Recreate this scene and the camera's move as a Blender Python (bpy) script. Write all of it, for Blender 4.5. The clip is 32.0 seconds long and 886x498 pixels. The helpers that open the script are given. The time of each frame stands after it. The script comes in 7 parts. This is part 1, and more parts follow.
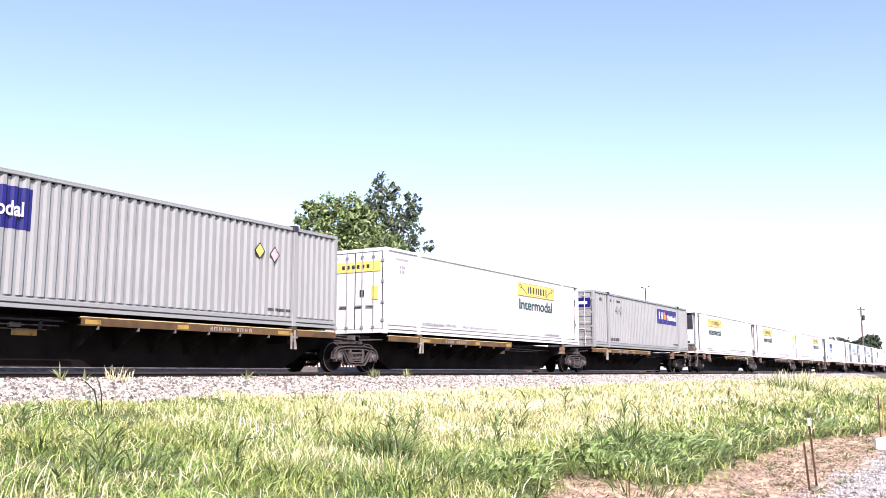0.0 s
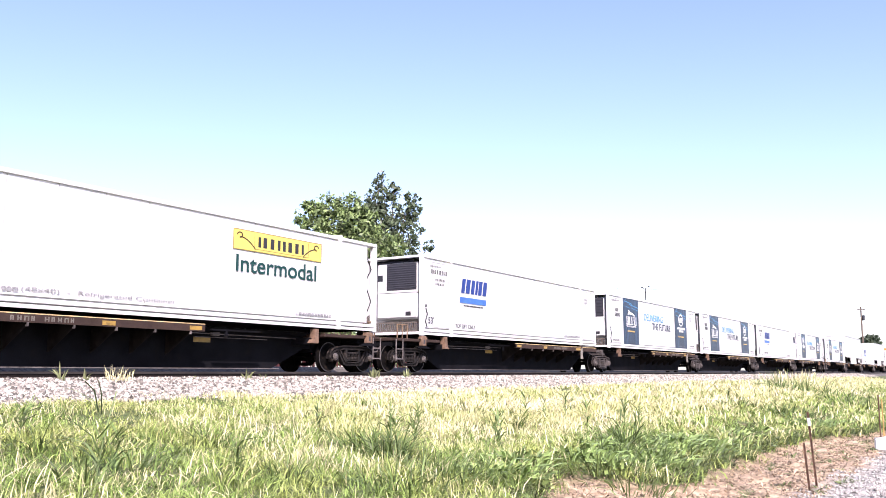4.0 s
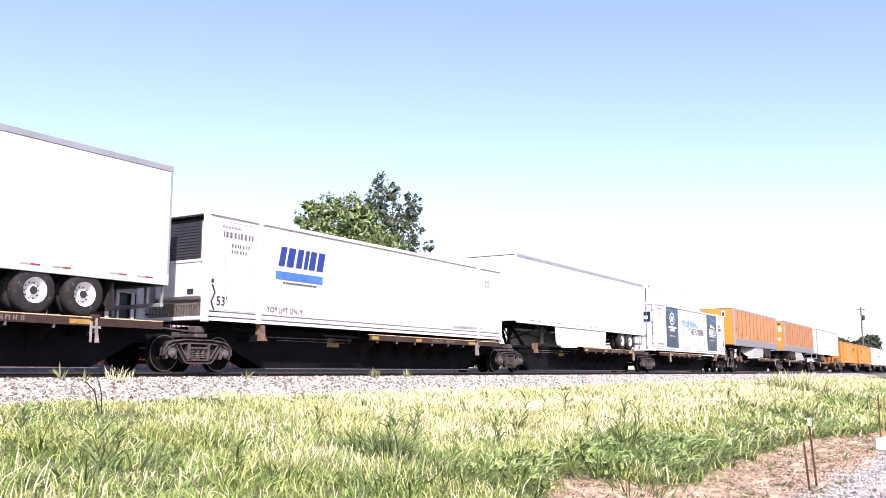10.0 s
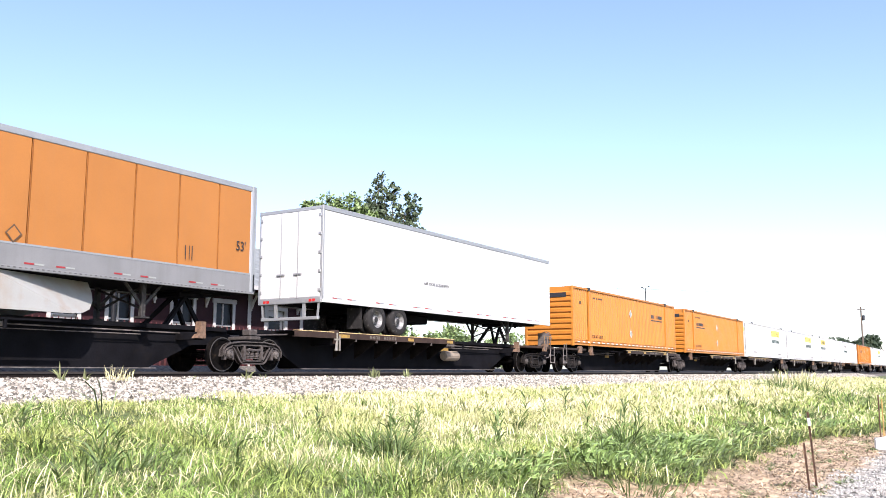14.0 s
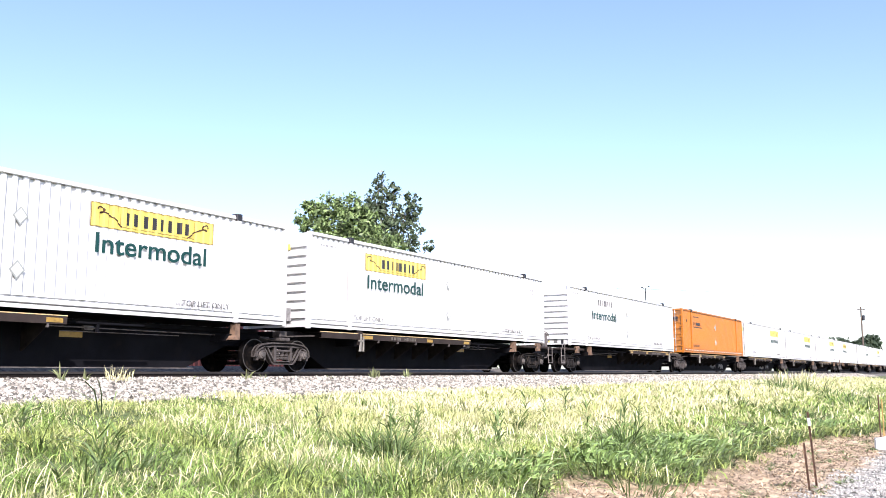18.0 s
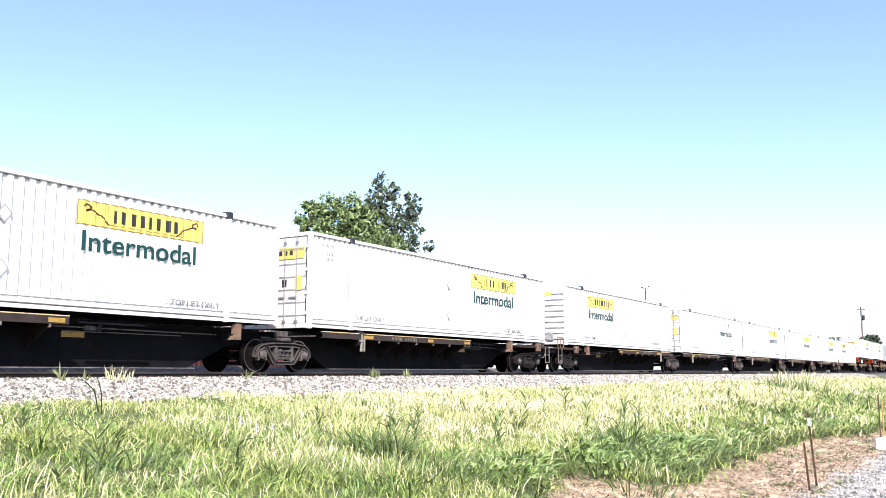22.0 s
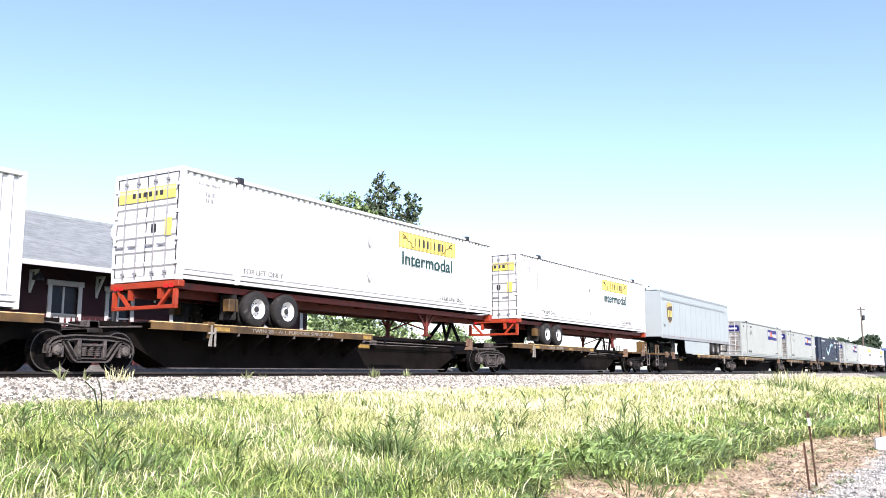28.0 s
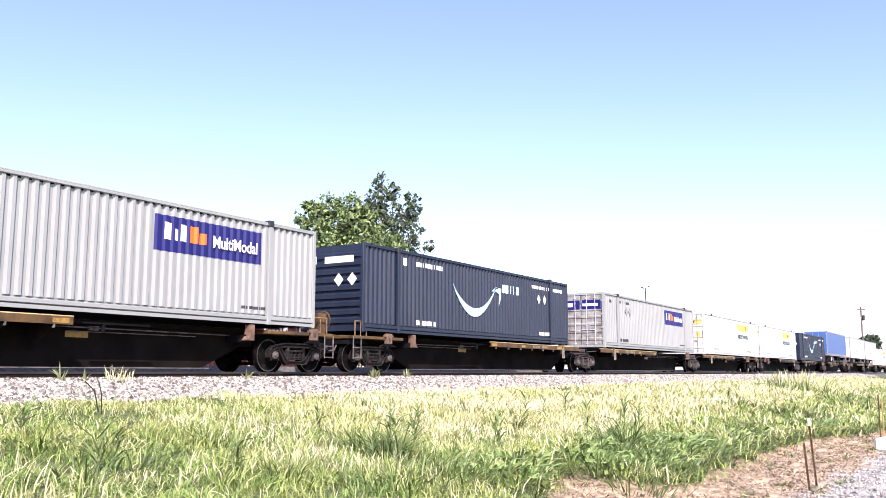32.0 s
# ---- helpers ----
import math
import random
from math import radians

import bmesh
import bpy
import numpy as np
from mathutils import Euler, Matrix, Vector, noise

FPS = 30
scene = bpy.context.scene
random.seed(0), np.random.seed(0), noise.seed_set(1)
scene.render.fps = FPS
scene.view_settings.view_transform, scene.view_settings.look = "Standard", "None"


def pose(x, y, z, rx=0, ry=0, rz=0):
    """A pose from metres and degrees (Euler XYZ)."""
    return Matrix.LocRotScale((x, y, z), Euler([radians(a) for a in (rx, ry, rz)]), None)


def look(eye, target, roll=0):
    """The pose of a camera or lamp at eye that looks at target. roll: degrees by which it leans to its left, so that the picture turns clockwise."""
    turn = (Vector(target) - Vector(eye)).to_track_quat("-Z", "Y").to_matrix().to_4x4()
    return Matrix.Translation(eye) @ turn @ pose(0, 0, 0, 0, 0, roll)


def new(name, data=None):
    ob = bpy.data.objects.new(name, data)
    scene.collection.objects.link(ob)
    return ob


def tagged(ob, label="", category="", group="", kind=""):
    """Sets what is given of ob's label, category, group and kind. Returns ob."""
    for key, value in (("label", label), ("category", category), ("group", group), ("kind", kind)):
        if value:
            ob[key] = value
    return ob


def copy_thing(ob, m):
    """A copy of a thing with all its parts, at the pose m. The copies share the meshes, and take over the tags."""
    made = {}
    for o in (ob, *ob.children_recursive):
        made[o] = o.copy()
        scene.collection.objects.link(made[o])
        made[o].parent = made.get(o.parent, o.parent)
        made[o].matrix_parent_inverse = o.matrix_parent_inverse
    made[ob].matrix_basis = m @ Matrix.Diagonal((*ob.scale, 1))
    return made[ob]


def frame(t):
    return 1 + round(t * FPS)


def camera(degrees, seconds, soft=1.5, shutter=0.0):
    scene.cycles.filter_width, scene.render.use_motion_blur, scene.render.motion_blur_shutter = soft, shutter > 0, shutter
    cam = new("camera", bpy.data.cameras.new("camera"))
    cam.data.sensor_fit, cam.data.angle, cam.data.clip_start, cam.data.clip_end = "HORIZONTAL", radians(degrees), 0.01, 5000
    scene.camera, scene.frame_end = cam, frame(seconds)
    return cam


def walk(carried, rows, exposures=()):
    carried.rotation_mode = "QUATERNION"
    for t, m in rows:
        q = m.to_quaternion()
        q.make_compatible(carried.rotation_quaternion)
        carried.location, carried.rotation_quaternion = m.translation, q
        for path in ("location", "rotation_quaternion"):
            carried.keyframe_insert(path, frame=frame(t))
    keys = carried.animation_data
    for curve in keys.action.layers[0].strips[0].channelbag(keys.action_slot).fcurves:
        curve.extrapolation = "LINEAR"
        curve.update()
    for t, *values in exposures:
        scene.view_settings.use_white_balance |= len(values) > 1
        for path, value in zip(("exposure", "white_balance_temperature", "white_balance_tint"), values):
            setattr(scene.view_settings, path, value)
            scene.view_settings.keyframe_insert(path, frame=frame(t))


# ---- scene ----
cam = camera(53.6, 32.0, soft=0.55)
EYE = (0.0, -18.22, 0.0)
VIEW = (0.8417, 0.5216, 0.1395)
AIM = tuple(e + 10 * d for e, d in zip(EYE, VIEW))
walk(cam, [(0.0, look(EYE, AIM, 0.0)), (32.0, look(EYE, AIM, 0.0))],
     [(0.0, 0.9, 6450, 30), (11.5, 0.9, 6450, 33), (13.0, 0.9, 6420, 20), (14.0, 0.9, 6420, 20), (17.0, 0.9, 6300, 20), (28.0, 0.9, 6300, 19), (30.0, 0.9, 6400, 28), (32.0, 0.9, 6400, 29)])

# ---- light ----
SUN_TO = Vector((-0.56, -0.54, 0.63)).normalized()
world = bpy.data.worlds.new("world")
scene.world = world
world.use_nodes = True
wn = world.node_tree
sky = wn.nodes.new("ShaderNodeTexSky")
sky.sky_type = "NISHITA"
sky.sun_disc = False
sky.sun_elevation = math.asin(SUN_TO.z)
sky.sun_rotation = math.atan2(SUN_TO.x, SUN_TO.y)
sky.air_density, sky.dust_density, sky.ozone_density = 0.92, 1.0, 1.8
wn.nodes["Background"].inputs["Strength"].default_value = 0.16
wn.links.new(sky.outputs["Color"], wn.nodes["Background"].inputs["Color"])
sun_data = bpy.data.lights.new("sun", "SUN")
sun_data.energy, sun_data.angle, sun_data.color = 4.5, radians(0.5), (1.0, 0.95, 0.86)
sun = new("sun", sun_data)
sun.matrix_world = look(SUN_TO * 60, (0, 0, 0))

# ---- materials ----
MATS = {}


def mat(name, color, rough=0.6, metal=0.0, vary=0.12, scale=3.0, bump=0.0, fine=40.0, streak=0.0, dirt=None, dirt_amount=0.0,
        island=0.0, spec=0.4, tint=None):
    """A procedural surface: base colour with coarse and fine variation, streaks down the walls, patches of dirt and a fine relief."""
    if name in MATS:
        return MATS[name]
    m = bpy.data.materials.new(name)
    m.use_nodes = True
    nt = m.node_tree
    n, l = nt.nodes, nt.links
    b = n["Principled BSDF"]
    b.inputs["Roughness"].default_value, b.inputs["Metallic"].default_value = rough, metal
    b.inputs["Specular IOR Level"].default_value = spec
    tc, info = n.new("ShaderNodeTexCoord"), n.new("ShaderNodeObjectInfo")
    shift = n.new("ShaderNodeVectorMath")
    shift.operation = "MULTIPLY_ADD"
    l.new(info.outputs["Random"], shift.inputs[0])
    shift.inputs[1].default_value = (37.0, 53.0, 19.0)
    l.new(tc.outputs["Object"], shift.inputs[2])

    def noise_node(s, detail, stretch=(1, 1, 1)):
        mp = n.new("ShaderNodeMapping")
        mp.inputs["Scale"].default_value = stretch
        l.new(shift.outputs[0], mp.inputs["Vector"])
        t = n.new("ShaderNodeTexNoise")
        t.inputs["Scale"].default_value, t.inputs["Detail"].default_value = s, detail
        l.new(mp.outputs["Vector"], t.inputs["Vector"])
        return t.outputs["Fac"]

    def ramp(src, lo, hi, a, c):
        r = n.new("ShaderNodeMapRange")
        r.inputs["From Min"].default_value, r.inputs["From Max"].default_value = lo, hi
        r.inputs["To Min"].default_value, r.inputs["To Max"].default_value = a, c
        l.new(src, r.inputs["Value"])
        return r.outputs["Result"]

    def mix(kind, fac, a, c):
        x = n.new("ShaderNodeMix")
        x.data_type, x.blend_type = "RGBA", kind
        for sock, val in ((x.inputs["Factor"], fac), (x.inputs["A"], a), (x.inputs["B"], c)):
            if isinstance(val, (tuple, float, int)):
                sock.default_value = val if not isinstance(val, tuple) else (*val, 1)
            else:
                l.new(val, sock)
        return x.outputs["Result"]

    coarse, small = noise_node(scale, 4), noise_node(fine, 3)
    col = mix("MULTIPLY", 1.0, color, mix("MIX", ramp(coarse, 0.3, 0.7, 0, 1), (1 - vary,) * 3, (1 + vary,) * 3))
    col = mix("MULTIPLY", 1.0, col, mix("MIX", ramp(small, 0.3, 0.7, 0, 1), (1 - vary * 0.6,) * 3, (1 + vary * 0.6,) * 3))
    if tint:
        col = mix("MIX", ramp(noise_node(scale * 0.35, 3), 0.42, 0.6, 0, 1), col, tint)
    if streak:
        s = noise_node(1.0, 4, (5.0, 5.0, 0.25))
        col = mix("MIX", ramp(s, 0.5, 0.75, 0, streak), col, dirt or (0.12, 0.09, 0.07))
    if dirt and dirt_amount:
        s = noise_node(scale * 1.7, 6)
        col = mix("MIX", ramp(s, 0.62 - dirt_amount * 0.3, 0.75, 0, 0.85), col, dirt)
    if island:
        g = n.new("ShaderNodeNewGeometry")
        col = mix("MULTIPLY", 1.0, col, mix("MIX", g.outputs["Random Per Island"], (1 - island,) * 3, (1 + island,) * 3))
    l.new(col, b.inputs["Base Color"])
    l.new(ramp(small, 0.2, 0.8, max(0, rough - 0.12), min(1, rough + 0.12)), b.inputs["Roughness"])
    if bump:
        bp = n.new("ShaderNodeBump")
        bp.inputs["Strength"].default_value, bp.inputs["Distance"].default_value = bump, 0.02
        l.new(small, bp.inputs["Height"])
        l.new(bp.outputs["Normal"], b.inputs["Normal"])
    MATS[name] = m
    return m


WHITE = mat("white_paint", (0.60, 0.60, 0.595), 0.35, vary=0.03, scale=0.8, streak=0.10, dirt=(0.35, 0.31, 0.27))
WHITE_DIRTY = mat("dirty_white_paint", (0.33, 0.335, 0.32), 0.45, vary=0.06, scale=1.2, streak=0.35, dirt=(0.30, 0.25, 0.20), dirt_amount=0.35)
GREY = mat("grey_paint", (0.245, 0.26, 0.252), 0.45, vary=0.05, scale=0.7, streak=0.2, dirt=(0.2, 0.18, 0.16))
PALE_GREY = mat("pale_grey_paint", (0.290, 0.310, 0.294), 0.45, vary=0.05, scale=0.7, streak=0.2, dirt=(0.28, 0.24, 0.2))
SILVER = mat("aluminium", (0.33, 0.34, 0.345), 0.42, 0.4, vary=0.06, scale=1.5, streak=0.2, dirt=(0.2, 0.18, 0.16))
GALVANISED = mat("galvanised_band", (0.205, 0.207, 0.21), 0.55, 0.1, vary=0.08, scale=1.4, streak=0.3, dirt=(0.15, 0.145, 0.14))
ORANGE = mat("orange_paint", (0.42, 0.160, 0.028), 0.4, vary=0.05, scale=0.9, streak=0.18, dirt=(0.30, 0.12, 0.04))
TANGERINE = mat("tangerine_paint", (0.42, 0.140, 0.016), 0.42, vary=0.06, scale=0.9, streak=0.22, dirt=(0.33, 0.15, 0.05))
FADED_ORANGE = mat("faded_orange_paint", (0.37, 0.146, 0.033), 0.45, vary=0.06, scale=0.9, streak=0.22, dirt=(0.33, 0.15, 0.05))
# orange trailer ends, colour made paler and yellower for the sun they catch
SUNLIT_END = mat("sunlit_orange_end", (0.50, 0.235, 0.032), 0.42, vary=0.08, scale=0.9, streak=0.3, dirt=(0.33, 0.15, 0.05))
AMBER = mat("amber_paint", (0.45, 0.171, 0.0252), 0.42, vary=0.06, scale=0.9, streak=0.22, dirt=(0.33, 0.15, 0.05))
NAVY = mat("navy_paint", (0.014, 0.022, 0.042), 0.42, vary=0.10, scale=0.9, streak=0.15, dirt=(0.09, 0.09, 0.09))
BLUE_TRAILER = mat("blue_paint", (0.05, 0.12, 0.33), 0.4, vary=0.08)
SIGN_BLUE = mat("sign_blue", (0.010, 0.010, 0.115), 0.4, vary=0.08, scale=2)
SIGN_YELLOW = mat("sign_yellow", (0.62, 0.50, 0.115), 0.4, vary=0.06, scale=2)
SIGN_NAVY = mat("sign_navy", (0.007, 0.020, 0.050), 0.35, vary=0.25, scale=1.2)


def rayed_print():
    """Dark blue print: pale blue rays that fan out from above the panel, fading downwards."""
    m = mat("rayed_navy_print", (0.006, 0.018, 0.046), 0.35, vary=0.2, scale=1.5)
    nt = m.node_tree
    n, l = nt.nodes, nt.links
    b = n["Principled BSDF"]
    base = b.inputs["Base Color"].links[0].from_socket
    tc, sep = n.new("ShaderNodeTexCoord"), n.new("ShaderNodeSeparateXYZ")
    l.new(tc.outputs["Object"], sep.inputs[0])

    def calc(op, a, c=0.0):
        k = n.new("ShaderNodeMath")
        k.operation = op
        for sock, val in zip(k.inputs, (a, c)):
            if isinstance(val, float):
                sock.default_value = val
            else:
                l.new(val, sock)
        return k.outputs[0]

    x, z = calc("SUBTRACT", sep.outputs["X"], 1.9), calc("SUBTRACT", 3.3, sep.outputs["Z"])
    turn = calc("MULTIPLY", calc("ARCTAN2", x, z), 9.0)
    rays = n.new("ShaderNodeTexNoise")
    rays.noise_dimensions = "1D"
    rays.inputs["Scale"].default_value, rays.inputs["Detail"].default_value = 1.0, 3.0
    l.new(turn, rays.inputs["W"])
    bright = n.new("ShaderNodeMapRange")
    for name, val in (("From Min", 0.48), ("From Max", 0.74), ("To Min", 0.0), ("To Max", 0.85)):
        bright.inputs[name].default_value = val
    l.new(rays.outputs["Fac"], bright.inputs["Value"])
    fade = n.new("ShaderNodeMapRange")
    for name, val in (("From Min", 0.0), ("From Max", 2.5), ("To Min", 0.35), ("To Max", 1.0)):
        fade.inputs[name].default_value = val
    l.new(sep.outputs["Z"], fade.inputs["Value"])
    mix = n.new("ShaderNodeMix")
    mix.data_type = "RGBA"
    l.new(calc("MULTIPLY", bright.outputs["Result"], fade.outputs["Result"]), mix.inputs["Factor"])
    l.new(base, mix.inputs["A"])
    mix.inputs["B"].default_value = (0.055, 0.15, 0.29, 1)
    l.new(mix.outputs["Result"], b.inputs["Base Color"])
    return m


NAVY_RAYS = rayed_print()
SIGN_SKY = mat("sign_sky_blue", (0.05, 0.30, 0.55), 0.4, vary=0.08)
SIGN_ROYAL = mat("sign_royal_blue", (0.013, 0.038, 0.20), 0.4, vary=0.1)
SIGN_BAR = mat("sign_mid_blue", (0.045, 0.15, 0.46), 0.4, vary=0.2)
SIGN_GREEN = mat("sign_green", (0.004, 0.045, 0.04), 0.4, vary=0.08)
SIGN_DARK = mat("sign_black", (0.025, 0.025, 0.03), 0.5, vary=0.1)
SIGN_WHITE = mat("sign_white", (0.6864, 0.6864, 0.6776), 0.4, vary=0.04)
SIGN_ORANGE = mat("sign_orange", (0.85, 0.16, 0.02), 0.4, vary=0.05)
SIGN_BROWN = mat("sign_brown", (0.055, 0.025, 0.012), 0.4, vary=0.1)
SIGN_GOLD = mat("sign_gold", (0.55, 0.36, 0.09), 0.4, vary=0.08)
SIGN_OCHRE = mat("sign_ochre", (0.26, 0.18, 0.05), 0.5, vary=0.15)
SIGN_FAINT = mat("faint_marking", (0.27, 0.27, 0.275), 0.5, vary=0.3, scale=9)
SIGN_WORN = mat("worn_black_marking", (0.11, 0.11, 0.11), 0.6, vary=0.4, scale=9)
SEAM = mat("rusty_seam", (0.22, 0.078, 0.018), 0.7, vary=0.3, scale=6)
SIGN_FADED = mat("faded_marking", (0.25, 0.235, 0.205), 0.6, vary=0.25, scale=6)
SIGN_RED = mat("sign_red", (0.30, 0.025, 0.03), 0.45, vary=0.2, scale=9)
SIGN_PINK = mat("sign_faded_red", (0.62, 0.36, 0.35), 0.45, vary=0.35, scale=9)
# underframe colours set below real black paint, holding the shade under the loads
STEEL_SHADED = mat("shaded_underframe", (0.0078, 0.0080, 0.0098), 0.85, 0.0, spec=0.04, vary=0.3, scale=1.5, dirt=(0.012, 0.010, 0.009), dirt_amount=0.15, streak=0.2)
RUSTY_SHADED = mat("shaded_rusty_underframe", (0.0095, 0.0080, 0.0072), 0.85, 0.0, spec=0.04, vary=0.4, scale=1.5, dirt=(0.012, 0.008, 0.006), dirt_amount=0.25, streak=0.3)
SILL_YELLOW = mat("worn_yellow_paint", (0.125, 0.070, 0.022), 0.6, vary=0.3, scale=1.6, dirt=(0.022, 0.014, 0.010), dirt_amount=0.8, streak=0.3)
SILL_BROWN = mat("rusty_brown_steel", (0.046, 0.030, 0.024), 0.75, spec=0.15, vary=0.25, scale=2.5, dirt=(0.03, 0.02, 0.018), dirt_amount=0.4, streak=0.3)
SILL_DUN = mat("dull_brown_steel", (0.036, 0.027, 0.024), 0.75, spec=0.15, vary=0.25, scale=2.5, dirt=(0.025, 0.02, 0.018), dirt_amount=0.4, streak=0.3)
SILL_EDGE = mat("pale_yellow_edge", (0.62, 0.45, 0.22), 0.6, vary=0.25, scale=3, dirt=(0.10, 0.06, 0.035), dirt_amount=0.4)
TRUCK_STEEL = mat("dusty_cast_steel", (0.016, 0.014, 0.0135), 0.75, 0.0, spec=0.18, vary=0.4, scale=6, dirt=(0.085, 0.066, 0.052), dirt_amount=0.2, bump=0.3)
TRUCK_RUST = mat("rusty_cast_steel", (0.072, 0.062, 0.058), 0.7, 0.0, spec=0.25, vary=0.4, scale=6, dirt=(0.022, 0.018, 0.016), dirt_amount=0.35, bump=0.3)
# recessed web, its colour darker than the flanges to carry their shade
WEB_SHADED = mat("shaded_grimy_web", (0.014, 0.012, 0.0115), 0.85, 0.0, spec=0.08, vary=0.4, scale=6, dirt=(0.045, 0.038, 0.034), dirt_amount=0.2)
WHEEL_STEEL = mat("wheel_steel", (0.006, 0.0055, 0.0055), 0.85, 0.0, spec=0.03, vary=0.3, scale=4, dirt=(0.03, 0.022, 0.016), dirt_amount=0.25)
SIGN_DULL = mat("dull_marking", (0.13, 0.115, 0.095), 0.6, vary=0.25, scale=6)
BEARING = mat("worn_bearing_cap", (0.115, 0.10, 0.09), 0.6, 0.2, vary=0.4, scale=9, dirt=(0.02, 0.017, 0.015), dirt_amount=0.4)
LEG_DARK = mat("grimy_landing_gear", (0.030, 0.028, 0.027), 0.7, vary=0.4, scale=6, dirt=(0.12, 0.11, 0.10), dirt_amount=0.2)
PLACARD_EDGE = mat("worn_placard_edge", (0.10, 0.06, 0.035), 0.5, vary=0.2, scale=8)
PAD = mat("rusty_tan_casting", (0.17, 0.105, 0.068), 0.7, vary=0.35, scale=6, dirt=(0.06, 0.04, 0.03), dirt_amount=0.4)
SPRAY = mat("sprayed_white", (0.42, 0.41, 0.39), 0.6, vary=0.2, scale=6)
REFLECTOR = mat("amber_reflector", (0.34, 0.21, 0.045), 0.4, vary=0.2, scale=5, dirt=(0.09, 0.06, 0.03), dirt_amount=0.3)
RAIL_TAN = mat("rusty_tan_tube", (0.20, 0.13, 0.075), 0.7, vary=0.3, scale=5, dirt=(0.07, 0.04, 0.025), dirt_amount=0.4)
BRAKE_PAINT = mat("faded_brake_paint", (0.11, 0.095, 0.088), 0.7, vary=0.25, scale=4)
TREAD = mat("polished_tread", (0.075, 0.07, 0.066), 0.5, 0.4, vary=0.5, scale=3)
PIPE = mat("pale_pipe", (0.16, 0.14, 0.13), 0.6, 0.2, vary=0.4, scale=3, dirt=(0.02, 0.018, 0.017), dirt_amount=0.45)
RESERVOIR = mat("tan_reservoir", (0.26, 0.21, 0.16), 0.6, vary=0.15, scale=3)
RUBBER = mat("tyre_rubber", (0.022, 0.021, 0.021), 0.85, spec=0.2, vary=0.2, scale=6, dirt=(0.10, 0.092, 0.085), dirt_amount=0.15, bump=0.2)
RIM_GREY = mat("worn_rim", (0.60, 0.60, 0.60), 0.45, 0.2, vary=0.12, scale=8, dirt=(0.25, 0.2, 0.16), dirt_amount=0.3)
RIM_DULL = mat("dull_grey_rim", (0.20, 0.20, 0.20), 0.5, 0.2, vary=0.3, scale=8, dirt=(0.05, 0.045, 0.04), dirt_amount=0.4)
RIM_DARK = mat("dark_rim", (0.035, 0.033, 0.032), 0.5, 0.2, vary=0.2, scale=8)
CHASSIS_RED = mat("chassis_red", (0.33, 0.038, 0.012), 0.5, vary=0.15, scale=2, dirt=(0.2, 0.05, 0.03), dirt_amount=0.25)
CHASSIS_DARK = mat("chassis_maroon", (0.13, 0.02, 0.014), 0.6, vary=0.2, scale=2, dirt=(0.05, 0.02, 0.015), dirt_amount=0.3)
GUSSET = mat("grimy_gusset", (0.013, 0.011, 0.010), 0.85, spec=0.06, vary=0.4, scale=3, dirt=(0.022, 0.017, 0.014), dirt_amount=0.2)
GRILLE = mat("dark_grille", (0.03, 0.03, 0.036), 0.5, vary=0.15, scale=2)
LAMP_RED = mat("red_lens", (0.5, 0.02, 0.02), 0.25, vary=0.05)


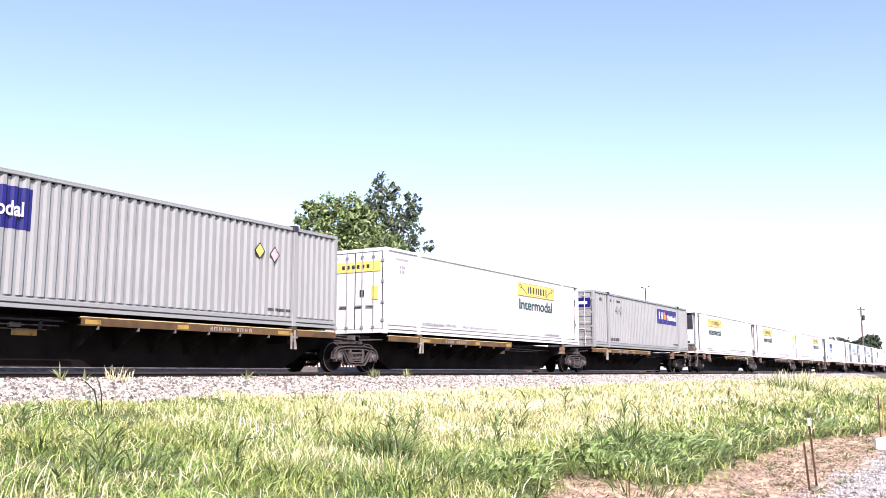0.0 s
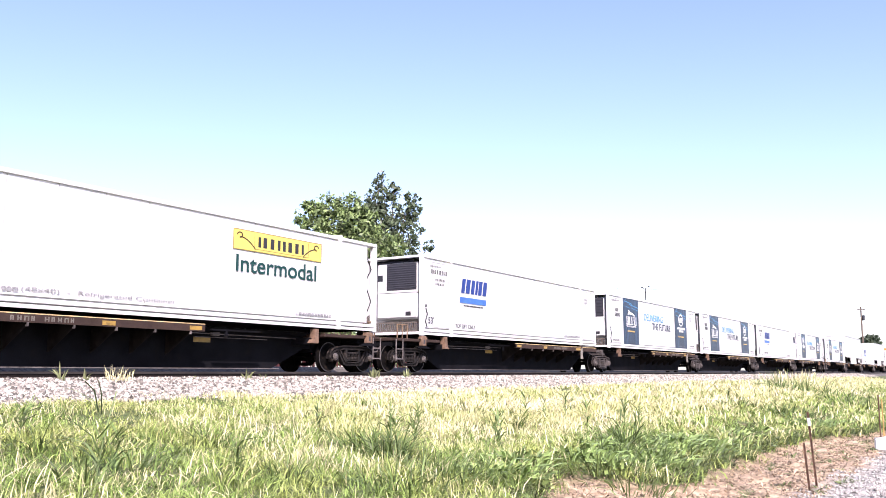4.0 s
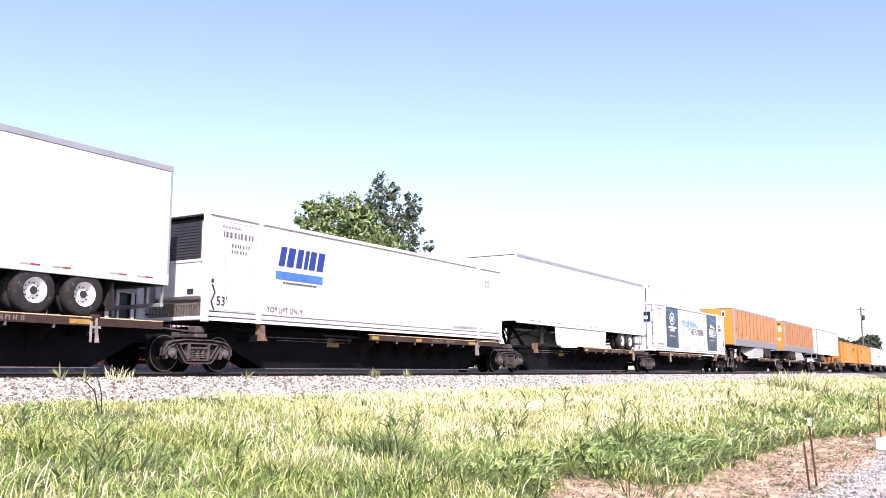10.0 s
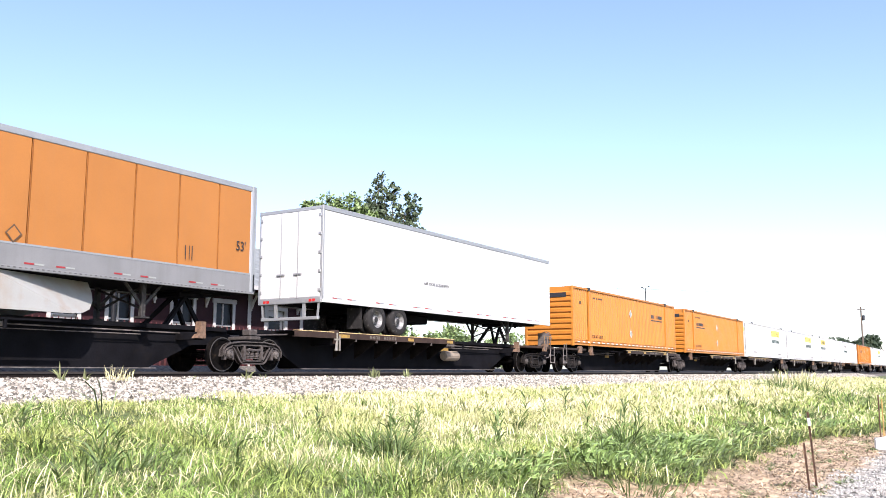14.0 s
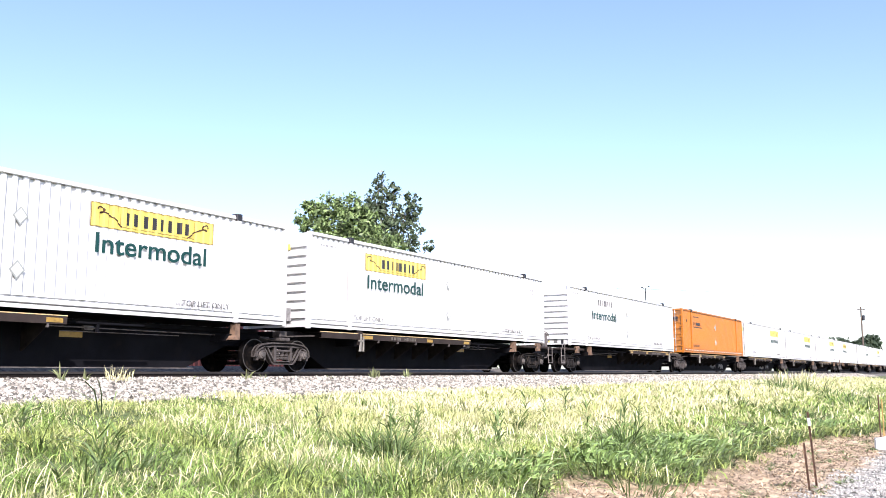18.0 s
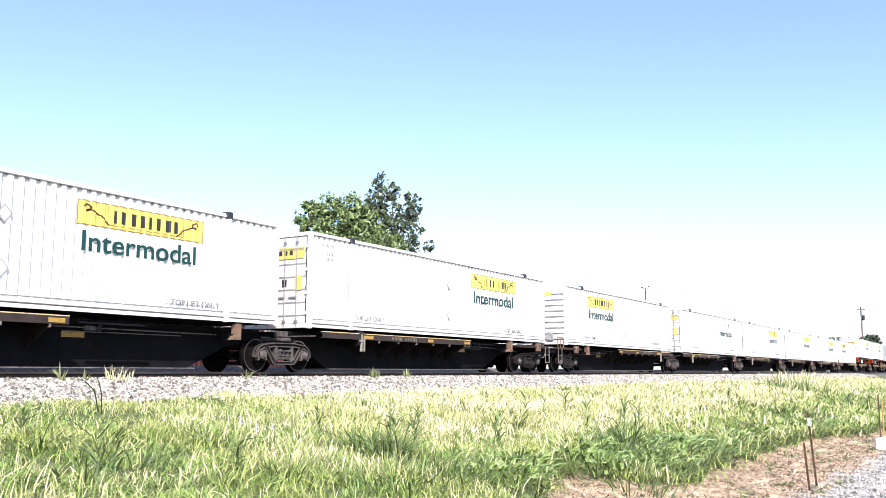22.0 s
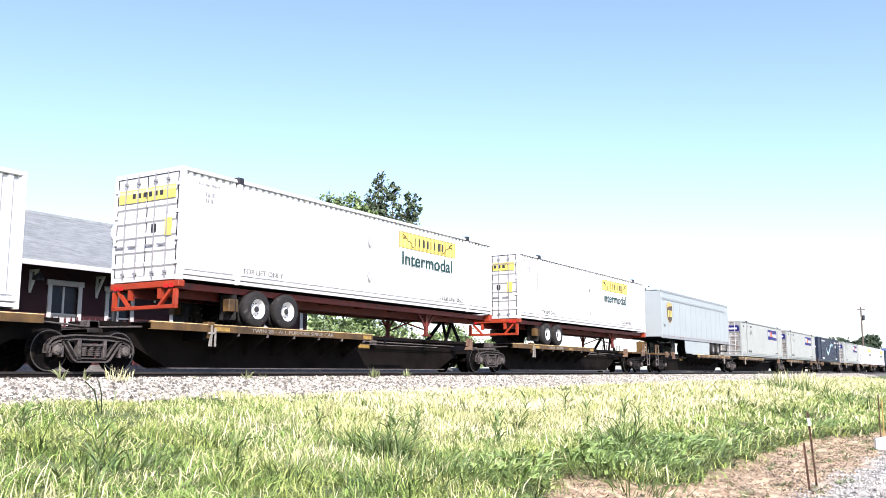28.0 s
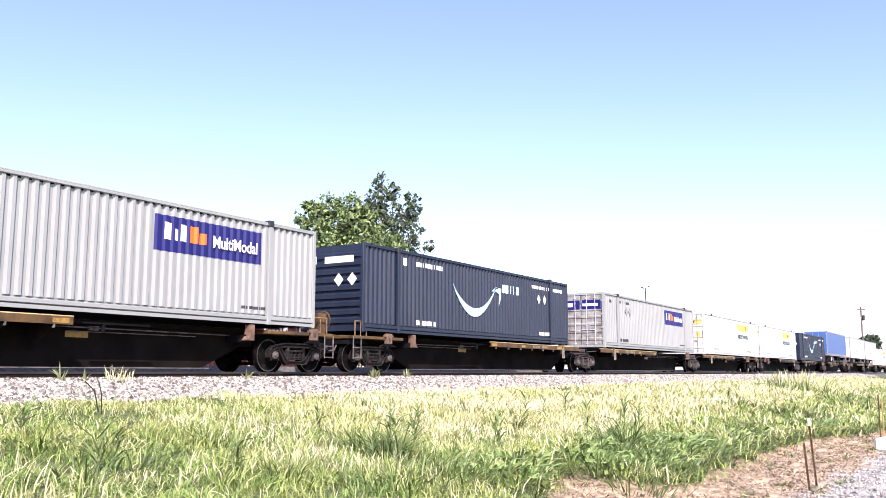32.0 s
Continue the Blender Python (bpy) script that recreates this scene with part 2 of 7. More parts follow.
# ---- mesh building ----
class Build:
    """Gathers vertices and faces of one mesh."""

    def __init__(self):
        self.v, self.f = [], []

    def add(self, verts, faces):
        k = len(self.v)
        self.v += [tuple(p) for p in verts]
        self.f += [tuple(k + i for i in q) for q in faces]
        return self

    def box(self, x0, x1, y0, y1, z0, z1, c=0.0):
        if c <= 0:
            vs = [(x, y, z) for x in (x0, x1) for y in (y0, y1) for z in (z0, z1)]
            return self.add(vs, [(0, 1, 3, 2), (4, 6, 7, 5), (0, 4, 5, 1), (2, 3, 7, 6), (0, 2, 6, 4), (1, 5, 7, 3)])
        lo, hi, vs, ids = (x0, y0, z0), (x1, y1, z1), [], {}
        for i in range(8):
            side = ((i >> 2) & 1, (i >> 1) & 1, i & 1)
            for a in range(3):
                p = [hi[k] if side[k] else lo[k] for k in range(3)]
                for k in range(3):
                    if k != a:
                        p[k] += -c if side[k] else c
                ids[i, a] = len(vs)
                vs.append(tuple(p))
        fs = []
        for a in range(3):
            b, d = (a + 1) % 3, (a + 2) % 3
            bit = lambda k, s: s << (2 - k)
            for s in (0, 1):
                q = [ids[bit(a, s) | bit(b, u) | bit(d, w), a] for u, w in ((0, 0), (1, 0), (1, 1), (0, 1))]
                fs.append(tuple(q if s else q[::-1]))
            for u in (0, 1):
                for w in (0, 1):
                    i, j = bit(b, u) | bit(d, w), bit(a, 1) | bit(b, u) | bit(d, w)
                    q = (ids[i, b], ids[j, b], ids[j, d], ids[i, d])
                    fs.append(q if u ^ w else q[::-1])
        for i in range(8):
            q = (ids[i, 0], ids[i, 1], ids[i, 2])
            fs.append(q if bin(i).count("1") % 2 else q[::-1])
        return self.add(vs, fs)

    def prism(self, poly, axis, a, b):
        """Extrude a polygon given in the other two axes (in x, y, z order) along axis from a to b."""
        n = len(poly)
        at = lambda p, w: (w, *p) if axis == 0 else (p[0], w, p[1]) if axis == 1 else (*p, w)
        vs = [at(p, a) for p in poly] + [at(p, b) for p in poly]
        fs = [tuple(range(n))[::-1], tuple(range(n, 2 * n))] + [(i, (i + 1) % n, n + (i + 1) % n, n + i) for i in range(n)]
        return self.add(vs, fs)

    def turned(self, profile, axis, centre, n=16):
        """Turn a profile of (along, radius) round an axis through centre."""
        vs, fs, m = [], [], len(profile)
        for i in range(n):
            ca, sa = math.cos(2 * math.pi * i / n), math.sin(2 * math.pi * i / n)
            for w, r in profile:
                p = (w, r * ca, r * sa) if axis == 0 else (r * ca, w, r * sa) if axis == 1 else (r * ca, r * sa, w)
                vs.append(tuple(p[k] + centre[k] for k in range(3)))
        for i in range(n):
            j = (i + 1) % n
            fs += [(i * m + k, i * m + k + 1, j * m + k + 1, j * m + k) for k in range(m - 1)]
        return self.add(vs, fs)

    def rod(self, p, q, r, n=6):
        """A round bar from p to q."""
        p, q = Vector(p), Vector(q)
        d = (q - p).normalized()
        u = d.orthogonal().normalized()
        w = d.cross(u)
        ring = [u * math.cos(2 * math.pi * i / n) * r + w * math.sin(2 * math.pi * i / n) * r for i in range(n)]
        vs = [p + o for o in ring] + [q + o for o in ring]
        return self.add(vs, [tuple(range(n))[::-1], tuple(range(n, 2 * n))] + [(i, (i + 1) % n, n + (i + 1) % n, n + i) for i in range(n)])

    def beam(self, p, q, w, h):
        """A rectangular bar from p to q, w across and h high."""
        p, q = Vector(p), Vector(q)
        d = (q - p).normalized()
        s = d.cross(Vector((0, 0, 1)))
        s = s.normalized() if s.length > 1e-4 else Vector((1, 0, 0))
        t = s.cross(d)
        o = [s * a * w / 2 + t * b * h / 2 for a, b in ((-1, -1), (1, -1), (1, 1), (-1, 1))]
        return self.add([p + k for k in o] + [q + k for k in o], [(3, 2, 1, 0), (4, 5, 6, 7), (0, 1, 5, 4), (1, 2, 6, 5), (2, 3, 7, 6), (3, 0, 4, 7)])

    def mesh(self, name, material, smooth=False):
        me = bpy.data.meshes.new(name)
        me.from_pydata(self.v, [], self.f)
        me.materials.append(material)
        if smooth:
            me.polygons.foreach_set("use_smooth", [True] * len(me.polygons))
        me.update()
        return me


SHARED = {}


def part(name, b, material, parent=None, label="", key=None, smooth=False, at=None):
    """Links a mesh as one part under its thing; key: a name under which alike pieces share one mesh."""
    if key is not None and key in SHARED:
        me = SHARED[key]
    else:
        me = (b() if callable(b) else b).mesh(name, material, smooth)
        if key is not None:
            SHARED[key] = me
    ob = new(name, me)
    if parent is not None:
        ob.parent = parent
    if at is not None:
        ob.matrix_basis = at
    if label:
        ob["label"] = label
    return ob


def thing(name, label, category, group="", kind=""):
    return tagged(new(name), label, category, group, kind)


def letters(text, width, height, material, thick=0.006, bold=0.0):
    """The mesh of a word in the built-in font, stretched to a width and a height; it lies in the x-z plane and faces -y."""
    key = ("letters", text, width, height, material.name)
    if key in SHARED:
        return SHARED[key]
    cu = bpy.data.curves.new("letters", "FONT")
    cu.body, cu.extrude, cu.offset = text, 0.01, bold
    ob = new("letters", cu)
    dg = bpy.context.evaluated_depsgraph_get()
    me = bpy.data.meshes.new_from_object(ob.evaluated_get(dg))
    co = np.empty(len(me.vertices) * 3)
    me.vertices.foreach_get("co", co)
    co = co.reshape(-1, 3)
    lo, hi = co.min(0), co.max(0)
    u = (co - lo) / np.maximum(hi - lo, 1e-6)
    out = np.stack([u[:, 0] * width, -u[:, 2] * thick, u[:, 1] * height], 1)
    me.vertices.foreach_set("co", out.ravel())
    me.materials.clear()
    me.materials.append(material)
    me.update()
    bpy.data.objects.remove(ob)
    SHARED[key] = me
    return me

# ---- the train: boxes ----
L, W, H = 16.15, 2.59, 2.896
HW = W / 2
POSTS = (1.98, 14.17)
MOVERS = []
GRATING = mat("grey_brown_grating", (0.13, 0.115, 0.10), 0.7, 0.2, vary=0.25, scale=5, dirt=(0.10, 0.06, 0.03), dirt_amount=0.3)
HATCH = mat("brown_hatch", (0.16, 0.105, 0.06), 0.7, vary=0.2, scale=3)
ROD_ZINC = mat("zinc_rod", (0.27, 0.27, 0.275), 0.5, 0.3, vary=0.15, scale=5)


FACE = [W]
RIBBED = [0.0, 0.2]




def on_side(side, u, z, off=0.0, width=None):
    """The pose of a flat piece on a long side: u runs from the left end as seen from outside."""
    width = FACE[0] if width is None else width
    return pose(u, -width / 2 - off, z) if side < 0 else pose(L - u, width / 2 + off, z, 0, 0, 180)


def ribbed(u0, u1, z0, z1, off=0.0, pitch=0.25, deep=None, drop=0.0):
    """A sheet of trapezoid ribs that faces -y; the furrows may stop short of the top by drop."""
    deep = RIBBED[0] if deep is None else deep
    slope = RIBBED[1]
    us, k = [], math.floor(u0 / pitch)
    while k * pitch < u1 + pitch:
        us += [(k * pitch, 0), ((k + 0.5 - slope) * pitch, 0), ((k + 0.5) * pitch, deep), ((k + 1 - slope) * pitch, deep)]
        k += 1
    at = lambda u: np.interp(u, [p[0] for p in us], [p[1] for p in us])
    cut = [u0] + [p[0] for p in us if u0 < p[0] < u1] + [u1]
    vs = [(u, at(u) - off, z) for u in cut for z in (z0, z1 - drop, z1)]
    b = Build().add(vs, [(3 * i, 3 * i + 3, 3 * i + 4, 3 * i + 1) for i in range(len(cut) - 1)])
    if drop:
        b.f += [(3 * i + 1, 3 * i + 4, 3 * i + 5, 3 * i + 2) for i in range(len(cut) - 1) if at(cut[i]) + at(cut[i + 1]) < 1.6 * deep]
    return b


def plated(u0, u1, z0, z1, step=1.22, gap=0.024, deep=0.032):
    """One flat skin with narrow grooves where its sheets meet, facing -y."""
    n, cut = max(1, round((u1 - u0) / step)), [(u0, 0.0)]
    for i in range(1, n):
        c = u0 + (u1 - u0) * i / n
        cut += [(c - gap / 2, 0.0), (c, deep), (c + gap / 2, 0.0)]
    cut.append((u1, 0.0))
    vs = [(u, d, z) for u, d in cut for z in (z0, z1)]
    return Build().add(vs, [(2 * i, 2 * i + 2, 2 * i + 3, 2 * i + 1) for i in range(len(cut) - 1)])


def flat(w, h, thick=0.004):
    return Build().box(0, w, -thick, 0.0, 0, h)


def drape(me, u, pitch=0.25):
    """Paint on ribs: cuts a flat mesh along the folds of the ribs and lets it follow them."""
    deep, slope = RIBBED
    key = ("drape", me.name, round(u, 3), deep)
    if key in SHARED:
        return SHARED[key]
    bm = bmesh.new()
    bm.from_mesh(me)
    xs = [v.co.x for v in bm.verts]
    lo, hi, fold = u + min(xs), u + max(xs), []
    for k in range(math.floor(lo / pitch), math.ceil(hi / pitch) + 1):
        fold += [(k * pitch, 0.0), ((k + 0.5 - slope) * pitch, 0.0), ((k + 0.5) * pitch, deep), ((k + 1 - slope) * pitch, deep)]
    for f, d in fold:
        if lo < f < hi:
            bmesh.ops.bisect_plane(bm, geom=bm.verts[:] + bm.edges[:] + bm.faces[:], plane_co=(f - u, 0, 0), plane_no=(1, 0, 0))
    us, ds = [f for f, d in fold], [d for f, d in fold]
    for v in bm.verts:
        v.co.y += float(np.interp(u + v.co.x, us, ds))
    out = bpy.data.meshes.new(me.name)
    bm.to_mesh(out)
    bm.free()
    for m in me.materials:
        out.materials.append(m)
    SHARED[key] = out
    return out


def put(name, me, parent, m, label="", u=None):
    if u is not None and RIBBED[0]:
        me = drape(me, u)
    ob = new(name, me)
    ob.parent, ob.matrix_basis = parent, m
    if label:
        ob["label"] = label
    return ob


def bars(parent, side, u, z, w, h, n, material, off, slant=0.0, fill=0.72, name="lettering", width=None, tall=(1.0,)):
    """Plain bars in place of words: n blocks in a row."""
    b = Build()
    cuts = np.cumsum([0.0] + [0.7 + 0.6 * abs(math.sin(i * 2.3 + n + u)) for i in range(n)])
    cuts = cuts / cuts[-1] * w
    for i in range(n):
        a = cuts[i]
        c = a + (cuts[i + 1] - a) * fill
        k = h * tall[i % len(tall)]
        b.prism([(a, 0), (c, 0), (c + slant, k), (a + slant, k)], 1, -0.004, 0.0)
    return tagged(put(name, b.mesh(name, material), parent, on_side(side, u, z, off, width), u=u), kind="stuff")


def sign(parent, side, u0, u1, z0, z1, material, label, ribs, off=0.006, name="sign_panel"):
    if ribs:
        b = ribbed(u0, u1, z0, z1, off)
        return put(name, b.mesh(name, material), parent, on_side(side, 0, 0), label)
    return put(name, flat(u1 - u0, z1 - z0).mesh(name, material), parent, on_side(side, u0, z0, off), label)


def disc(w, h, n=20):
    b = Build()
    ring = [(w / 2 * math.cos(2 * math.pi * i / n), h / 2 * math.sin(2 * math.pi * i / n)) for i in range(n)]
    return b.prism(ring[::-1], 1, -0.004, 0.0)


STAIN = {"orange_paint": 0.5, "tangerine_paint": 0.55, "amber_paint": 0.4, "pale_grey_paint": 0.6, "grey_paint": 0.4}


def door_skin(skin):
    """The paint of the doors: as the box, more stained where the box is."""
    if skin.name not in STAIN:
        return skin
    c = {"orange_paint": (0.42, 0.16, 0.028), "tangerine_paint": (0.42, 0.15, 0.02), "amber_paint": (0.45, 0.171, 0.0252), "pale_grey_paint": (0.305, 0.312, 0.295), "grey_paint": (0.245, 0.26, 0.252)}[skin.name]
    return mat("stained_" + skin.name, c, 0.55, vary=0.15, scale=1.6, fine=9, streak=0.55, dirt=(0.11, 0.075, 0.05), dirt_amount=STAIN[skin.name])


def container_shell(name, label, group, skin, trim, ribs, nose, top_dark=True):
    """A 53-foot box: x from the door end to the front, y across, z from its underside."""
    t = thing(name, label, "shipping container", group)
    FACE[0] = W - 0.05 if ribs else W
    RIBBED[0], RIBBED[1] = (0.0, 0.2) if not ribs else (0.046, 0.12) if skin is WHITE else (0.060, 0.2)
    k = (skin.name, trim.name, ribs, nose)
    open_frame = nose == "unit" and name == "intermodal_container"
    x1 = L - (0.62 if nose == "unit" else 0.08)
    rim = 0.012 if ribs else 0.036
    top_dark = top_dark and ribs
    part("body", lambda: Build().box(0.07, x1, -HW + 0.09, HW - 0.09, 0.14, H - (0.26 if ribs and skin is not WHITE else 0.05 if not ribs else 0.075)), skin, t, key=("body", *k))
    part("floor_frame", lambda: Build().box(0.2, L - 0.2, -HW + 0.12, HW - 0.12, 0.045, 0.138), STEEL_SHADED, t, key="floor_frame")
    for side in (-1, 1):
        for a, c in ((0.10, POSTS[0] - 0.07), (POSTS[0] + 0.07, POSTS[1] - 0.07), (POSTS[1] + 0.07, L - (0.52 if open_frame else 0.20 if nose == "unit" else 0.15))):
            if side > 0:
                a, c = L - c, L - a
            b = ribbed(a, c, 0.30, H - 0.10, drop=0.04 if skin is not WHITE else 0.034) if ribs else plated(a, c, 0.30, H - 0.10)
            put("side_panel", b.mesh("side_panel", skin), t, on_side(side, 0, 0, 0.0 if ribs else -0.012))
        y = side * HW
        part("bottom_rail", lambda: Build().box(0.1, L - 0.1, min(y + 0.026 * side, y - 0.06 * side), max(y + 0.026 * side, y - 0.06 * side), 0.15, 0.255, 0.012)
             .box(0.1, L - 0.1, min(y + 0.006 * side, y - 0.06 * side), max(y + 0.006 * side, y - 0.06 * side), 0.04, 0.125), trim, t, key=("brail", side, *k))
        part("top_rail", lambda: Build().box(0.1, L - 0.1, min(y + rim * side, y - 0.07 * side), max(y + rim * side, y - 0.07 * side), H - 0.11, H - 0.045, 0.01)
             .box(0.1, L - 0.1, min(y + (rim - 0.022) * side, y - 0.07 * side), max(y + (rim - 0.022) * side, y - 0.07 * side), H - 0.045, H - 0.005, 0.01), trim, t, key=("trail", side, *k))
        for px in POSTS:
            part("lift_post", lambda: Build().box(px - 0.075, px + 0.075, y - 0.05, y + 0.05, 0.02, H + 0.0, 0.012), trim, t, key=("post", side, px, *k))
            part("lift_casting", lambda: Build().box(px - 0.1, px + 0.1, y - 0.11 - 0.05 * side, y + 0.11 - 0.05 * side, H - 0.15, H + 0.04, 0.015),
                 SIGN_DARK if top_dark else trim, t, key=("cast", side, px, top_dark, trim.name))
        for ex in (0.0, L - 0.20 if nose == "unit" else L - 0.14):
            part("corner_post", lambda: Build().box(ex, ex + (0.20 if ex > L - 0.21 and nose == "unit" else 0.14), y - 0.07 - 0.06 * side, y + 0.07 - 0.07 * side, 0.0, H, 0.015), trim, t, key=("cpost", side, ex, *k))
    part("roof", lambda: roof_sheet(), skin, t, key=("roof", *k))
    part("header", lambda: Build().box(0.0, 0.12, -HW + 0.1, HW - 0.1, H - 0.13, H - 0.004, 0.012), trim, t, key=("header", *k))
    part("sill", lambda: Build().box(0.0, 0.12, -HW + 0.1, HW - 0.1, 0.02, 0.15, 0.012), trim, t, key=("doorsill", *k))
    for s in (-1, 1):
        a, c = (-HW + 0.16, -0.012) if s < 0 else (0.012, HW - 0.16)
        d = part("door", lambda: door_leaf(a, c, ribs), door_skin(skin), t, key=("door", s, *k))
        part("gasket", lambda: Build().box(-0.004, 0.05, a - 0.022 if s < 0 else c + 0.002, a - 0.002 if s < 0 else c + 0.022, 0.16, H - 0.135)
             .box(-0.004, 0.05, a, c, H - 0.138, H - 0.120).box(-0.004, 0.05, -0.010 if s < 0 else 0.002, -0.002 if s < 0 else 0.010, 0.16, H - 0.14), GRILLE, d, key=("gasket", s))
        for j in (0.3, 0.72):
            yy = a + (c - a) * (j if s < 0 else 1 - j)
            part("lock_rod", lambda: Build().rod((-0.035, yy, 0.10), (-0.035, yy, H - 0.08), 0.018)
                 .box(-0.06, -0.01, yy - 0.05, yy + 0.05, 0.20, 0.26).box(-0.06, -0.01, yy - 0.05, yy + 0.05, H - 0.32, H - 0.26)
                 .box(-0.07, -0.02, yy - 0.02, yy + 0.30, 0.92, 0.96), ROD_ZINC if skin is WHITE else RIM_GREY, d, key=("rod", s, j, skin is WHITE))
        for zz in (0.45, 1.05, 1.75, 2.45):
            ey = -HW + 0.13 if s < 0 else HW - 0.13
            part("hinge", lambda: Build().box(-0.03, 0.03, ey - 0.07, ey + 0.07, zz - 0.05, zz + 0.05, 0.01), SILVER if not ribs else trim, d, key=("hinge", s, zz, ribs, trim.name))
    if nose == "unit":
        g0, g1 = -0.34, 0.96
        u = part("cooling_unit", lambda: Build().box(L - 0.62, L - 0.16, -0.80, 1.02, 0.62, H - 0.22, 0.07).box(L - 0.60, L - 0.14, -0.81, 1.03, 1.58, 1.62), WHITE, t, "white cooling unit in the open front frame", key="unit")
        part("grille", lambda: unit_grille(g0, g1), GRILLE, u, key=("unit_grille", g0))
        part("top_cover", lambda: Build().prism([(L - 0.60, H - 0.23), (L - 0.16, H - 0.23), (L - 0.26, H - 0.13), (L - 0.60, H - 0.13)], 1, -0.82, 0.82), GRILLE, u, key="unit_cover")
        part("vent", lambda: Build().box(L - 0.165, L - 0.148, 0.50, 0.72, 0.74, 0.88).box(L - 0.165, L - 0.148, -0.74, -0.52, 2.02, 2.24), GRILLE, u, key="unit_vent")
        part("front_rail", lambda: Build().box(L - 0.18, L - 0.02, -HW + 0.1, HW - 0.1, 0.05, 0.15, 0.012).box(L - 0.18, L - 0.02, -HW + 0.1, HW - 0.1, H - 0.10, H - 0.01, 0.012), trim, t, key=("unit_rail", *k))
        part("lower_grating", lambda: lower_grating(), GRATING, t, "grey grating below the cooling unit", key="unit_grating")
        for sy in (-1, 1):
            if open_frame:
                y = sy * (HW - 0.09)
                part("brace_rod", lambda: Build().rod((L - 0.52, y, 0.45), (L - 0.20, y, 1.00), 0.02).rod((L - 0.20, y, 1.00), (L - 0.52, y, 1.55), 0.02).rod((L - 0.52, y, 1.60), (L - 0.20, y, 2.05), 0.02).rod((L - 0.52, y, 2.60), (L - 0.20, y, 2.05), 0.02), GRILLE, t, "dark bracing rods in the open frame", key=("unit_brace", sy))
                continue
            y = sy * (HW + 0.004)
            part("corner_fitting", lambda: Build().rod((L - 0.34, y, 0.32), (L - 0.24, y, 0.52), 0.022).rod((L - 0.24, y, 0.52), (L - 0.36, y, 0.78), 0.022).rod((L - 0.36, y, 0.78), (L - 0.26, y, 0.98), 0.022)
                 .box(L - 0.32, L - 0.24, min(y, y - 0.02 * sy), max(y, y - 0.02 * sy), 1.02, 1.12), GRILLE, t, "dark fittings beside the front corner", key=("corner_fitting", sy))
    else:
        part("front_wall", lambda: rib_wall(), skin, t, key=("front", *k))
        if skin is WHITE and "faded" not in label:
            part("front_hatch", lambda: Build().box(L - 0.02, L + 0.008, -1.10, -0.12, 0.16, 0.72, 0.01), HATCH, t, "brown recessed hatch", key="front_hatch")
            part("front_plate", lambda: Build().box(L - 0.02, L + 0.010, 0.28, 0.62, 0.22, 0.62, 0.01), SIGN_FAINT, t, key="front_plate")
            part("front_sign", lambda: Build().box(L + 0.002, L + 0.010, -0.95, 0.55, 2.36, 2.54), SIGN_YELLOW, t, key="front_yellow")
        elif skin is WHITE:
            part("front_tag", lambda: Build().box(L - 0.06, L - 0.045, 0.10, 0.20, 0.16, 0.25), SIGN_YELLOW, t, key="front_tag1")
            part("front_tag", lambda: Build().box(L - 0.06, L - 0.045, 0.42, 0.60, 0.13, 0.28), SIGN_WORN, t, key="front_tag2")
            part("front_tag", lambda: Build().box(L - 0.06, L - 0.045, 0.80, 0.92, 0.08, 0.28), GRILLE, t, key="front_tag3")
    return t


def roof_sheet():
    b, n = Build(), 32
    for i in range(n):
        a, c = 0.1 + (L - 0.2) * i / n, 0.1 + (L - 0.2) * (i + 1) / n
        b.box(a + 0.03, c - 0.12, -HW + 0.05, HW - 0.05, H - 0.06, H - 0.002)
    return b.box(0.08, L - 0.08, -HW + 0.05, HW - 0.05, H - 0.07, H - 0.03)


def door_leaf(a, c, ribs):
    if not ribs:
        return Build().box(0.005, 0.06, a, c, 0.16, H - 0.14, 0.01)
    b, prof = Build(), [(0.012, 0.16)]
    for zz in np.linspace(0.42, H - 0.55, 6):
        prof += [(0.012, zz - 0.06), (-0.022, zz - 0.01), (-0.022, zz + 0.07), (0.012, zz + 0.12)]
    prof.append((0.012, H - 0.14))
    for p, q in zip(prof, prof[1:]):
        b.add([(p[0], a, p[1]), (p[0], c, p[1]), (q[0], c, q[1]), (q[0], a, q[1])], [(3, 2, 1, 0)])
    return weld(b)


def rib_wall():
    """The pressed front wall: broad ribs with steep undersides."""
    prof = [(L - 0.06, 0.05)]
    for zz in np.linspace(0.38, H - 0.38, 9):
        prof += [(L - 0.06, zz - 0.085), (L + 0.004, zz - 0.07), (L + 0.004, zz + 0.06), (L - 0.06, zz + 0.12)]
    b = Build()
    prof += [(L - 0.06, H - 0.03)]
    for p, q in zip(prof, prof[1:]):
        b.add([(p[0], -HW + 0.1, p[1]), (p[0], HW - 0.1, p[1]), (q[0], HW - 0.1, q[1]), (q[0], -HW + 0.1, q[1])], [(0, 1, 2, 3)])
    return weld(b)


def weld(b):
    """Joins points that coincide, so that a folded sheet is one piece."""
    seen, ids = {}, []
    for v in b.v:
        ids.append(seen.setdefault(tuple(round(c, 4) for c in v), len(seen)))
    b.v, b.f = list(seen), [tuple(ids[i] for i in q) for q in b.f]
    return b


def unit_grille(g0, g1):
    b = Build().box(L - 0.18, L - 0.145, g0, g1, 1.66, H - 0.26, 0.012)
    for i in range(11):
        zz = 1.72 + i * 0.079
        b.prism([(L - 0.146, zz), (L - 0.134, zz + 0.015), (L - 0.146, zz + 0.052)], 1, g0 + 0.06, g1 - 0.06)
    return b


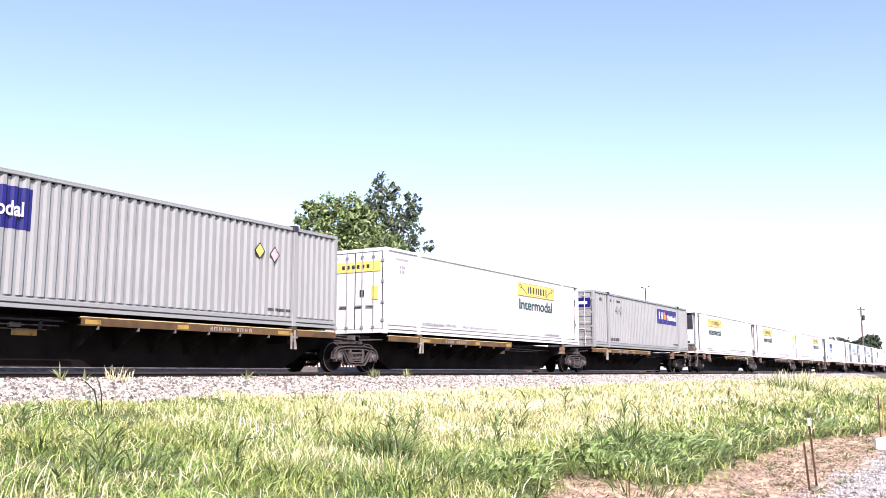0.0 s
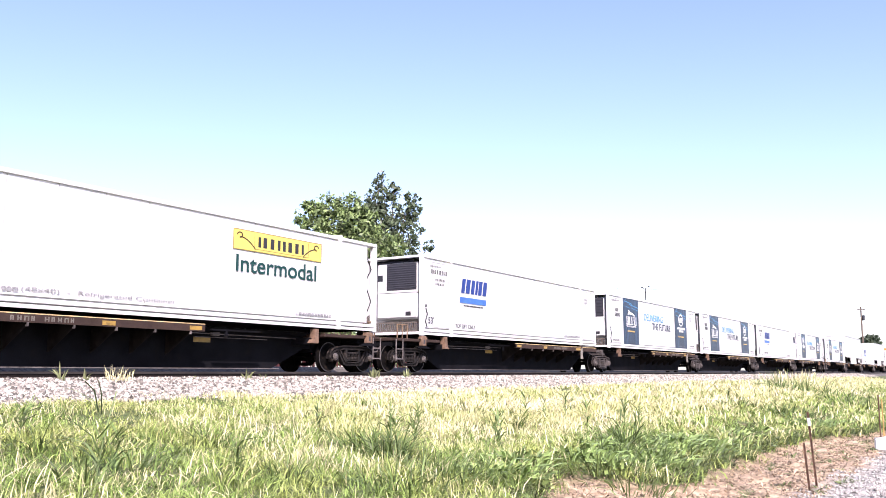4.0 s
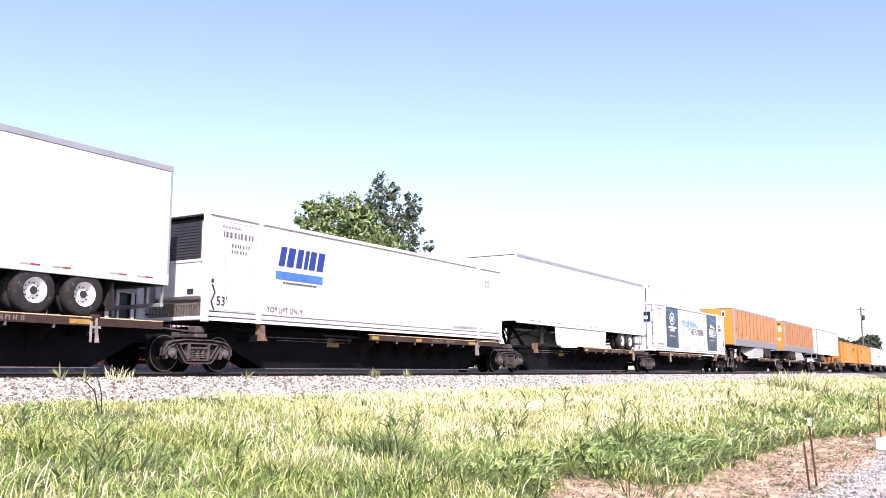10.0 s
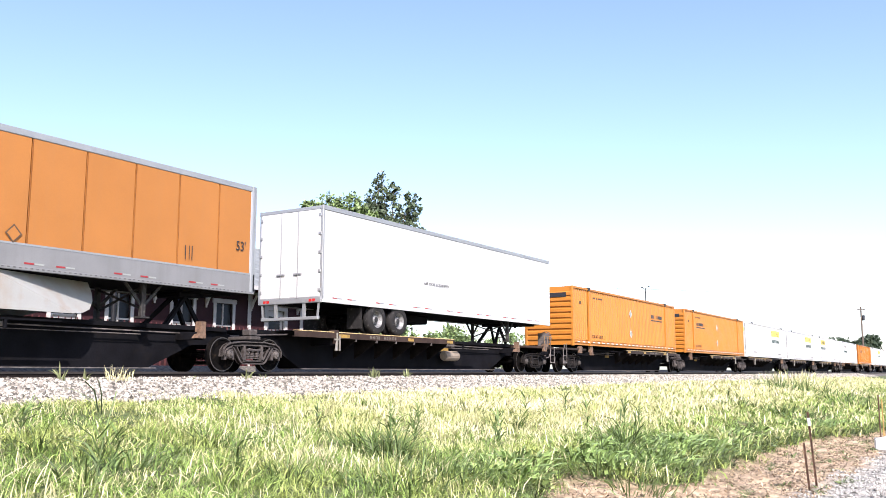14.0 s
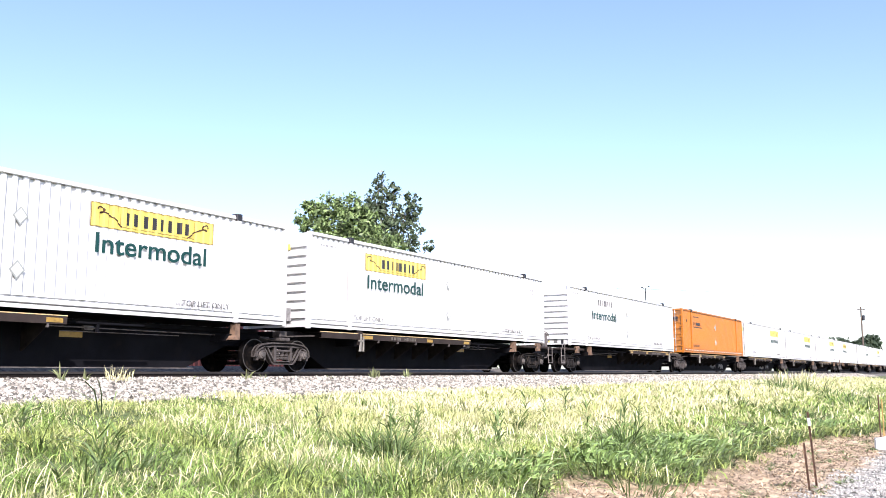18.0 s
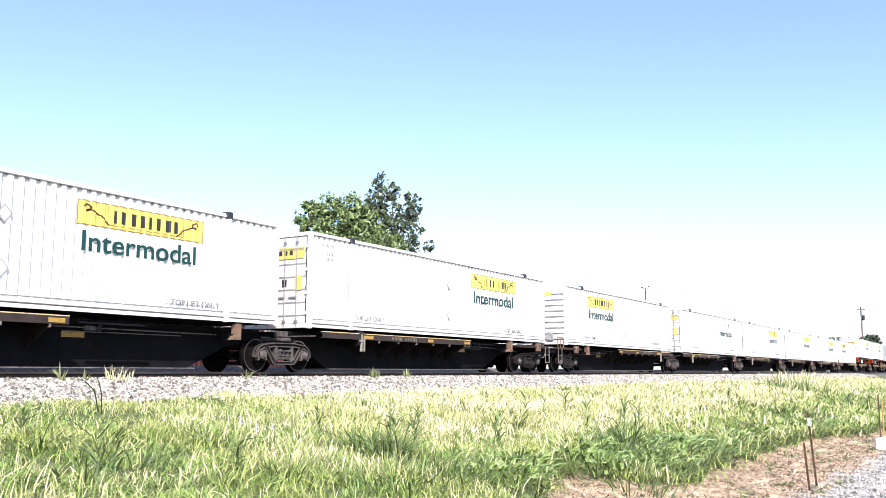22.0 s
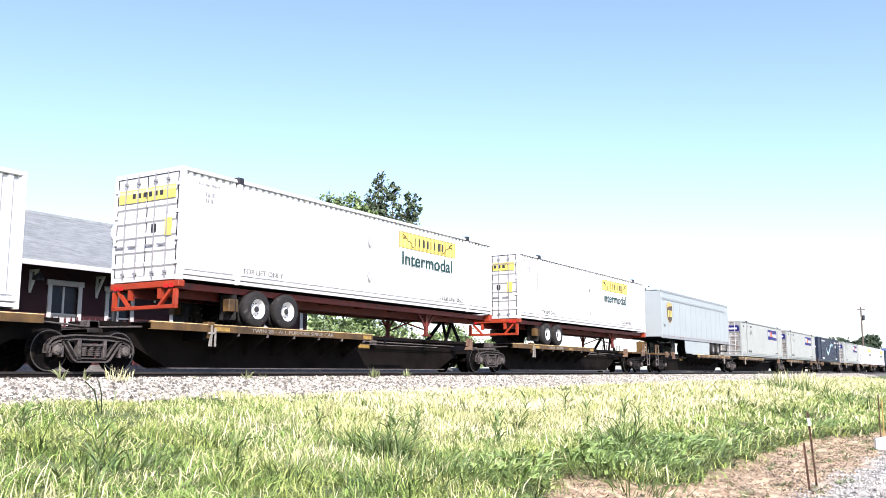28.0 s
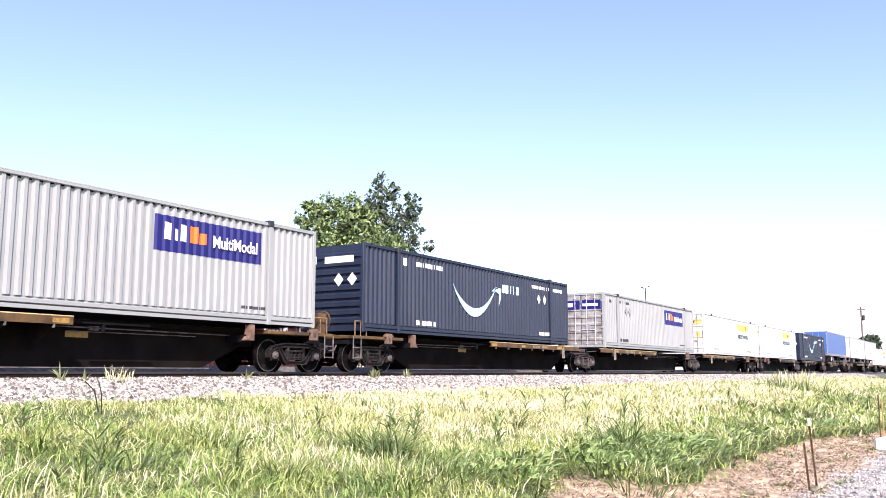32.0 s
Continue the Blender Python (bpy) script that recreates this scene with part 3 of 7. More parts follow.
def lower_grating():
    b = Build().box(L - 0.60, L - 0.24, -1.05, 1.05, 0.16, 0.20).box(L - 0.26, L - 0.22, -1.05, 1.05, 0.46, 0.52).box(L - 0.26, L - 0.22, -1.05, 1.05, 0.16, 0.21)
    for i in range(22):
        y = -1.03 + i * 0.0976
        b.box(L - 0.255, L - 0.225, y, y + 0.045, 0.205, 0.465)
    return b


def small_marks(t, side, off=0.006):
    """Rows of small painted marks that cannot be read."""
    bars(t, side, 0.55, 2.52, 0.75, 0.05, 7, SIGN_FAINT, off)
    rear = 14.75 if side > 0 else 0.8
    bars(t, side, rear, 2.24, 0.36, 0.10, 3, SIGN_FAINT, off, fill=0.55)
    bars(t, side, rear, 2.08, 0.32, 0.10, 3, SIGN_FAINT, off, fill=0.55)
    bars(t, side, 12.2, 0.36, 1.5, 0.05, 12, SIGN_FAINT, off, fill=0.6)


def lift_words(t, side, off=0.006):
    for u in (2.2, 12.35):
        if not RIBBED[0]:
            bars(t, side, u, 0.36, 1.5, 0.09, 11, SIGN_FAINT, off, fill=0.7)
            continue
        put("lettering", letters("TOP LIFT ONLY", 1.6, 0.14, SIGN_WORN), t, on_side(side, u, 0.36, off + 0.002))


def scroll_work(mirror):
    """A curled flourish for one end of the yellow panel."""
    b, pts = Build(), []
    for i in range(15):
        a = i / 14
        if a < 0.45:
            ang = 2 * math.pi * (a / 0.45) * 0.8
            pts.append((0.24 - 0.10 * math.cos(ang), 0.40 + 0.075 * math.sin(ang)))
        else:
            k = (a - 0.45) / 0.55
            pts.append((0.22 + 0.62 * k, 0.36 - 0.29 * k * k))
    pts = [((-x if mirror else x), z) for x, z in pts]
    for p, q in zip(pts, pts[1:]):
        b.beam((p[0], -0.002, p[1]), (q[0], -0.002, q[1]), 0.006, 0.03)
    return b


def yellow_sign(t, side, u, ribs, scroll=True, panel=SIGN_YELLOW):
    """A yellow panel with dark blocks, a thin dark border and scrolls, and a green word below."""
    o = 0.006
    if panel:
        sign(t, side, u, u + 3.65, 1.99, 2.55, panel, "yellow painted panel", ribs, o)
        edge = Build().box(0, 3.65, -0.003, 0, 0, 0.018).box(0, 3.65, -0.003, 0, 0.542, 0.56).box(0, 0.02, -0.003, 0, 0.02, 0.54).box(3.63, 3.65, -0.003, 0, 0.02, 0.54)
        edge.box(0.80, 3.05, -0.003, 0, 0.07, 0.082).box(0.80, 0.812, -0.003, 0, 0.082, 0.50).box(3.038, 3.05, -0.003, 0, 0.082, 0.50)
        put("sign_border", edge.mesh("sign_border", SIGN_OCHRE), t, on_side(side, u, 1.99, o + 0.005), u=u)
    bars(t, side, u + 0.95, 2.13, 1.98, 0.29, 8, SIGN_DARK if panel else SIGN_WORN, o + 0.006, fill=0.5)
    if scroll and panel:
        tagged(put("scroll", scroll_work(False).mesh("scroll", SIGN_BROWN), t, on_side(side, u, 1.99, o + 0.006), u=u), kind="stuff")
        tagged(put("scroll", scroll_work(True).mesh("scroll", SIGN_BROWN), t, on_side(side, u + 3.65, 1.99, o + 0.006), u=u + 3.65), kind="stuff")
    put("lettering", letters("Intermodal", 3.30, 0.46, SIGN_GREEN, bold=0.012), t, on_side(side, u + 0.13, 1.40, o + 0.002), "dark green painted word")


def holder(t, side, u, z, field, border=SIGN_FAINT, label="diamond placard holder", r=0.21):
    """A flat diamond plate in a narrow border, standing just proud of the side."""
    put("placard", Build().prism([(0, -r * 1.15), (r, 0), (0, r * 1.15), (-r, 0)], 1, -0.006, 0).mesh("placard", border), t, on_side(side, u, z, 0.006), label)
    q = r - 0.045
    put("placard_field", Build().prism([(0, -q * 1.15), (q, 0), (0, q * 1.15), (-q, 0)], 1, -0.004, 0).mesh("placard_field", field), t, on_side(side, u, z, 0.013))


def end_marks(t, colour):
    """A painted panel and a tag on the doors."""
    for s, a, c in ((-1, -1.08, -0.03), (1, 0.03, 1.08)):
        part("door_sign", Build().box(-0.022, -0.02 + 0.003, a, c, 2.10, 2.45), colour, t)
    for i in range(6):
        part("door_lettering", Build().box(-0.026, -0.021, -0.62 + 0.21 * i, -0.50 + 0.21 * i, 2.21, 2.34), SIGN_DARK, t)
    part("door_tag", Build().box(-0.024, -0.018, -0.98, -0.72, 1.15, 1.60), colour, t)
    part("door_tag", Build().box(-0.024, -0.018, -0.40, -0.22, 1.25, 1.48), SIGN_DARK, t)


def make_smooth_box():
    t = container_shell("intermodal_container", "white smooth-sided intermodal container with yellow sign panel", "containers on the train", WHITE, WHITE, False, "unit")
    for side, u in ((-1, 9.65), (1, 2.78)):
        yellow_sign(t, side, u, False)
        small_marks(t, side)
        lift_words(t, side)
        put("lettering", letters("30 Pallets (48x40)  -  Refrigerated Container", 5.3, 0.13, SIGN_FAINT), t, on_side(side, 8.3 if side > 0 else 2.5, 0.36, 0.006))
    end_marks(t, SIGN_YELLOW)
    return t


def make_ribbed_box(faded=False):
    t = container_shell("intermodal_container", "white ribbed steel intermodal container with " + ("faded lettering" if faded else "yellow sign panel"),
                        "containers on the train", WHITE, WHITE, True, "wall")
    for side, u in ((-1, 9.65), (1, 2.78)):
        yellow_sign(t, side, u, True, panel=None if faded else SIGN_YELLOW)
        small_marks(t, side)
        lift_words(t, side)
        for zz in (0.82, 1.95):
            holder(t, side, 7.95, zz, WHITE, PALE_GREY, r=0.18)
    end_marks(t, SIGN_YELLOW)
    return t


def make_parcel(skin, label):
    """A ribbed grey box with a blue sign of white and orange blocks."""
    t = container_shell("parcel_container", label, "containers on the train", skin, skin, True, "wall")
    for side, u in ((-1, 10.2), (1, 2.25)):
        sign(t, side, u, u + 3.7, 1.66, 2.55, SIGN_BLUE, "dark blue painted panel", True, 0.006)
        bars(t, side, u + 0.28, 1.96, 0.80, 0.42, 3, SIGN_WHITE, 0.010, fill=0.74, tall=(1.0, 0.68, 1.0))
        bars(t, side, u + 1.08, 1.96, 0.62, 0.42, 2, SIGN_ORANGE, 0.010, fill=0.74, tall=(1.0, 0.68))
        put("lettering", letters("MultiModal", 1.62, 0.32, SIGN_WHITE, bold=0.02), t, on_side(side, u + 1.86, 1.92, 0.010), "white painted word")
        bars(t, side, 2.3, 0.38, 1.3, 0.16, 9, SIGN_DARK, 0.006)
        bars(t, side, 2.45, 2.45, 1.5, 0.13, 7, SIGN_DARK, 0.006, fill=0.4)
        bars(t, side, 0.95, 2.40, 0.32, 0.16, 2, SIGN_DARK, 0.006)
        bars(t, side, 13.2, 0.42, 0.9, 0.08, 6, SIGN_DARK, 0.006)
        hazard = skin is GREY and side > 0
        rows = ((12.75, 2.05, SIGN_YELLOW, "yellow diamond placard with dark border"), (13.35, 2.0, SIGN_PINK, "red and white diamond placard")) if hazard else (
            (3.35, 2.05, skin, "empty diamond placard holder"), (3.9, 2.05, skin, "empty diamond placard holder"))
        for u1, zc, colour, word in rows:
            holder(t, side, u1, zc, colour, SIGN_DARK if hazard else SIGN_WORN, word)
    part("door_sign", Build().box(-0.03, -0.022, -1.12, -0.06, 2.02, 2.50).box(-0.03, -0.022, 0.06, 1.12, 2.02, 2.50), SIGN_BLUE, t, "dark blue painted panel")
    part("door_lettering", Build().box(-0.034, -0.029, 0.45, 1.0, 2.16, 2.36), SIGN_WHITE, t)
    part("door_lettering", Build().box(-0.034, -0.029, -0.95, -0.1, 2.18, 2.32), SIGN_WHITE, t)
    part("door_plate", Build().box(-0.034, -0.025, -0.5, -0.25, 0.9, 1.25), SILVER, t)
    return t


def blue_wrap(t, side, u, kind):
    """A dark blue printed panel with pale rays, streaks of light and a white emblem."""
    w, z0, h = 2.52, 0.26, 2.52
    sign(t, side, u, u + w, z0, z0 + h, NAVY_RAYS, "dark blue printed panel with pale rays", False, 0.006)
    streaks = Build()
    for a, x0, x1, th in ((2.36, 0.25, 1.5, 0.025), (2.22, 0.9, w - 0.05, 0.03), (2.10, 0.1, 1.2, 0.018), (2.02, 1.4, w - 0.05, 0.022)):
        streaks.prism([(x0, a), (x1, a - 0.10 * (x1 - x0)), (x1, a + th - 0.10 * (x1 - x0)), (x0 + 0.3, a + th - 0.03)], 1, -0.003, 0)
    tagged(put("light_streaks", streaks.mesh("light_streaks", SIGN_SKY), t, on_side(side, u, z0, 0.011)), kind="stuff")
    if kind == 0:
        e = Build().prism([(0.72, 1.60), (0.95, 1.67), (1.15, 1.64), (1.45, 1.66), (1.75, 1.58), (1.95, 1.60), (1.70, 1.70), (1.40, 1.78), (1.15, 1.79), (0.98, 1.88), (0.80, 1.90), (0.92, 1.80), (0.80, 1.71)], 1, -0.003, 0)
        put("emblem", e.mesh("emblem", SIGN_WHITE), t, on_side(side, u, z0, 0.016))
        serif = Build()
        for a, c in ((0.56, 0.92), (1.00, 1.28), (1.34, 1.62), (1.70, 2.14)):
            serif.box(a, a + 0.11, -0.004, 0, 0, 0.46).box(a - 0.03, c, -0.004, 0, 0, 0.05).box(a - 0.03, a + 0.14, -0.004, 0, 0.42, 0.46)
            if c - a > 0.3:
                serif.box(c - 0.12, c - 0.02, -0.004, 0, 0.05, 0.46)
        tagged(put("lettering", serif.mesh("lettering", SIGN_WHITE), t, on_side(side, u, z0 + 1.08, 0.014)), kind="stuff")
        put("lettering", letters("TRANSPORT SERVICES", 1.6, 0.085, SIGN_WHITE), t, on_side(side, u + 0.5, z0 + 0.95, 0.012))
    else:
        put("emblem", disc(0.98, 0.78).mesh("emblem", SIGN_WHITE), t, on_side(side, u + w / 2, z0 + 1.80, 0.012))
        put("emblem_centre", disc(0.80, 0.62).mesh("emblem_centre", SIGN_NAVY), t, on_side(side, u + w / 2, z0 + 1.80, 0.017))
        bars(t, side, u + w / 2 - 0.32, z0 + 1.64, 0.6, 0.32, 3, SIGN_WHITE, 0.022, slant=0.08)
        bars(t, side, u + 0.50, z0 + 1.20, 1.60, 0.13, 10, SIGN_WHITE, 0.014, slant=0.03, fill=0.82)
        bars(t, side, u + 0.80, z0 + 1.03, 0.95, 0.13, 7, SIGN_WHITE, 0.014, slant=0.03, fill=0.82)
    bars(t, side, u + 0.68, z0 + 0.70, 1.15, 0.065, 12, SIGN_GOLD, 0.014)


def panel_seals(t):
    """Thin grey sealing lines round the plain end panels."""
    for side in (-1, 1):
        for u0, u1 in ((0.28 if side < 0 else 0.70, 1.84), (14.32, 15.86 if side > 0 else 15.44)):
            w, h = u1 - u0, 2.36
            b = Build().box(0, w, -0.003, 0, 0, 0.014).box(0, w, -0.003, 0, h - 0.014, h).box(0, 0.014, -0.003, 0, 0.014, h - 0.014).box(w - 0.014, w, -0.003, 0, 0.014, h - 0.014)
            part("panel_seal", b, SIGN_FAINT, t, at=on_side(side, u0, 0.32, -0.009))


def make_reefer_wrap(seamed=False):
    t = container_shell("refrigerated_container", "white refrigerated container with dark blue printed panels" + (" and dark panel seams" if seamed else " at both ends"), "containers on the train", WHITE, WHITE, False, "unit")
    panel_seals(t)
    for side in (-1, 1):
        a, c = (1, 0) if side < 0 else (0, 1)
        blue_wrap(t, side, 2.12, a)
        blue_wrap(t, side, 11.45, c)
        put("lettering", letters("DELIVERING", 3.45, 0.40, SIGN_SKY), t, on_side(side, 5.62, 1.71, 0.006), "sky blue painted word")
        put("lettering", letters("THE FUTURE", 3.45, 0.40, SIGN_NAVY), t, on_side(side, 7.05, 1.22, 0.006), "dark blue painted words")
        small_marks(t, side)
        for u in (0.5, 14.5):
            put("lettering", letters("TOP LIFT ONLY", 1.1, 0.09, SIGN_WORN), t, on_side(side, u, 0.40, 0.006))
            put("lettering", letters("STACK LIMIT 5 HIGH", 1.2, 0.07, SIGN_FAINT), t, on_side(side, u - 0.05, 2.56, 0.006))
        front = 0.95 if side > 0 else 14.5
        bars(t, side, front, 1.98, 0.58, 0.19, 4, SIGN_DARK, 0.006, fill=0.5)
        bars(t, side, front, 1.72, 0.74, 0.19, 6, SIGN_DARK, 0.006, fill=0.5)
        if seamed:
            for us in (5.76, 6.98, 8.20, 9.42, 10.66):
                part("panel_seam", lambda: Build().box(-0.012, 0.012, -0.003, 0.003, 0.28, H - 0.13), SIGN_WORN, t, key="panel_seam", at=on_side(side, us, 0, 0.006))
    for a in (-1.05, 0.08):
        part("door_sign", Build().box(-0.022, -0.017, a, a + 0.95, 1.75, 2.35), SIGN_NAVY, t, "dark blue printed panel")
        part("door_lettering", Build().box(-0.026, -0.021, a + 0.15, a + 0.8, 1.9, 2.1), SIGN_WHITE, t)
    return t


def make_reefer_plain():
    t = container_shell("refrigerated_container", "white refrigerated container with blue slanted lettering and blue bar", "containers on the train", WHITE, WHITE, False, "unit")
    panel_seals(t)
    for side, u in ((-1, 11.4), (1, 2.62)):
        bars(t, side, u + 0.1, 1.72, 2.05, 0.55, 6, SIGN_ROYAL, 0.006, slant=0.12, fill=0.74)
        sign(t, side, u, u + 2.05, 1.34, 1.56, SIGN_BAR, "blue painted bar", False, 0.006)
        bars(t, side, u + 0.3, 1.22, 1.5, 0.05, 14, SIGN_DARK, 0.006)
        small_marks(t, side)
        put("lettering", letters("TOP LIFT ONLY", 1.5, 0.15, SIGN_WORN), t, on_side(side, 2.3, 0.38, 0.006))
        bars(t, side, 12.35, 0.40, 2.2, 0.06, 16, SIGN_FAINT, 0.006, fill=0.7)
        bars(t, side, 0.6, 2.26, 1.15, 0.15, 9, SIGN_WORN, 0.006, fill=0.5)
        bars(t, side, 0.9, 2.02, 0.7, 0.08, 7, SIGN_WORN, 0.006, fill=0.5)
        bars(t, side, 0.9, 1.86, 0.6, 0.08, 6, SIGN_WORN, 0.006, fill=0.5)
        put("lettering", letters("53'", 0.36, 0.24, SIGN_DARK), t, on_side(side, 0.42, 0.45, 0.006))
    return t


def make_orange_box(skin, label, word_at=2.75):
    t = container_shell("orange_container", label, "containers on the train", skin, skin, True, "wall")
    for side in (-1, 1):
        u2 = 2.5 if side < 0 else word_at
        bars(t, side, u2, 1.90, 2.05, 0.20, 9, SIGN_DARK, 0.008, fill=0.66)
        bars(t, side, u2, 1.74, 2.05, 0.07, 1, SIGN_DARK, 0.006, fill=1.0)
        bars(t, side, 2.7, 2.42, 1.3, 0.08, 9, SIGN_BROWN, 0.006)
        bars(t, side, 0.95, 2.05, 0.3, 0.16, 2, SIGN_BROWN, 0.006)
        put("lettering", letters("TOP LIFT ONLY", 1.5, 0.15, SIGN_BROWN), t, on_side(side, 2.35, 0.44, 0.008))
        for zz in (0.85, 1.95):
            holder(t, side, 8.05, zz, PALE_GREY, SIGN_WHITE, "white and grey diamond placard")
        tape = Build()
        for i in range(24):
            tape.box(0.64 * i, 0.3 + 0.64 * i, -0.004, 0.0, 0, 0.05)
        tagged(part("reflective_tape", tape, SIGN_WHITE, t, at=on_side(side, 0.4, 0.18, 0.006, W + 0.056)), kind="stuff")
    for i in range(9):
        part("door_lettering", Build().box(-0.03, -0.022, -0.98 + 0.22 * i, -0.81 + 0.22 * i, 2.16, 2.36), SIGN_DARK, t)
    part("door_sign", Build().box(-0.03, -0.022, -0.98, 0.95, 2.06, 2.10), SIGN_DARK, t)
    part("front_sign", Build().box(L + 0.002, L + 0.008, -0.95, 0.95, 2.36, 2.58), SIGN_DARK, t)
    return t


PALE_SKY = mat("pale_sky_blue", (0.40, 0.58, 0.66), 0.4, vary=0.08)


def make_navy_box():
    t = container_shell("navy_container", "dark navy blue ribbed container with a pale curved arrow", "containers on the train", NAVY, NAVY, True, "wall", True)
    for side in (-1, 1):
        b, pts, n = Build(), [], 20
        for i in range(n + 1):
            a = i / n
            pts.append((3.55 * a, 1.05 - 1.05 * math.sin(math.pi * min(1.0, a * 1.06)) ** 0.8 + 0.10 * a, 0.04 + 0.30 * math.sin(math.pi * a ** 0.8) ** 1.2))
        for p, q in zip(pts, pts[1:]):
            b.prism([(p[0], p[1] - p[2] / 2), (q[0], q[1] - q[2] / 2), (q[0], q[1] + q[2] / 2), (p[0], p[1] + p[2] / 2)], 1, -0.004, 0)
        b.prism([(3.0, 0.98), (3.35, 1.16), (3.85, 1.16), (3.80, 0.72), (3.62, 0.42), (3.66, 0.90), (3.40, 1.00)], 1, -0.004, 0)
        put("emblem", b.mesh("emblem", PALE_SKY), t, on_side(side, 5.6, 0.98, 0.008), "pale blue curved arrow")
        bars(t, side, 9.55, 1.98, 1.6, 0.34, 5, PALE_SKY, 0.006, fill=0.7)
        bars(t, side, 3.2, 2.42, 1.8, 0.16, 10, SIGN_WHITE, 0.006)
        bars(t, side, 2.3, 2.38, 0.3, 0.26, 1, SIGN_WHITE, 0.006)
        bars(t, side, 12.4, 2.40, 3.2, 0.14, 14, SIGN_WHITE, 0.006, fill=0.6)
        bars(t, side, 3.2, 0.36, 1.3, 0.16, 9, SIGN_WHITE, 0.006)
        bars(t, side, 13.0, 0.36, 1.4, 0.14, 8, SIGN_WHITE, 0.006)
        for du in (0.0, 0.6):
            e = Build().prism([(0, -0.22), (0.17, 0), (0, 0.22), (-0.17, 0)], 1, -0.004, 0)
            put("placard", e.mesh("placard", SIGN_WHITE), t, on_side(side, 13.0 + du, 1.95, 0.006), "white diamond placard")
    part("front_sign", Build().box(L + 0.002, L + 0.008, -0.3, 0.9, 2.28, 2.5).box(L + 0.002, L + 0.008, -0.95, -0.65, 2.28, 2.55), SIGN_WHITE, t)
    for yy in (0.3, 0.85):
        part("placard", Build().prism([(yy, 1.5), (yy + 0.2, 1.72), (yy, 1.94), (yy - 0.2, 1.72)], 0, L + 0.002, L + 0.008), SIGN_WHITE, t, "white diamond placard")
    return t


# ---- the train: road trailers ----
def dual_tyre(parent, x, side, r=0.50, rim=RIM_GREY):
    """A pair of tyres side by side with a dished rim, on one end of an axle."""
    y = side * (HW - 0.16)
    prof = lambda a: [(a - 0.13, r * 0.55), (a - 0.14, r * 0.80), (a - 0.11, r * 0.96), (a - 0.06, r), (a + 0.06, r), (a + 0.11, r * 0.96), (a + 0.14, r * 0.80), (a + 0.13, r * 0.55)]
    w = part("wheel", lambda: Build().turned(prof(y), 1, (x, 0, r), 28).turned(prof(y - side * 0.32), 1, (x, 0, r), 28), RUBBER, parent, key=("tyre", x, side, r), smooth=True)
    d = side
    part("rim", lambda: Build().turned([(y + 0.12 * d, r * 0.58), (y + 0.10 * d, r * 0.52), (y - 0.02 * d, r * 0.46), (y - 0.03 * d, r * 0.24), (y + 0.06 * d, r * 0.22), (y + 0.07 * d, 0.001)], 1, (x, 0, r), 20)
         .turned([(y + 0.115 * d, r * 0.60), (y + 0.125 * d, r * 0.55)], 1, (x, 0, r), 20), rim, w, key=("rim", x, side, rim.name), smooth=True)
    hub = Build()
    for i in range(10):
        a = i * math.pi / 5
        px, pz = x + r * 0.34 * math.cos(a), r + r * 0.34 * math.sin(a)
        hub.rod((px, y - 0.03 * d, pz), (px, y + 0.0 * d, pz), 0.016, 6)
    hub.turned([(y - 0.02 * d, r * 0.20), (y + 0.08 * d, r * 0.17), (y + 0.085 * d, 0.001)], 1, (x, 0, r), 14)
    tagged(part("wheel_nuts", hub, RIM_DARK, w, key=("nuts", x, side)), kind="stuff")
    return w


def bogie(t, xs, rim=RIM_GREY):
    for x in xs:
        part("axle", lambda: Build().rod((x, -HW + 0.3, 0.5), (x, HW - 0.3, 0.5), 0.07, 8), STEEL_SHADED, t, key=("taxle", x))
        for side in (-1, 1):
            dual_tyre(t, x, side, rim=rim)
    a, c = min(xs), max(xs)
    part("slider_frame", lambda: Build().box(a - 0.75, c + 0.75, -0.62, -0.50, 0.66, 0.92).box(a - 0.75, c + 0.75, 0.50, 0.62, 0.66, 0.92)
         .box(a - 0.3, a - 0.2, -0.6, 0.6, 0.7, 0.85).box(c + 0.2, c + 0.3, -0.6, 0.6, 0.7, 0.85).box((a + c) / 2 - 0.1, (a + c) / 2 + 0.1, -0.6, 0.6, 0.6, 0.85), STEEL_SHADED, t, key=("slider", a, c))
    for side in (-1, 1):
        part("mud_flap", lambda: Build().box(a - 0.78, a - 0.765, side * 0.9 - 0.3, side * 0.9 + 0.3, 0.18, 0.85), RUBBER, t, key=("flap", a, side))


def landing_gear(t, x, material=LEG_DARK):
    for side in (-1, 1):
        y = side * 0.85
        part("landing_leg", lambda: Build().box(x - 0.06, x + 0.06, y - 0.06, y + 0.06, 0.12, 0.95, 0.01).box(x - 0.13, x + 0.13, y - 0.13, y + 0.13, 0.08, 0.12)
             .beam((x, y, 0.35), (x + 0.55, y, 0.93), 0.05, 0.07).beam((x, y, 0.35), (x - 0.55, y, 0.93), 0.05, 0.07), material, t, key=("leg", x, side, material.name))
    part("landing_brace", lambda: Build().beam((x, -0.85, 0.30), (x, 0.85, 0.85), 0.04, 0.05).beam((x, 0.85, 0.30), (x, -0.85, 0.85), 0.04, 0.05), material, t, key=("lbrace", x, material.name))


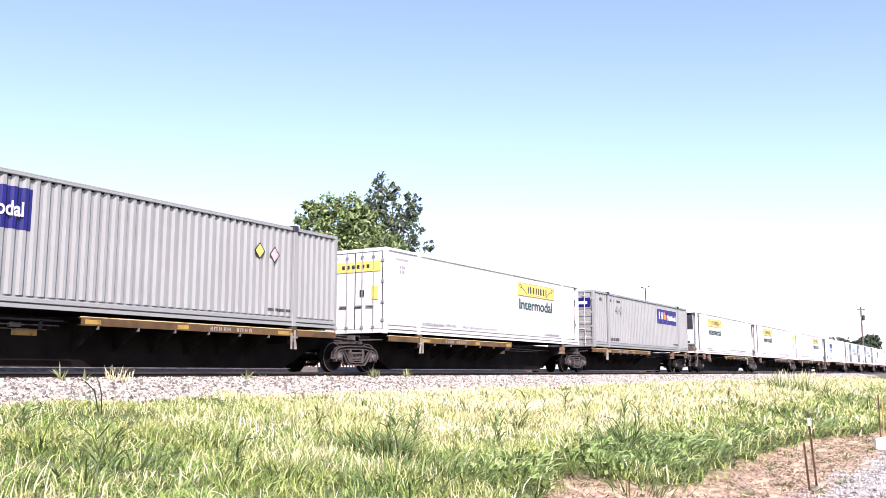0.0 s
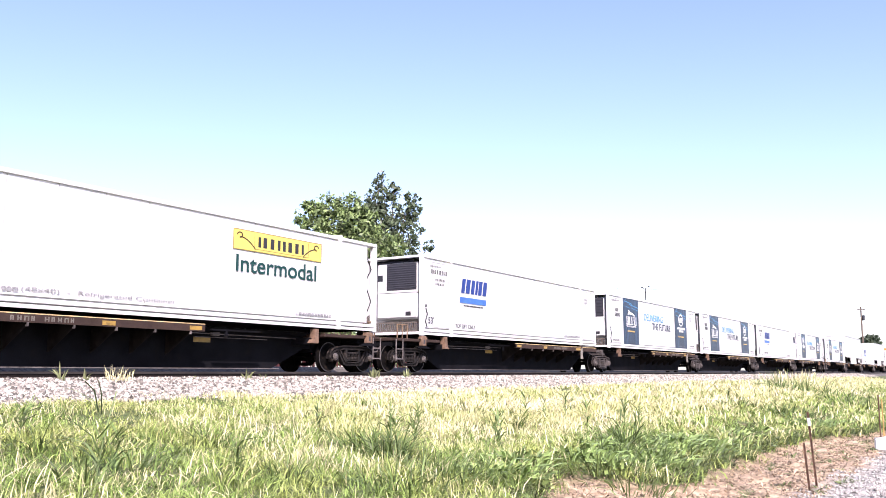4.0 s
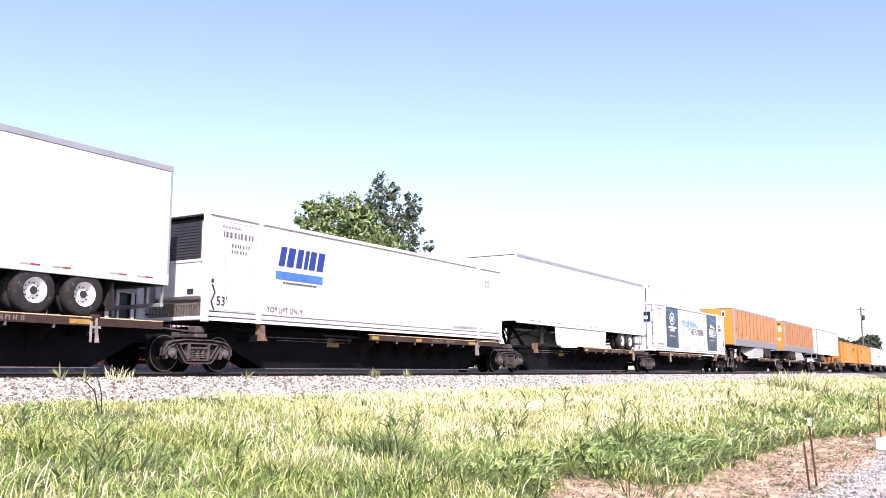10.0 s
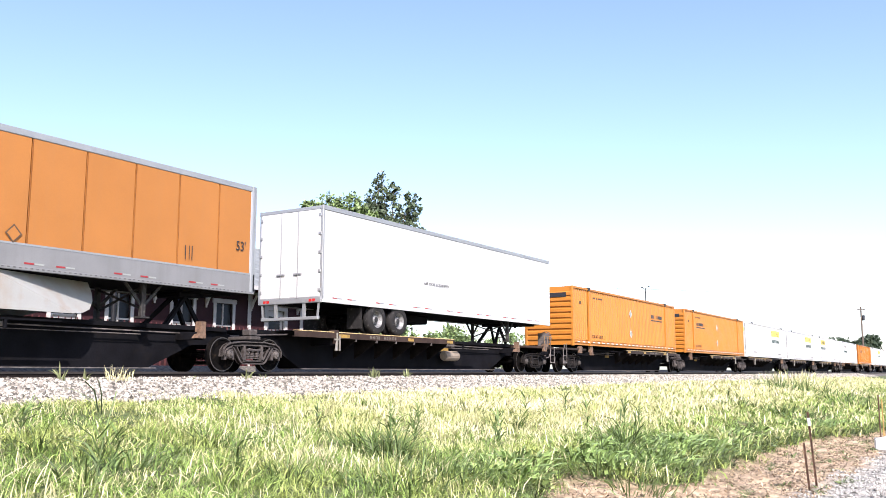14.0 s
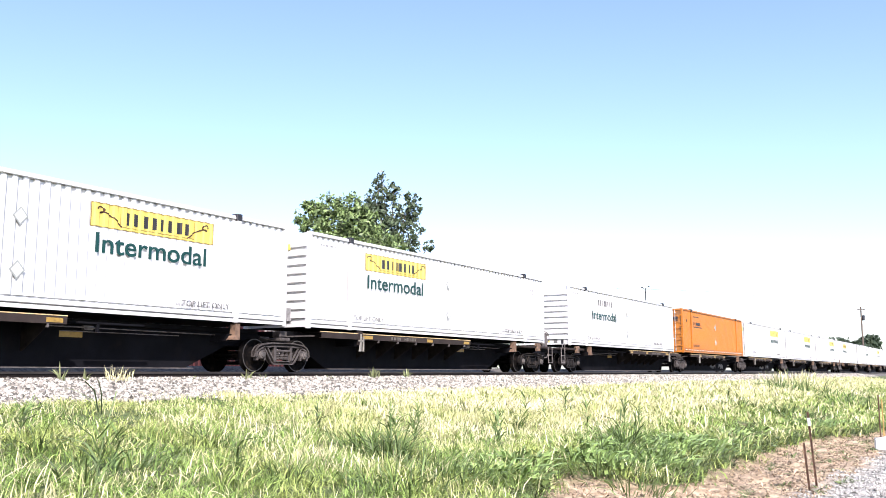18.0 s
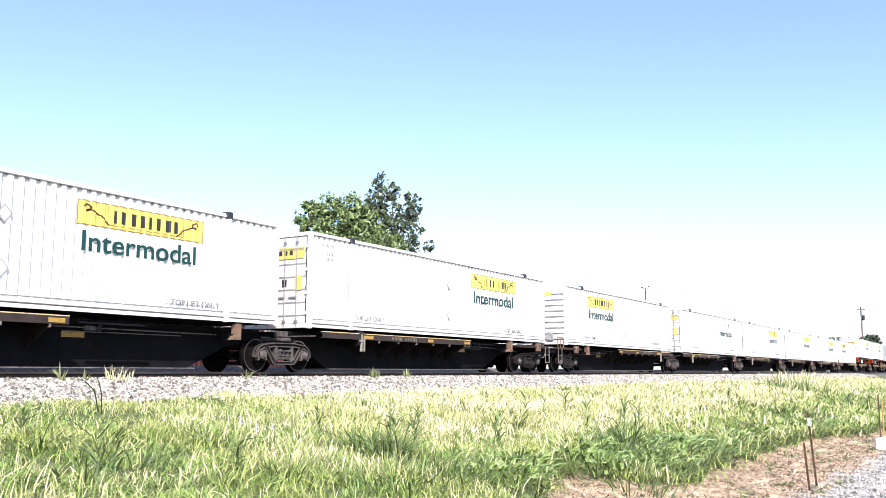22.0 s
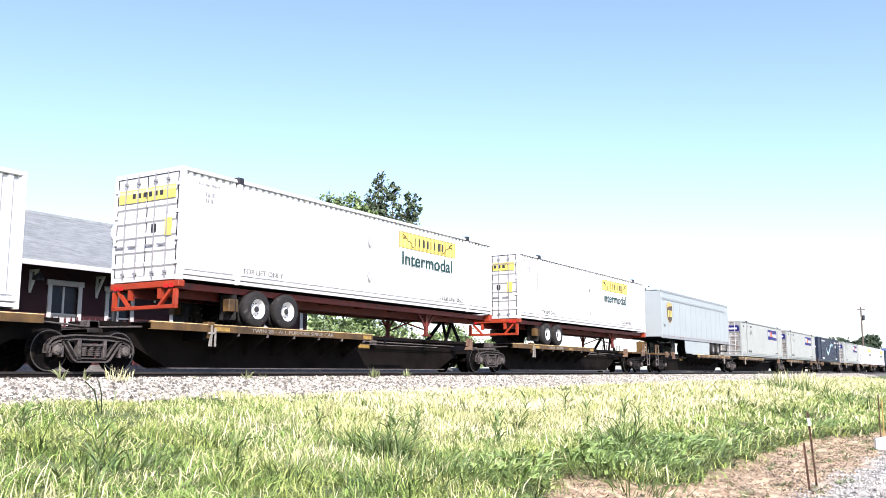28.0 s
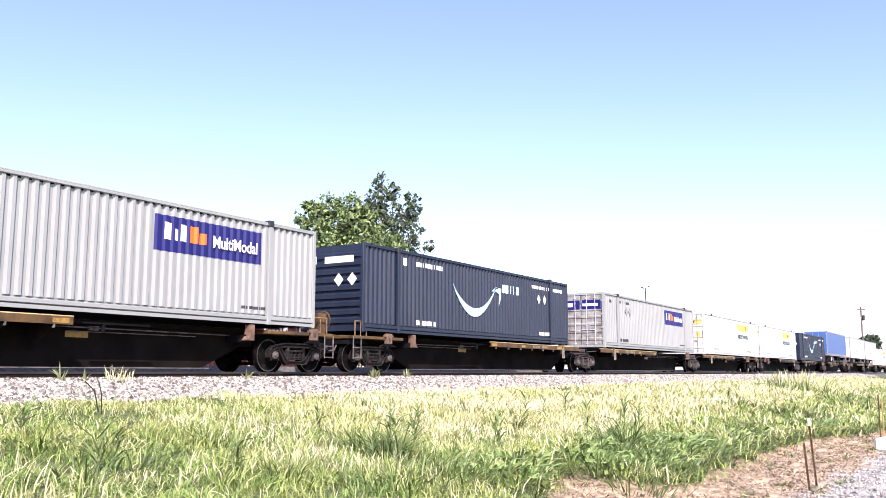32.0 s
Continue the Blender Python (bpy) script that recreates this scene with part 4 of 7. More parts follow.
def folded_skirt(a, c, top, y, side):
    """A thin skirt whose front corner folds inward along a slanting crease, with a rounded lower front end."""
    rear = [(a, top), (a + 0.05, 0.40), (a + 0.3, 0.08), (c - 0.95, 0.06), (c - 2.9, top)]
    front = [(c - 2.9, top), (c - 0.95, 0.06), (c - 0.62, 0.10), (c - 0.34, 0.20), (c - 0.12, 0.40), (c - 0.02, 0.62), (c, top)]
    crease = lambda x, z: max(0.0, x - (c - 0.95 - 1.95 * (z - 0.06) / (top - 0.06)))
    b = Build()
    for poly in (rear, front):
        n = len(poly)
        vs = [(x, y - side * (0.30 * crease(x, z) + e), z) for e in (0.0, 0.02) for x, z in poly]
        faces = [tuple(range(n))[::-1], tuple(range(n, 2 * n))] + [(k, (k + 1) % n, n + (k + 1) % n, n + k) for k in range(n)]
        b.add(vs, faces if side > 0 else [f[::-1] for f in faces])
    return b


def make_trailer(name, label, skin, band, band_top, seams, wheels, skirt, skirt_skin, rub=False, doors=None, rim=RIM_GREY):
    """A 53-foot road trailer: x from the rear doors to the nose, z from the ground under its tyres."""
    t = thing(name, label, "semi-trailer", "trailers on the train")
    FACE[0] = W
    RIBBED[0] = 0.0
    z0, z1, k = 0.93, 3.84, (name, skin.name, band.name, band_top, seams)
    part("body", lambda: Build().box(0.04, L - 0.04, -HW + 0.06, HW - 0.06, z0 + 0.04, z1 - 0.05, 0.02), skin, t)
    for side in (-1, 1):
        y = side * HW
        b = plated(0.05, L - 0.05, z0 + band_top, z1 - 0.12, seams, 0.06 if seams < 3 else 0.012, 0.09 if seams < 3 else 0.004)
        put("side_panel", b.mesh("side_panel", skin), t, on_side(side, 0, 0, -0.004))
        part("lower_rail", lambda: Build().box(0.02, L - 0.02, y - 0.03 - 0.02 * side, y + 0.03 - 0.022 * side, z0 - 0.03, z0 + band_top, 0.01)
             .box(0.02, L - 0.02, y - 0.035 - 0.02 * side, y + 0.035 - 0.022 * side, z0 - 0.05, z0 + 0.03, 0.01), band, t)
        part("roof_rail", lambda: Build().box(0.0, L, y - 0.035 - 0.02 * side, y + 0.035 - 0.02 * side, z1 - 0.14, z1 + 0.012, 0.015), SILVER, t)
        for colour, first in ((SIGN_RED, 0.5), (SILVER if band is not GALVANISED else PALE_GREY, 0.74)):
            marks = Build()
            for i in range(21):
                if i % 3 < 2:
                    marks.box(first + i * 0.74, first + i * 0.74 + 0.22, y - 0.004 + 0.012 * side, y + 0.004 + 0.012 * side, z0 + 0.085, z0 + 0.12)
            tagged(part("reflective_tape", marks, colour, t), kind="stuff")
        if band is GALVANISED:
            part("band_trim", Build().box(0.1, L - 0.1, y - 0.012 + 0.004 * side, y + 0.012 + 0.004 * side, z0 + band_top - 0.03, z0 + band_top + 0.012), SILVER, t)
            rivets = Build()
            for i in range(120):
                rivets.box(0.3 + i * 0.13, 0.36 + i * 0.13, y - 0.004 + 0.014 * side, y + 0.004 + 0.014 * side, z0 - 0.015, z0 + 0.012)
            tagged(part("rivet_row", rivets, SIGN_WORN, t), kind="stuff")
        for ex in (0.0, L - 0.09):
            part("corner_post", lambda: Build().box(ex, ex + 0.09, y - 0.05 - 0.04 * side, y + 0.05 - 0.045 * side, z0, z1, 0.015), SILVER if seams < 3 or ex == 0.0 else skin, t)
        if seams < 3:
            for i in range(1, 12):
                part("seam", lambda: Build().box(-0.008, 0.008, -0.004, 0.004, z0 + band_top + 0.01, z1 - 0.15), SEAM, t, key=("seam", band_top), at=on_side(side, 0.05 + (L - 0.1) * i / 12, 0, 0.004))
        if rub:
            part("rub_rail", Build().box(0.9, L - 0.1, y - 0.012 + 0.006 * side, y + 0.012 + 0.006 * side, z1 - 0.58, z1 - 0.46), SILVER, t)
        if skirt:
            a, c = skirt
            if seams < 3:
                sk = folded_skirt(a, c, z0 - 0.06, y - 0.05 * side, side)
            else:
                sk = Build().prism([(a + 0.12, 0.06), (c - 0.20, 0.06), (c - 0.10, 0.16), (c, z0 - 0.06), (a, z0 - 0.06)], 1, y - 0.012 - 0.05 * side, y + 0.012 - 0.05 * side)
                sk.box(a + 0.12, c - 0.20, y - 0.020 - 0.05 * side, y + 0.020 - 0.05 * side, 0.03, 0.07)
            part("side_skirt", sk, skirt_skin, t, "pale side skirt")
    part("roof", lambda: Build().box(0.03, L - 0.03, -HW + 0.06, HW - 0.06, z1 - 0.03, z1), SILVER, t)
    part("nose", Build().box(L - 0.045, L - 0.01, -HW + 0.05, HW - 0.05, z0 + 0.03, z1 - 0.06, 0.02), doors or skin, t)
    part("floor_frame", lambda: Build().box(0.1, L - 0.1, -HW + 0.12, HW - 0.12, z0 - 0.02, z0 + 0.05), STEEL_SHADED, t, key="tfloor")
    part("front_box", Build().box(L - 0.012, L + 0.09, -0.55, -0.25, 1.25, 1.62, 0.02), SIGN_WHITE, t, "small document box on the nose")
    part("air_fitting", Build().box(L - 0.02, L + 0.07, -0.15, 0.25, 1.05, 1.2, 0.02), SIGN_DARK, t)
    for s in (-1, 1):
        a, c = (-HW + 0.1, -0.012) if s < 0 else (0.012, HW - 0.1)
        d = part("door", Build().box(-0.005, 0.04, a, c, z0 + 0.12, z1 - 0.12, 0.012), doors or skin, t)
        yy = a + (c - a) * (0.72 if s < 0 else 0.28)
        part("lock_rod", Build().rod((-0.03, yy, z0 + 0.1), (-0.03, yy, z1 - 0.1), 0.017).box(-0.05, -0.005, yy - 0.15, yy + 0.15, 1.75, 1.80), SILVER, d)
        for zz in np.linspace(1.25, 3.55, 5):
            ey = -HW + 0.10 if s < 0 else HW - 0.10
            part("hinge", Build().box(-0.025, 0.02, ey - 0.06, ey + 0.06, zz - 0.05, zz + 0.05, 0.01), SILVER, d)
    part("rear_sill", Build().box(-0.01, 0.1, -HW + 0.04, HW - 0.04, z0 - 0.06, z0 + 0.12, 0.012), SILVER, t)
    part("rear_header", Build().box(-0.01, 0.1, -HW + 0.04, HW - 0.04, z1 - 0.12, z1 - 0.005, 0.012), SILVER, t)
    part("underride_guard", Build().box(0.0, 0.1, -1.15, 1.15, 0.36, 0.46, 0.012).box(0.02, 0.09, -0.62, -0.52, 0.4, 0.9).box(0.02, 0.09, 0.52, 0.62, 0.4, 0.9)
         .beam((0.05, -1.1, 0.42), (0.05, -1.15, 0.9), 0.05, 0.05).beam((0.05, 1.1, 0.42), (0.05, 1.15, 0.9), 0.05, 0.05), STEEL_SHADED if skin is not WHITE else SILVER, t)
    for yy in (-1.0, -0.86, 0.86, 1.0):
        part("tail_lamp", Build().box(-0.025, 0.0, yy - 0.05, yy + 0.05, z0 - 0.02, z0 + 0.06), LAMP_RED, t)
    bogie(t, wheels, rim)
    landing_gear(t, L - 3.35)
    part("kingpin", Build().turned([(0.78, 0.001), (0.78, 0.06), (0.93, 0.06)], 2, (L - 0.95, 0, 0), 10).box(L - 1.9, L - 0.2, -0.6, 0.6, 0.86, 0.92), STEEL_SHADED, t)
    part("fuel_tray", Build().box(5.6, 7.2, -0.45, 0.45, 0.55, 0.85, 0.04), STEEL_SHADED, t)
    return t


def make_white_trailer(full_skirt):
    t = make_trailer("white_trailer", "plain white road trailer " + ("with side skirts" if full_skirt else "with bare underframe"), WHITE, WHITE, 0.22, 20.0,
                     (2.30, 3.50) if full_skirt else (2.9, 4.15), (5.9, 12.2) if full_skirt else None, WHITE, rim=SIGN_WHITE if full_skirt else RIM_DULL)
    if not full_skirt:
        for side, u in ((-1, 5.6), (1, 8.6)):
            put("lettering", letters("AIR RIDE EQUIPPED", 1.7, 0.13, SIGN_WORN), t, on_side(side, u, 1.85, 0.012))
    return t


def make_orange_trailer(label, u_plac, skin=ORANGE, shift=0.0):
    t = make_trailer("orange_trailer", label, skin, GALVANISED, 0.50, 1.30, (3.17 + shift, 4.40 + shift), (5.3 + 2 * shift, 11.6), WHITE_DIRTY, doors=SUNLIT_END, rim=RIM_DARK)
    for side in (-1, 1):
        for du in (0, 0.5):
            b = Build().prism([(0, -0.2), (0.19, 0), (0, 0.2), (-0.19, 0)], 1, -0.004, 0)
            put("placard", b.mesh("placard", PLACARD_EDGE), t, on_side(side, u_plac + du, 1.62, 0.018), "empty diamond placard holder with dark border")
            put("placard_field", Build().prism([(0, -0.155), (0.145, 0), (0, 0.155), (-0.145, 0)], 1, -0.004, 0).mesh("placard_field", skin), t, on_side(side, u_plac + du, 1.62, 0.023))
        bars(t, side, 2.25 if side > 0 else L - 2.5, 1.58, 0.34, 0.36, 3, SIGN_DARK, 0.018, fill=0.2)
        put("lettering", letters("53'", 0.34, 0.26, SIGN_DARK), t, on_side(side, 0.42 if side > 0 else L - 0.75, 2.02, 0.018))
        if skin is ORANGE:
            put("side_plate", flat(0.26, 0.26).mesh("side_plate", SIGN_WHITE), t, on_side(side, 4.0 if side > 0 else L - 4.3, 1.50, 0.018))
    for yy, zz in ((0.12, 2.72), (0.10, 2.50), (0.22, 2.36)):
        part("nose_placard", Build().prism([(yy, zz - 0.2), (yy + 0.2, zz), (yy, zz + 0.2), (yy - 0.2, zz)], 0, L - 0.008, L + 0.002).prism([(yy, zz - 0.12), (yy + 0.12, zz), (yy, zz + 0.12), (yy - 0.12, zz)], 0, L + 0.002, L + 0.006), SILVER, t, "overlapping diamond placard holders")
    part("nose_plate", Build().box(L - 0.008, L + 0.004, 0.36, 0.66, 3.15, 3.62), SIGN_WHITE, t)
    part("nose_plate", Build().box(L + 0.004, L + 0.008, 0.42, 0.58, 3.2, 3.5), SIGN_DARK, t)
    part("nose_plate", Build().box(L - 0.008, L + 0.004, -0.30, -0.10, 1.75, 2.2), SIGN_WHITE, t)
    part("nose_plate", Build().box(L - 0.008, L + 0.004, 0.12, 0.36, 1.80, 2.0), SIGN_WHITE, t)
    part("nose_plate", Build().box(L - 0.008, L + 0.004, -0.80, -0.52, 1.32, 1.55), SIGN_YELLOW, t)
    part("nose_bracket", Build().box(L - 0.01, L + 0.03, -1.12, -1.07, 1.3, 1.95).box(L - 0.01, L + 0.03, -0.87, -0.82, 1.3, 1.95).box(L - 0.01, L + 0.03, -1.07, -0.87, 1.3, 1.36).box(L - 0.01, L + 0.03, -1.07, -0.87, 1.88, 1.95), SIGN_DARK, t)
    part("nose_hose", Build().rod((L + 0.06, 0.1, 1.65), (L + 0.09, 0.18, 1.35), 0.03).rod((L + 0.09, 0.18, 1.35), (L + 0.05, 0.12, 1.1), 0.025).rod((L + 0.06, 0.28, 1.68), (L + 0.10, 0.22, 1.4), 0.03), SIGN_DARK, t)
    for side in (-1, 1):
        part("nose_post", Build().turned([(0.93, 0.001), (0.93, 0.13), (3.84, 0.13), (3.84, 0.001)], 2, (L - 0.14, side * (HW - 0.10), 0), 14), SILVER, t, "round aluminium nose corner post", smooth=False)
    part("door_plate", Build().box(-0.014, -0.006, -1.0, -0.7, 2.75, 3.25), SIGN_WHITE, t)
    part("door_plate", Build().box(-0.014, -0.006, -0.95, -0.65, 3.42, 3.56), SIGN_DARK, t)
    part("door_plate", Build().box(-0.014, -0.006, -0.95, -0.65, 1.85, 2.15), SIGN_WHITE, t)
    return t


def make_parcel_trailer():
    t = make_trailer("parcel_trailer", "pale grey parcel trailer with a brown shield emblem", PALE_TRAILER, SILVER, 0.16, 20.0, (3.15, 4.45), (5.4, 11.35), PALE_TRAILER, rub=True, rim=RIM_DULL)
    for side, u in ((-1, 13.95), (1, 1.12)):
        sh = [(0, 0.42), (0.14, 0.2), (0.57, 0.0), (1.0, 0.2), (1.14, 0.42), (1.14, 1.24), (0.86, 1.35), (0.57, 1.38), (0.28, 1.35), (0, 1.24)]
        sh = [(0.86 * x, 0.90 * z) for x, z in sh]
        edge = [(0.49 + (x - 0.49) * 1.09, 0.62 + (z - 0.62) * 1.07) for x, z in sh]
        put("emblem_edge", Build().prism(edge, 1, -0.004, 0).mesh("emblem_edge", SIGN_GOLD), t, on_side(side, u, 1.86, 0.007), "gold shield border")
        put("emblem", Build().prism(sh, 1, -0.004, 0).mesh("emblem", SIGN_BROWN), t, on_side(side, u, 1.86, 0.012), "dark brown shield")
        b = Build().prism([(0.0, 0.93), (0.35, 1.03), (0.98, 1.08), (0.98, 1.12), (0.74, 1.21), (0.49, 1.24), (0.24, 1.21), (0, 1.12)], 1, -0.004, 0)
        put("emblem_top", b.mesh("emblem_top", SIGN_GOLD), t, on_side(side, u, 1.86, 0.017))
        bars(t, side, u + 0.13, 2.24, 0.80, 0.40, 3, SIGN_YELLOW, 0.018, fill=0.7)
        for i in range(1, 13):
            part("seam", lambda: Build().box(-0.004, 0.004, -0.003, 0.003, 1.12, 3.24), PALE_TRAILER, t, key="parcel_seam", at=on_side(side, L * i / 13, 0, 0.004))
        put("lettering", letters("53", 0.22, 0.16, SIGN_DARK), t, on_side(side, 0.45 if side > 0 else L - 0.8, 1.58, 0.012))
    return t


PALE_TRAILER = mat("pale_trailer_paint", (0.338, 0.374, 0.374), 0.4, vary=0.03, scale=0.8, streak=0.12, dirt=(0.3, 0.28, 0.25))


def make_chassis():
    """A bare red steel chassis under a box: x from its rear, z from the ground under its tyres."""
    t = thing("container_chassis", "red steel container chassis with white wheel rims", "trailer chassis", "trailers on the train")
    for side in (-1, 1):
        y = side * 0.5
        part("main_beam", Build().box(0.1, L - 0.1, y - 0.07, y + 0.07, 1.0, 1.03).box(0.1, L - 0.1, y - 0.015, y + 0.015, 0.70, 1.0).box(0.1, L - 3.0, y - 0.07, y + 0.07, 0.68, 0.71), CHASSIS_DARK, t)
        part("side_rail", Build().box(0.1, L - 0.1, side * 1.05 - 0.03, side * 1.05 + 0.03, 0.86, 1.03, 0.008), CHASSIS_DARK, t)
    for x in np.linspace(0.8, L - 0.6, 9):
        part("cross_member", Build().box(x - 0.05, x + 0.05, -1.05, 1.05, 0.86, 0.98), CHASSIS_DARK, t)
    part("rear_bolster", Build().box(0.0, 0.2, -HW, HW, 0.90, 1.06, 0.012).box(0.03, 0.15, -0.62, -0.50, 0.62, 0.90).box(0.03, 0.15, 0.50, 0.62, 0.62, 0.90), CHASSIS_RED, t)
    part("underride_guard", Build().box(0.0, 0.1, -1.2, 1.2, 0.36, 0.46, 0.012).beam((0.05, -0.55, 0.42), (0.05, -1.0, 0.85), 0.08, 0.08).beam((0.05, 0.55, 0.42), (0.05, 1.0, 0.85), 0.08, 0.08)
         .box(0.0, 0.1, -1.2, -1.1, 0.4, 0.85).box(0.0, 0.1, 1.1, 1.2, 0.4, 0.85), CHASSIS_RED, t)
    part("front_bolster", Build().box(L - 0.22, L, -HW, HW, 0.80, 1.06, 0.012), CHASSIS_RED, t)
    for yy in (-1.05, -0.85, 0.85, 1.05):
        part("tail_lamp", Build().box(-0.03, 0.0, yy - 0.06, yy + 0.06, 0.88, 0.98), LAMP_RED, t)
    for side in (-1, 1):
        part("mud_guard", Build().box(1.85, 2.2, side * 1.05 - 0.12, side * 1.05 + 0.12, 0.38, 0.72, 0.02), SILL_YELLOW, t, "yellow tool box")
    bogie(t, (2.85, 4.05), SIGN_WHITE)
    landing_gear(t, L - 4.2, CHASSIS_DARK)
    part("kingpin", Build().box(L - 1.8, L - 0.2, -0.5, 0.5, 0.84, 0.90), CHASSIS_DARK, t)
    return t


def make_blue_trailer():
    return make_trailer("blue_trailer", "blue road trailer with aluminium rails", BLUE_TRAILER, SILVER, 0.2, 20.0, (2.9, 4.1), None, WHITE)


# ---- the train: wagons ----
RAIL_TOP, DECK, BOX_BASE = 0.02, 1.22, 1.285
WHEEL_R = 0.46


ZC = RAIL_TOP + WHEEL_R
FRAME_TOP = [(-1.14, ZC - 0.06), (-1.12, ZC + 0.12), (-1.02, ZC + 0.24), (-0.86, ZC + 0.31), (-0.45, ZC + 0.36), (0.45, ZC + 0.36), (0.86, ZC + 0.31), (1.02, ZC + 0.24), (1.12, ZC + 0.12), (1.14, ZC - 0.06),
             (1.03, ZC - 0.06), (1.00, ZC + 0.08), (0.93, ZC + 0.15), (0.80, ZC + 0.19), (0.42, ZC + 0.235), (-0.42, ZC + 0.235), (-0.80, ZC + 0.19), (-0.93, ZC + 0.15), (-1.00, ZC + 0.08), (-1.03, ZC - 0.06)]
FRAME_LOW = [(-0.80, ZC + 0.22), (-0.50, ZC - 0.20), (-0.40, ZC - 0.26), (0.40, ZC - 0.26), (0.50, ZC - 0.20), (0.80, ZC + 0.22), (0.64, ZC + 0.23), (0.38, ZC - 0.12), (0.32, ZC - 0.15), (-0.32, ZC - 0.15), (-0.38, ZC - 0.12), (-0.64, ZC + 0.23)]


def frame_web(side):
    """The recessed web of a cast bogie side frame: arched top bar and sloping lower arms."""
    y0, y1 = side * 1.02 - 0.035, side * 1.02 + 0.035
    b = Build()
    for poly in (FRAME_TOP, FRAME_LOW):
        for i in range(len(poly) // 2 - 1):
            b.prism([poly[i], poly[i + 1], poly[-2 - i], poly[-1 - i]][::-1], 1, y0, y1)
    return b


def side_frame_mesh(side):
    """The proud flanges, spring columns and axle jaws of a cast bogie side frame."""
    y0, y1 = side * 1.02 - 0.08, side * 1.02 + 0.08
    b = Build()
    for poly in (FRAME_TOP, FRAME_LOW):
        n = len(poly)
        for i in range(n):
            (xa, za), (xb, zb) = poly[i], poly[(i + 1) % n]
            d = math.hypot(xb - xa, zb - za)
            if d < 0.02:
                continue
            ox, oz = (zb - za) / d * 0.032, -(xb - xa) / d * 0.032
            if poly is FRAME_LOW:
                ox, oz = -ox, -oz
            b.prism([(xa, za), (xb, zb), (xb + ox, zb + oz), (xa + ox, za + oz)], 1, y0, y1)
    for x in (-0.33, 0.33):
        b.box(x - 0.045, x + 0.045, y0, y1, ZC - 0.2, ZC + 0.24, 0.01)
    b.box(-0.27, 0.27, y0 - 0.01, y1 + 0.01, ZC + 0.10, ZC + 0.16, 0.012)
    for x in (-0.89, 0.89):
        b.box(x - 0.17, x - 0.11, y0, y1, ZC - 0.15, ZC + 0.10, 0.012).box(x + 0.11, x + 0.17, y0, y1, ZC - 0.15, ZC + 0.10, 0.012)
        b.box(x - 0.13, x + 0.13, y0 + 0.02, y1 - 0.02, ZC + 0.10, ZC + 0.15)
    return b


def spring_mesh():
    zc, prof = RAIL_TOP + WHEEL_R - 0.12, []
    for i in range(6):
        prof += [(zc + i * 0.045, 0.05), (zc + i * 0.045 + 0.012, 0.075), (zc + i * 0.045 + 0.028, 0.075)]
    return Build().turned(prof, 2, (0, 0, 0), 10)


def add_truck(car, x, steel, full=True):
    """A two-axle bogie under a car, centred at x."""
    at = pose(x, 0, 0)
    zc = RAIL_TOP + WHEEL_R
    t = part("bogie", lambda: Build().box(-0.24, 0.24, -1.05, 1.05, zc + 0.18, zc + 0.36, 0.02).turned([(zc + 0.3, 0.25), (zc + 0.52, 0.25), (zc + 0.52, 0.001)], 2, (0, 0, 0), 14)
             .box(-0.6, 0.6, -0.05, 0.05, zc + 0.1, zc + 0.2), STEEL_SHADED, car, key="bolster", at=at)
    for side in (-1, 1):
        part("side_frame", lambda: side_frame_mesh(side), steel, t, key=("side_frame", side, steel.name))
        part("frame_web", lambda: frame_web(side), WEB_SHADED, t, key=("frame_web", side))
        for sx in (-0.18, 0.0, 0.18) if full else ():
            part("spring", lambda: spring_mesh(), steel, t, key=("spring", steel.name), at=pose(sx, side * 1.02, 0))
        for ax in (-0.89, 0.89) if full else ():
            part("bearing", lambda: Build().turned([(side * 0.9, 0.10), (side * 1.08, 0.115), (side * 1.13, 0.10), (side * 1.14, 0.055), (side * 1.16, 0.05), (side * 1.165, 0.001)], 1, (ax, 0, zc), 14), BEARING, t, key=("bearing", side, ax), smooth=False)
    for ax in (-0.89, 0.89):
        part("axle", lambda: Build().rod((ax, -0.9, zc), (ax, 0.9, zc), 0.085, 10), WHEEL_STEEL, t, key=("axle", ax))
        for side in (-1, 1):
            y, r = side * 0.75, WHEEL_R
            part("wheel", lambda: Build().turned([(y + 0.09 * side, 0.10), (y + 0.05 * side, 0.16), (y + 0.02 * side, r * 0.55), (y + 0.05 * side, r * 0.82), (y + 0.07 * side, r * 0.84), (y + 0.07 * side, r),
                                                  (y - 0.05 * side, r + 0.006), (y - 0.07 * side, r + 0.03), (y - 0.08 * side, r + 0.02), (y - 0.08 * side, 0.1)], 1, (ax, 0, zc), 28), WHEEL_STEEL, t, key=("wheel", ax, side), smooth=False)
        part("wheel_rim", lambda: Build().turned([(-0.826, WHEEL_R * 0.93), (-0.828, WHEEL_R * 0.985), (-0.82, WHEEL_R * 0.985)], 1, (ax, 0, zc), 28), TREAD, t, key=("wheel_rim", ax))
    return t


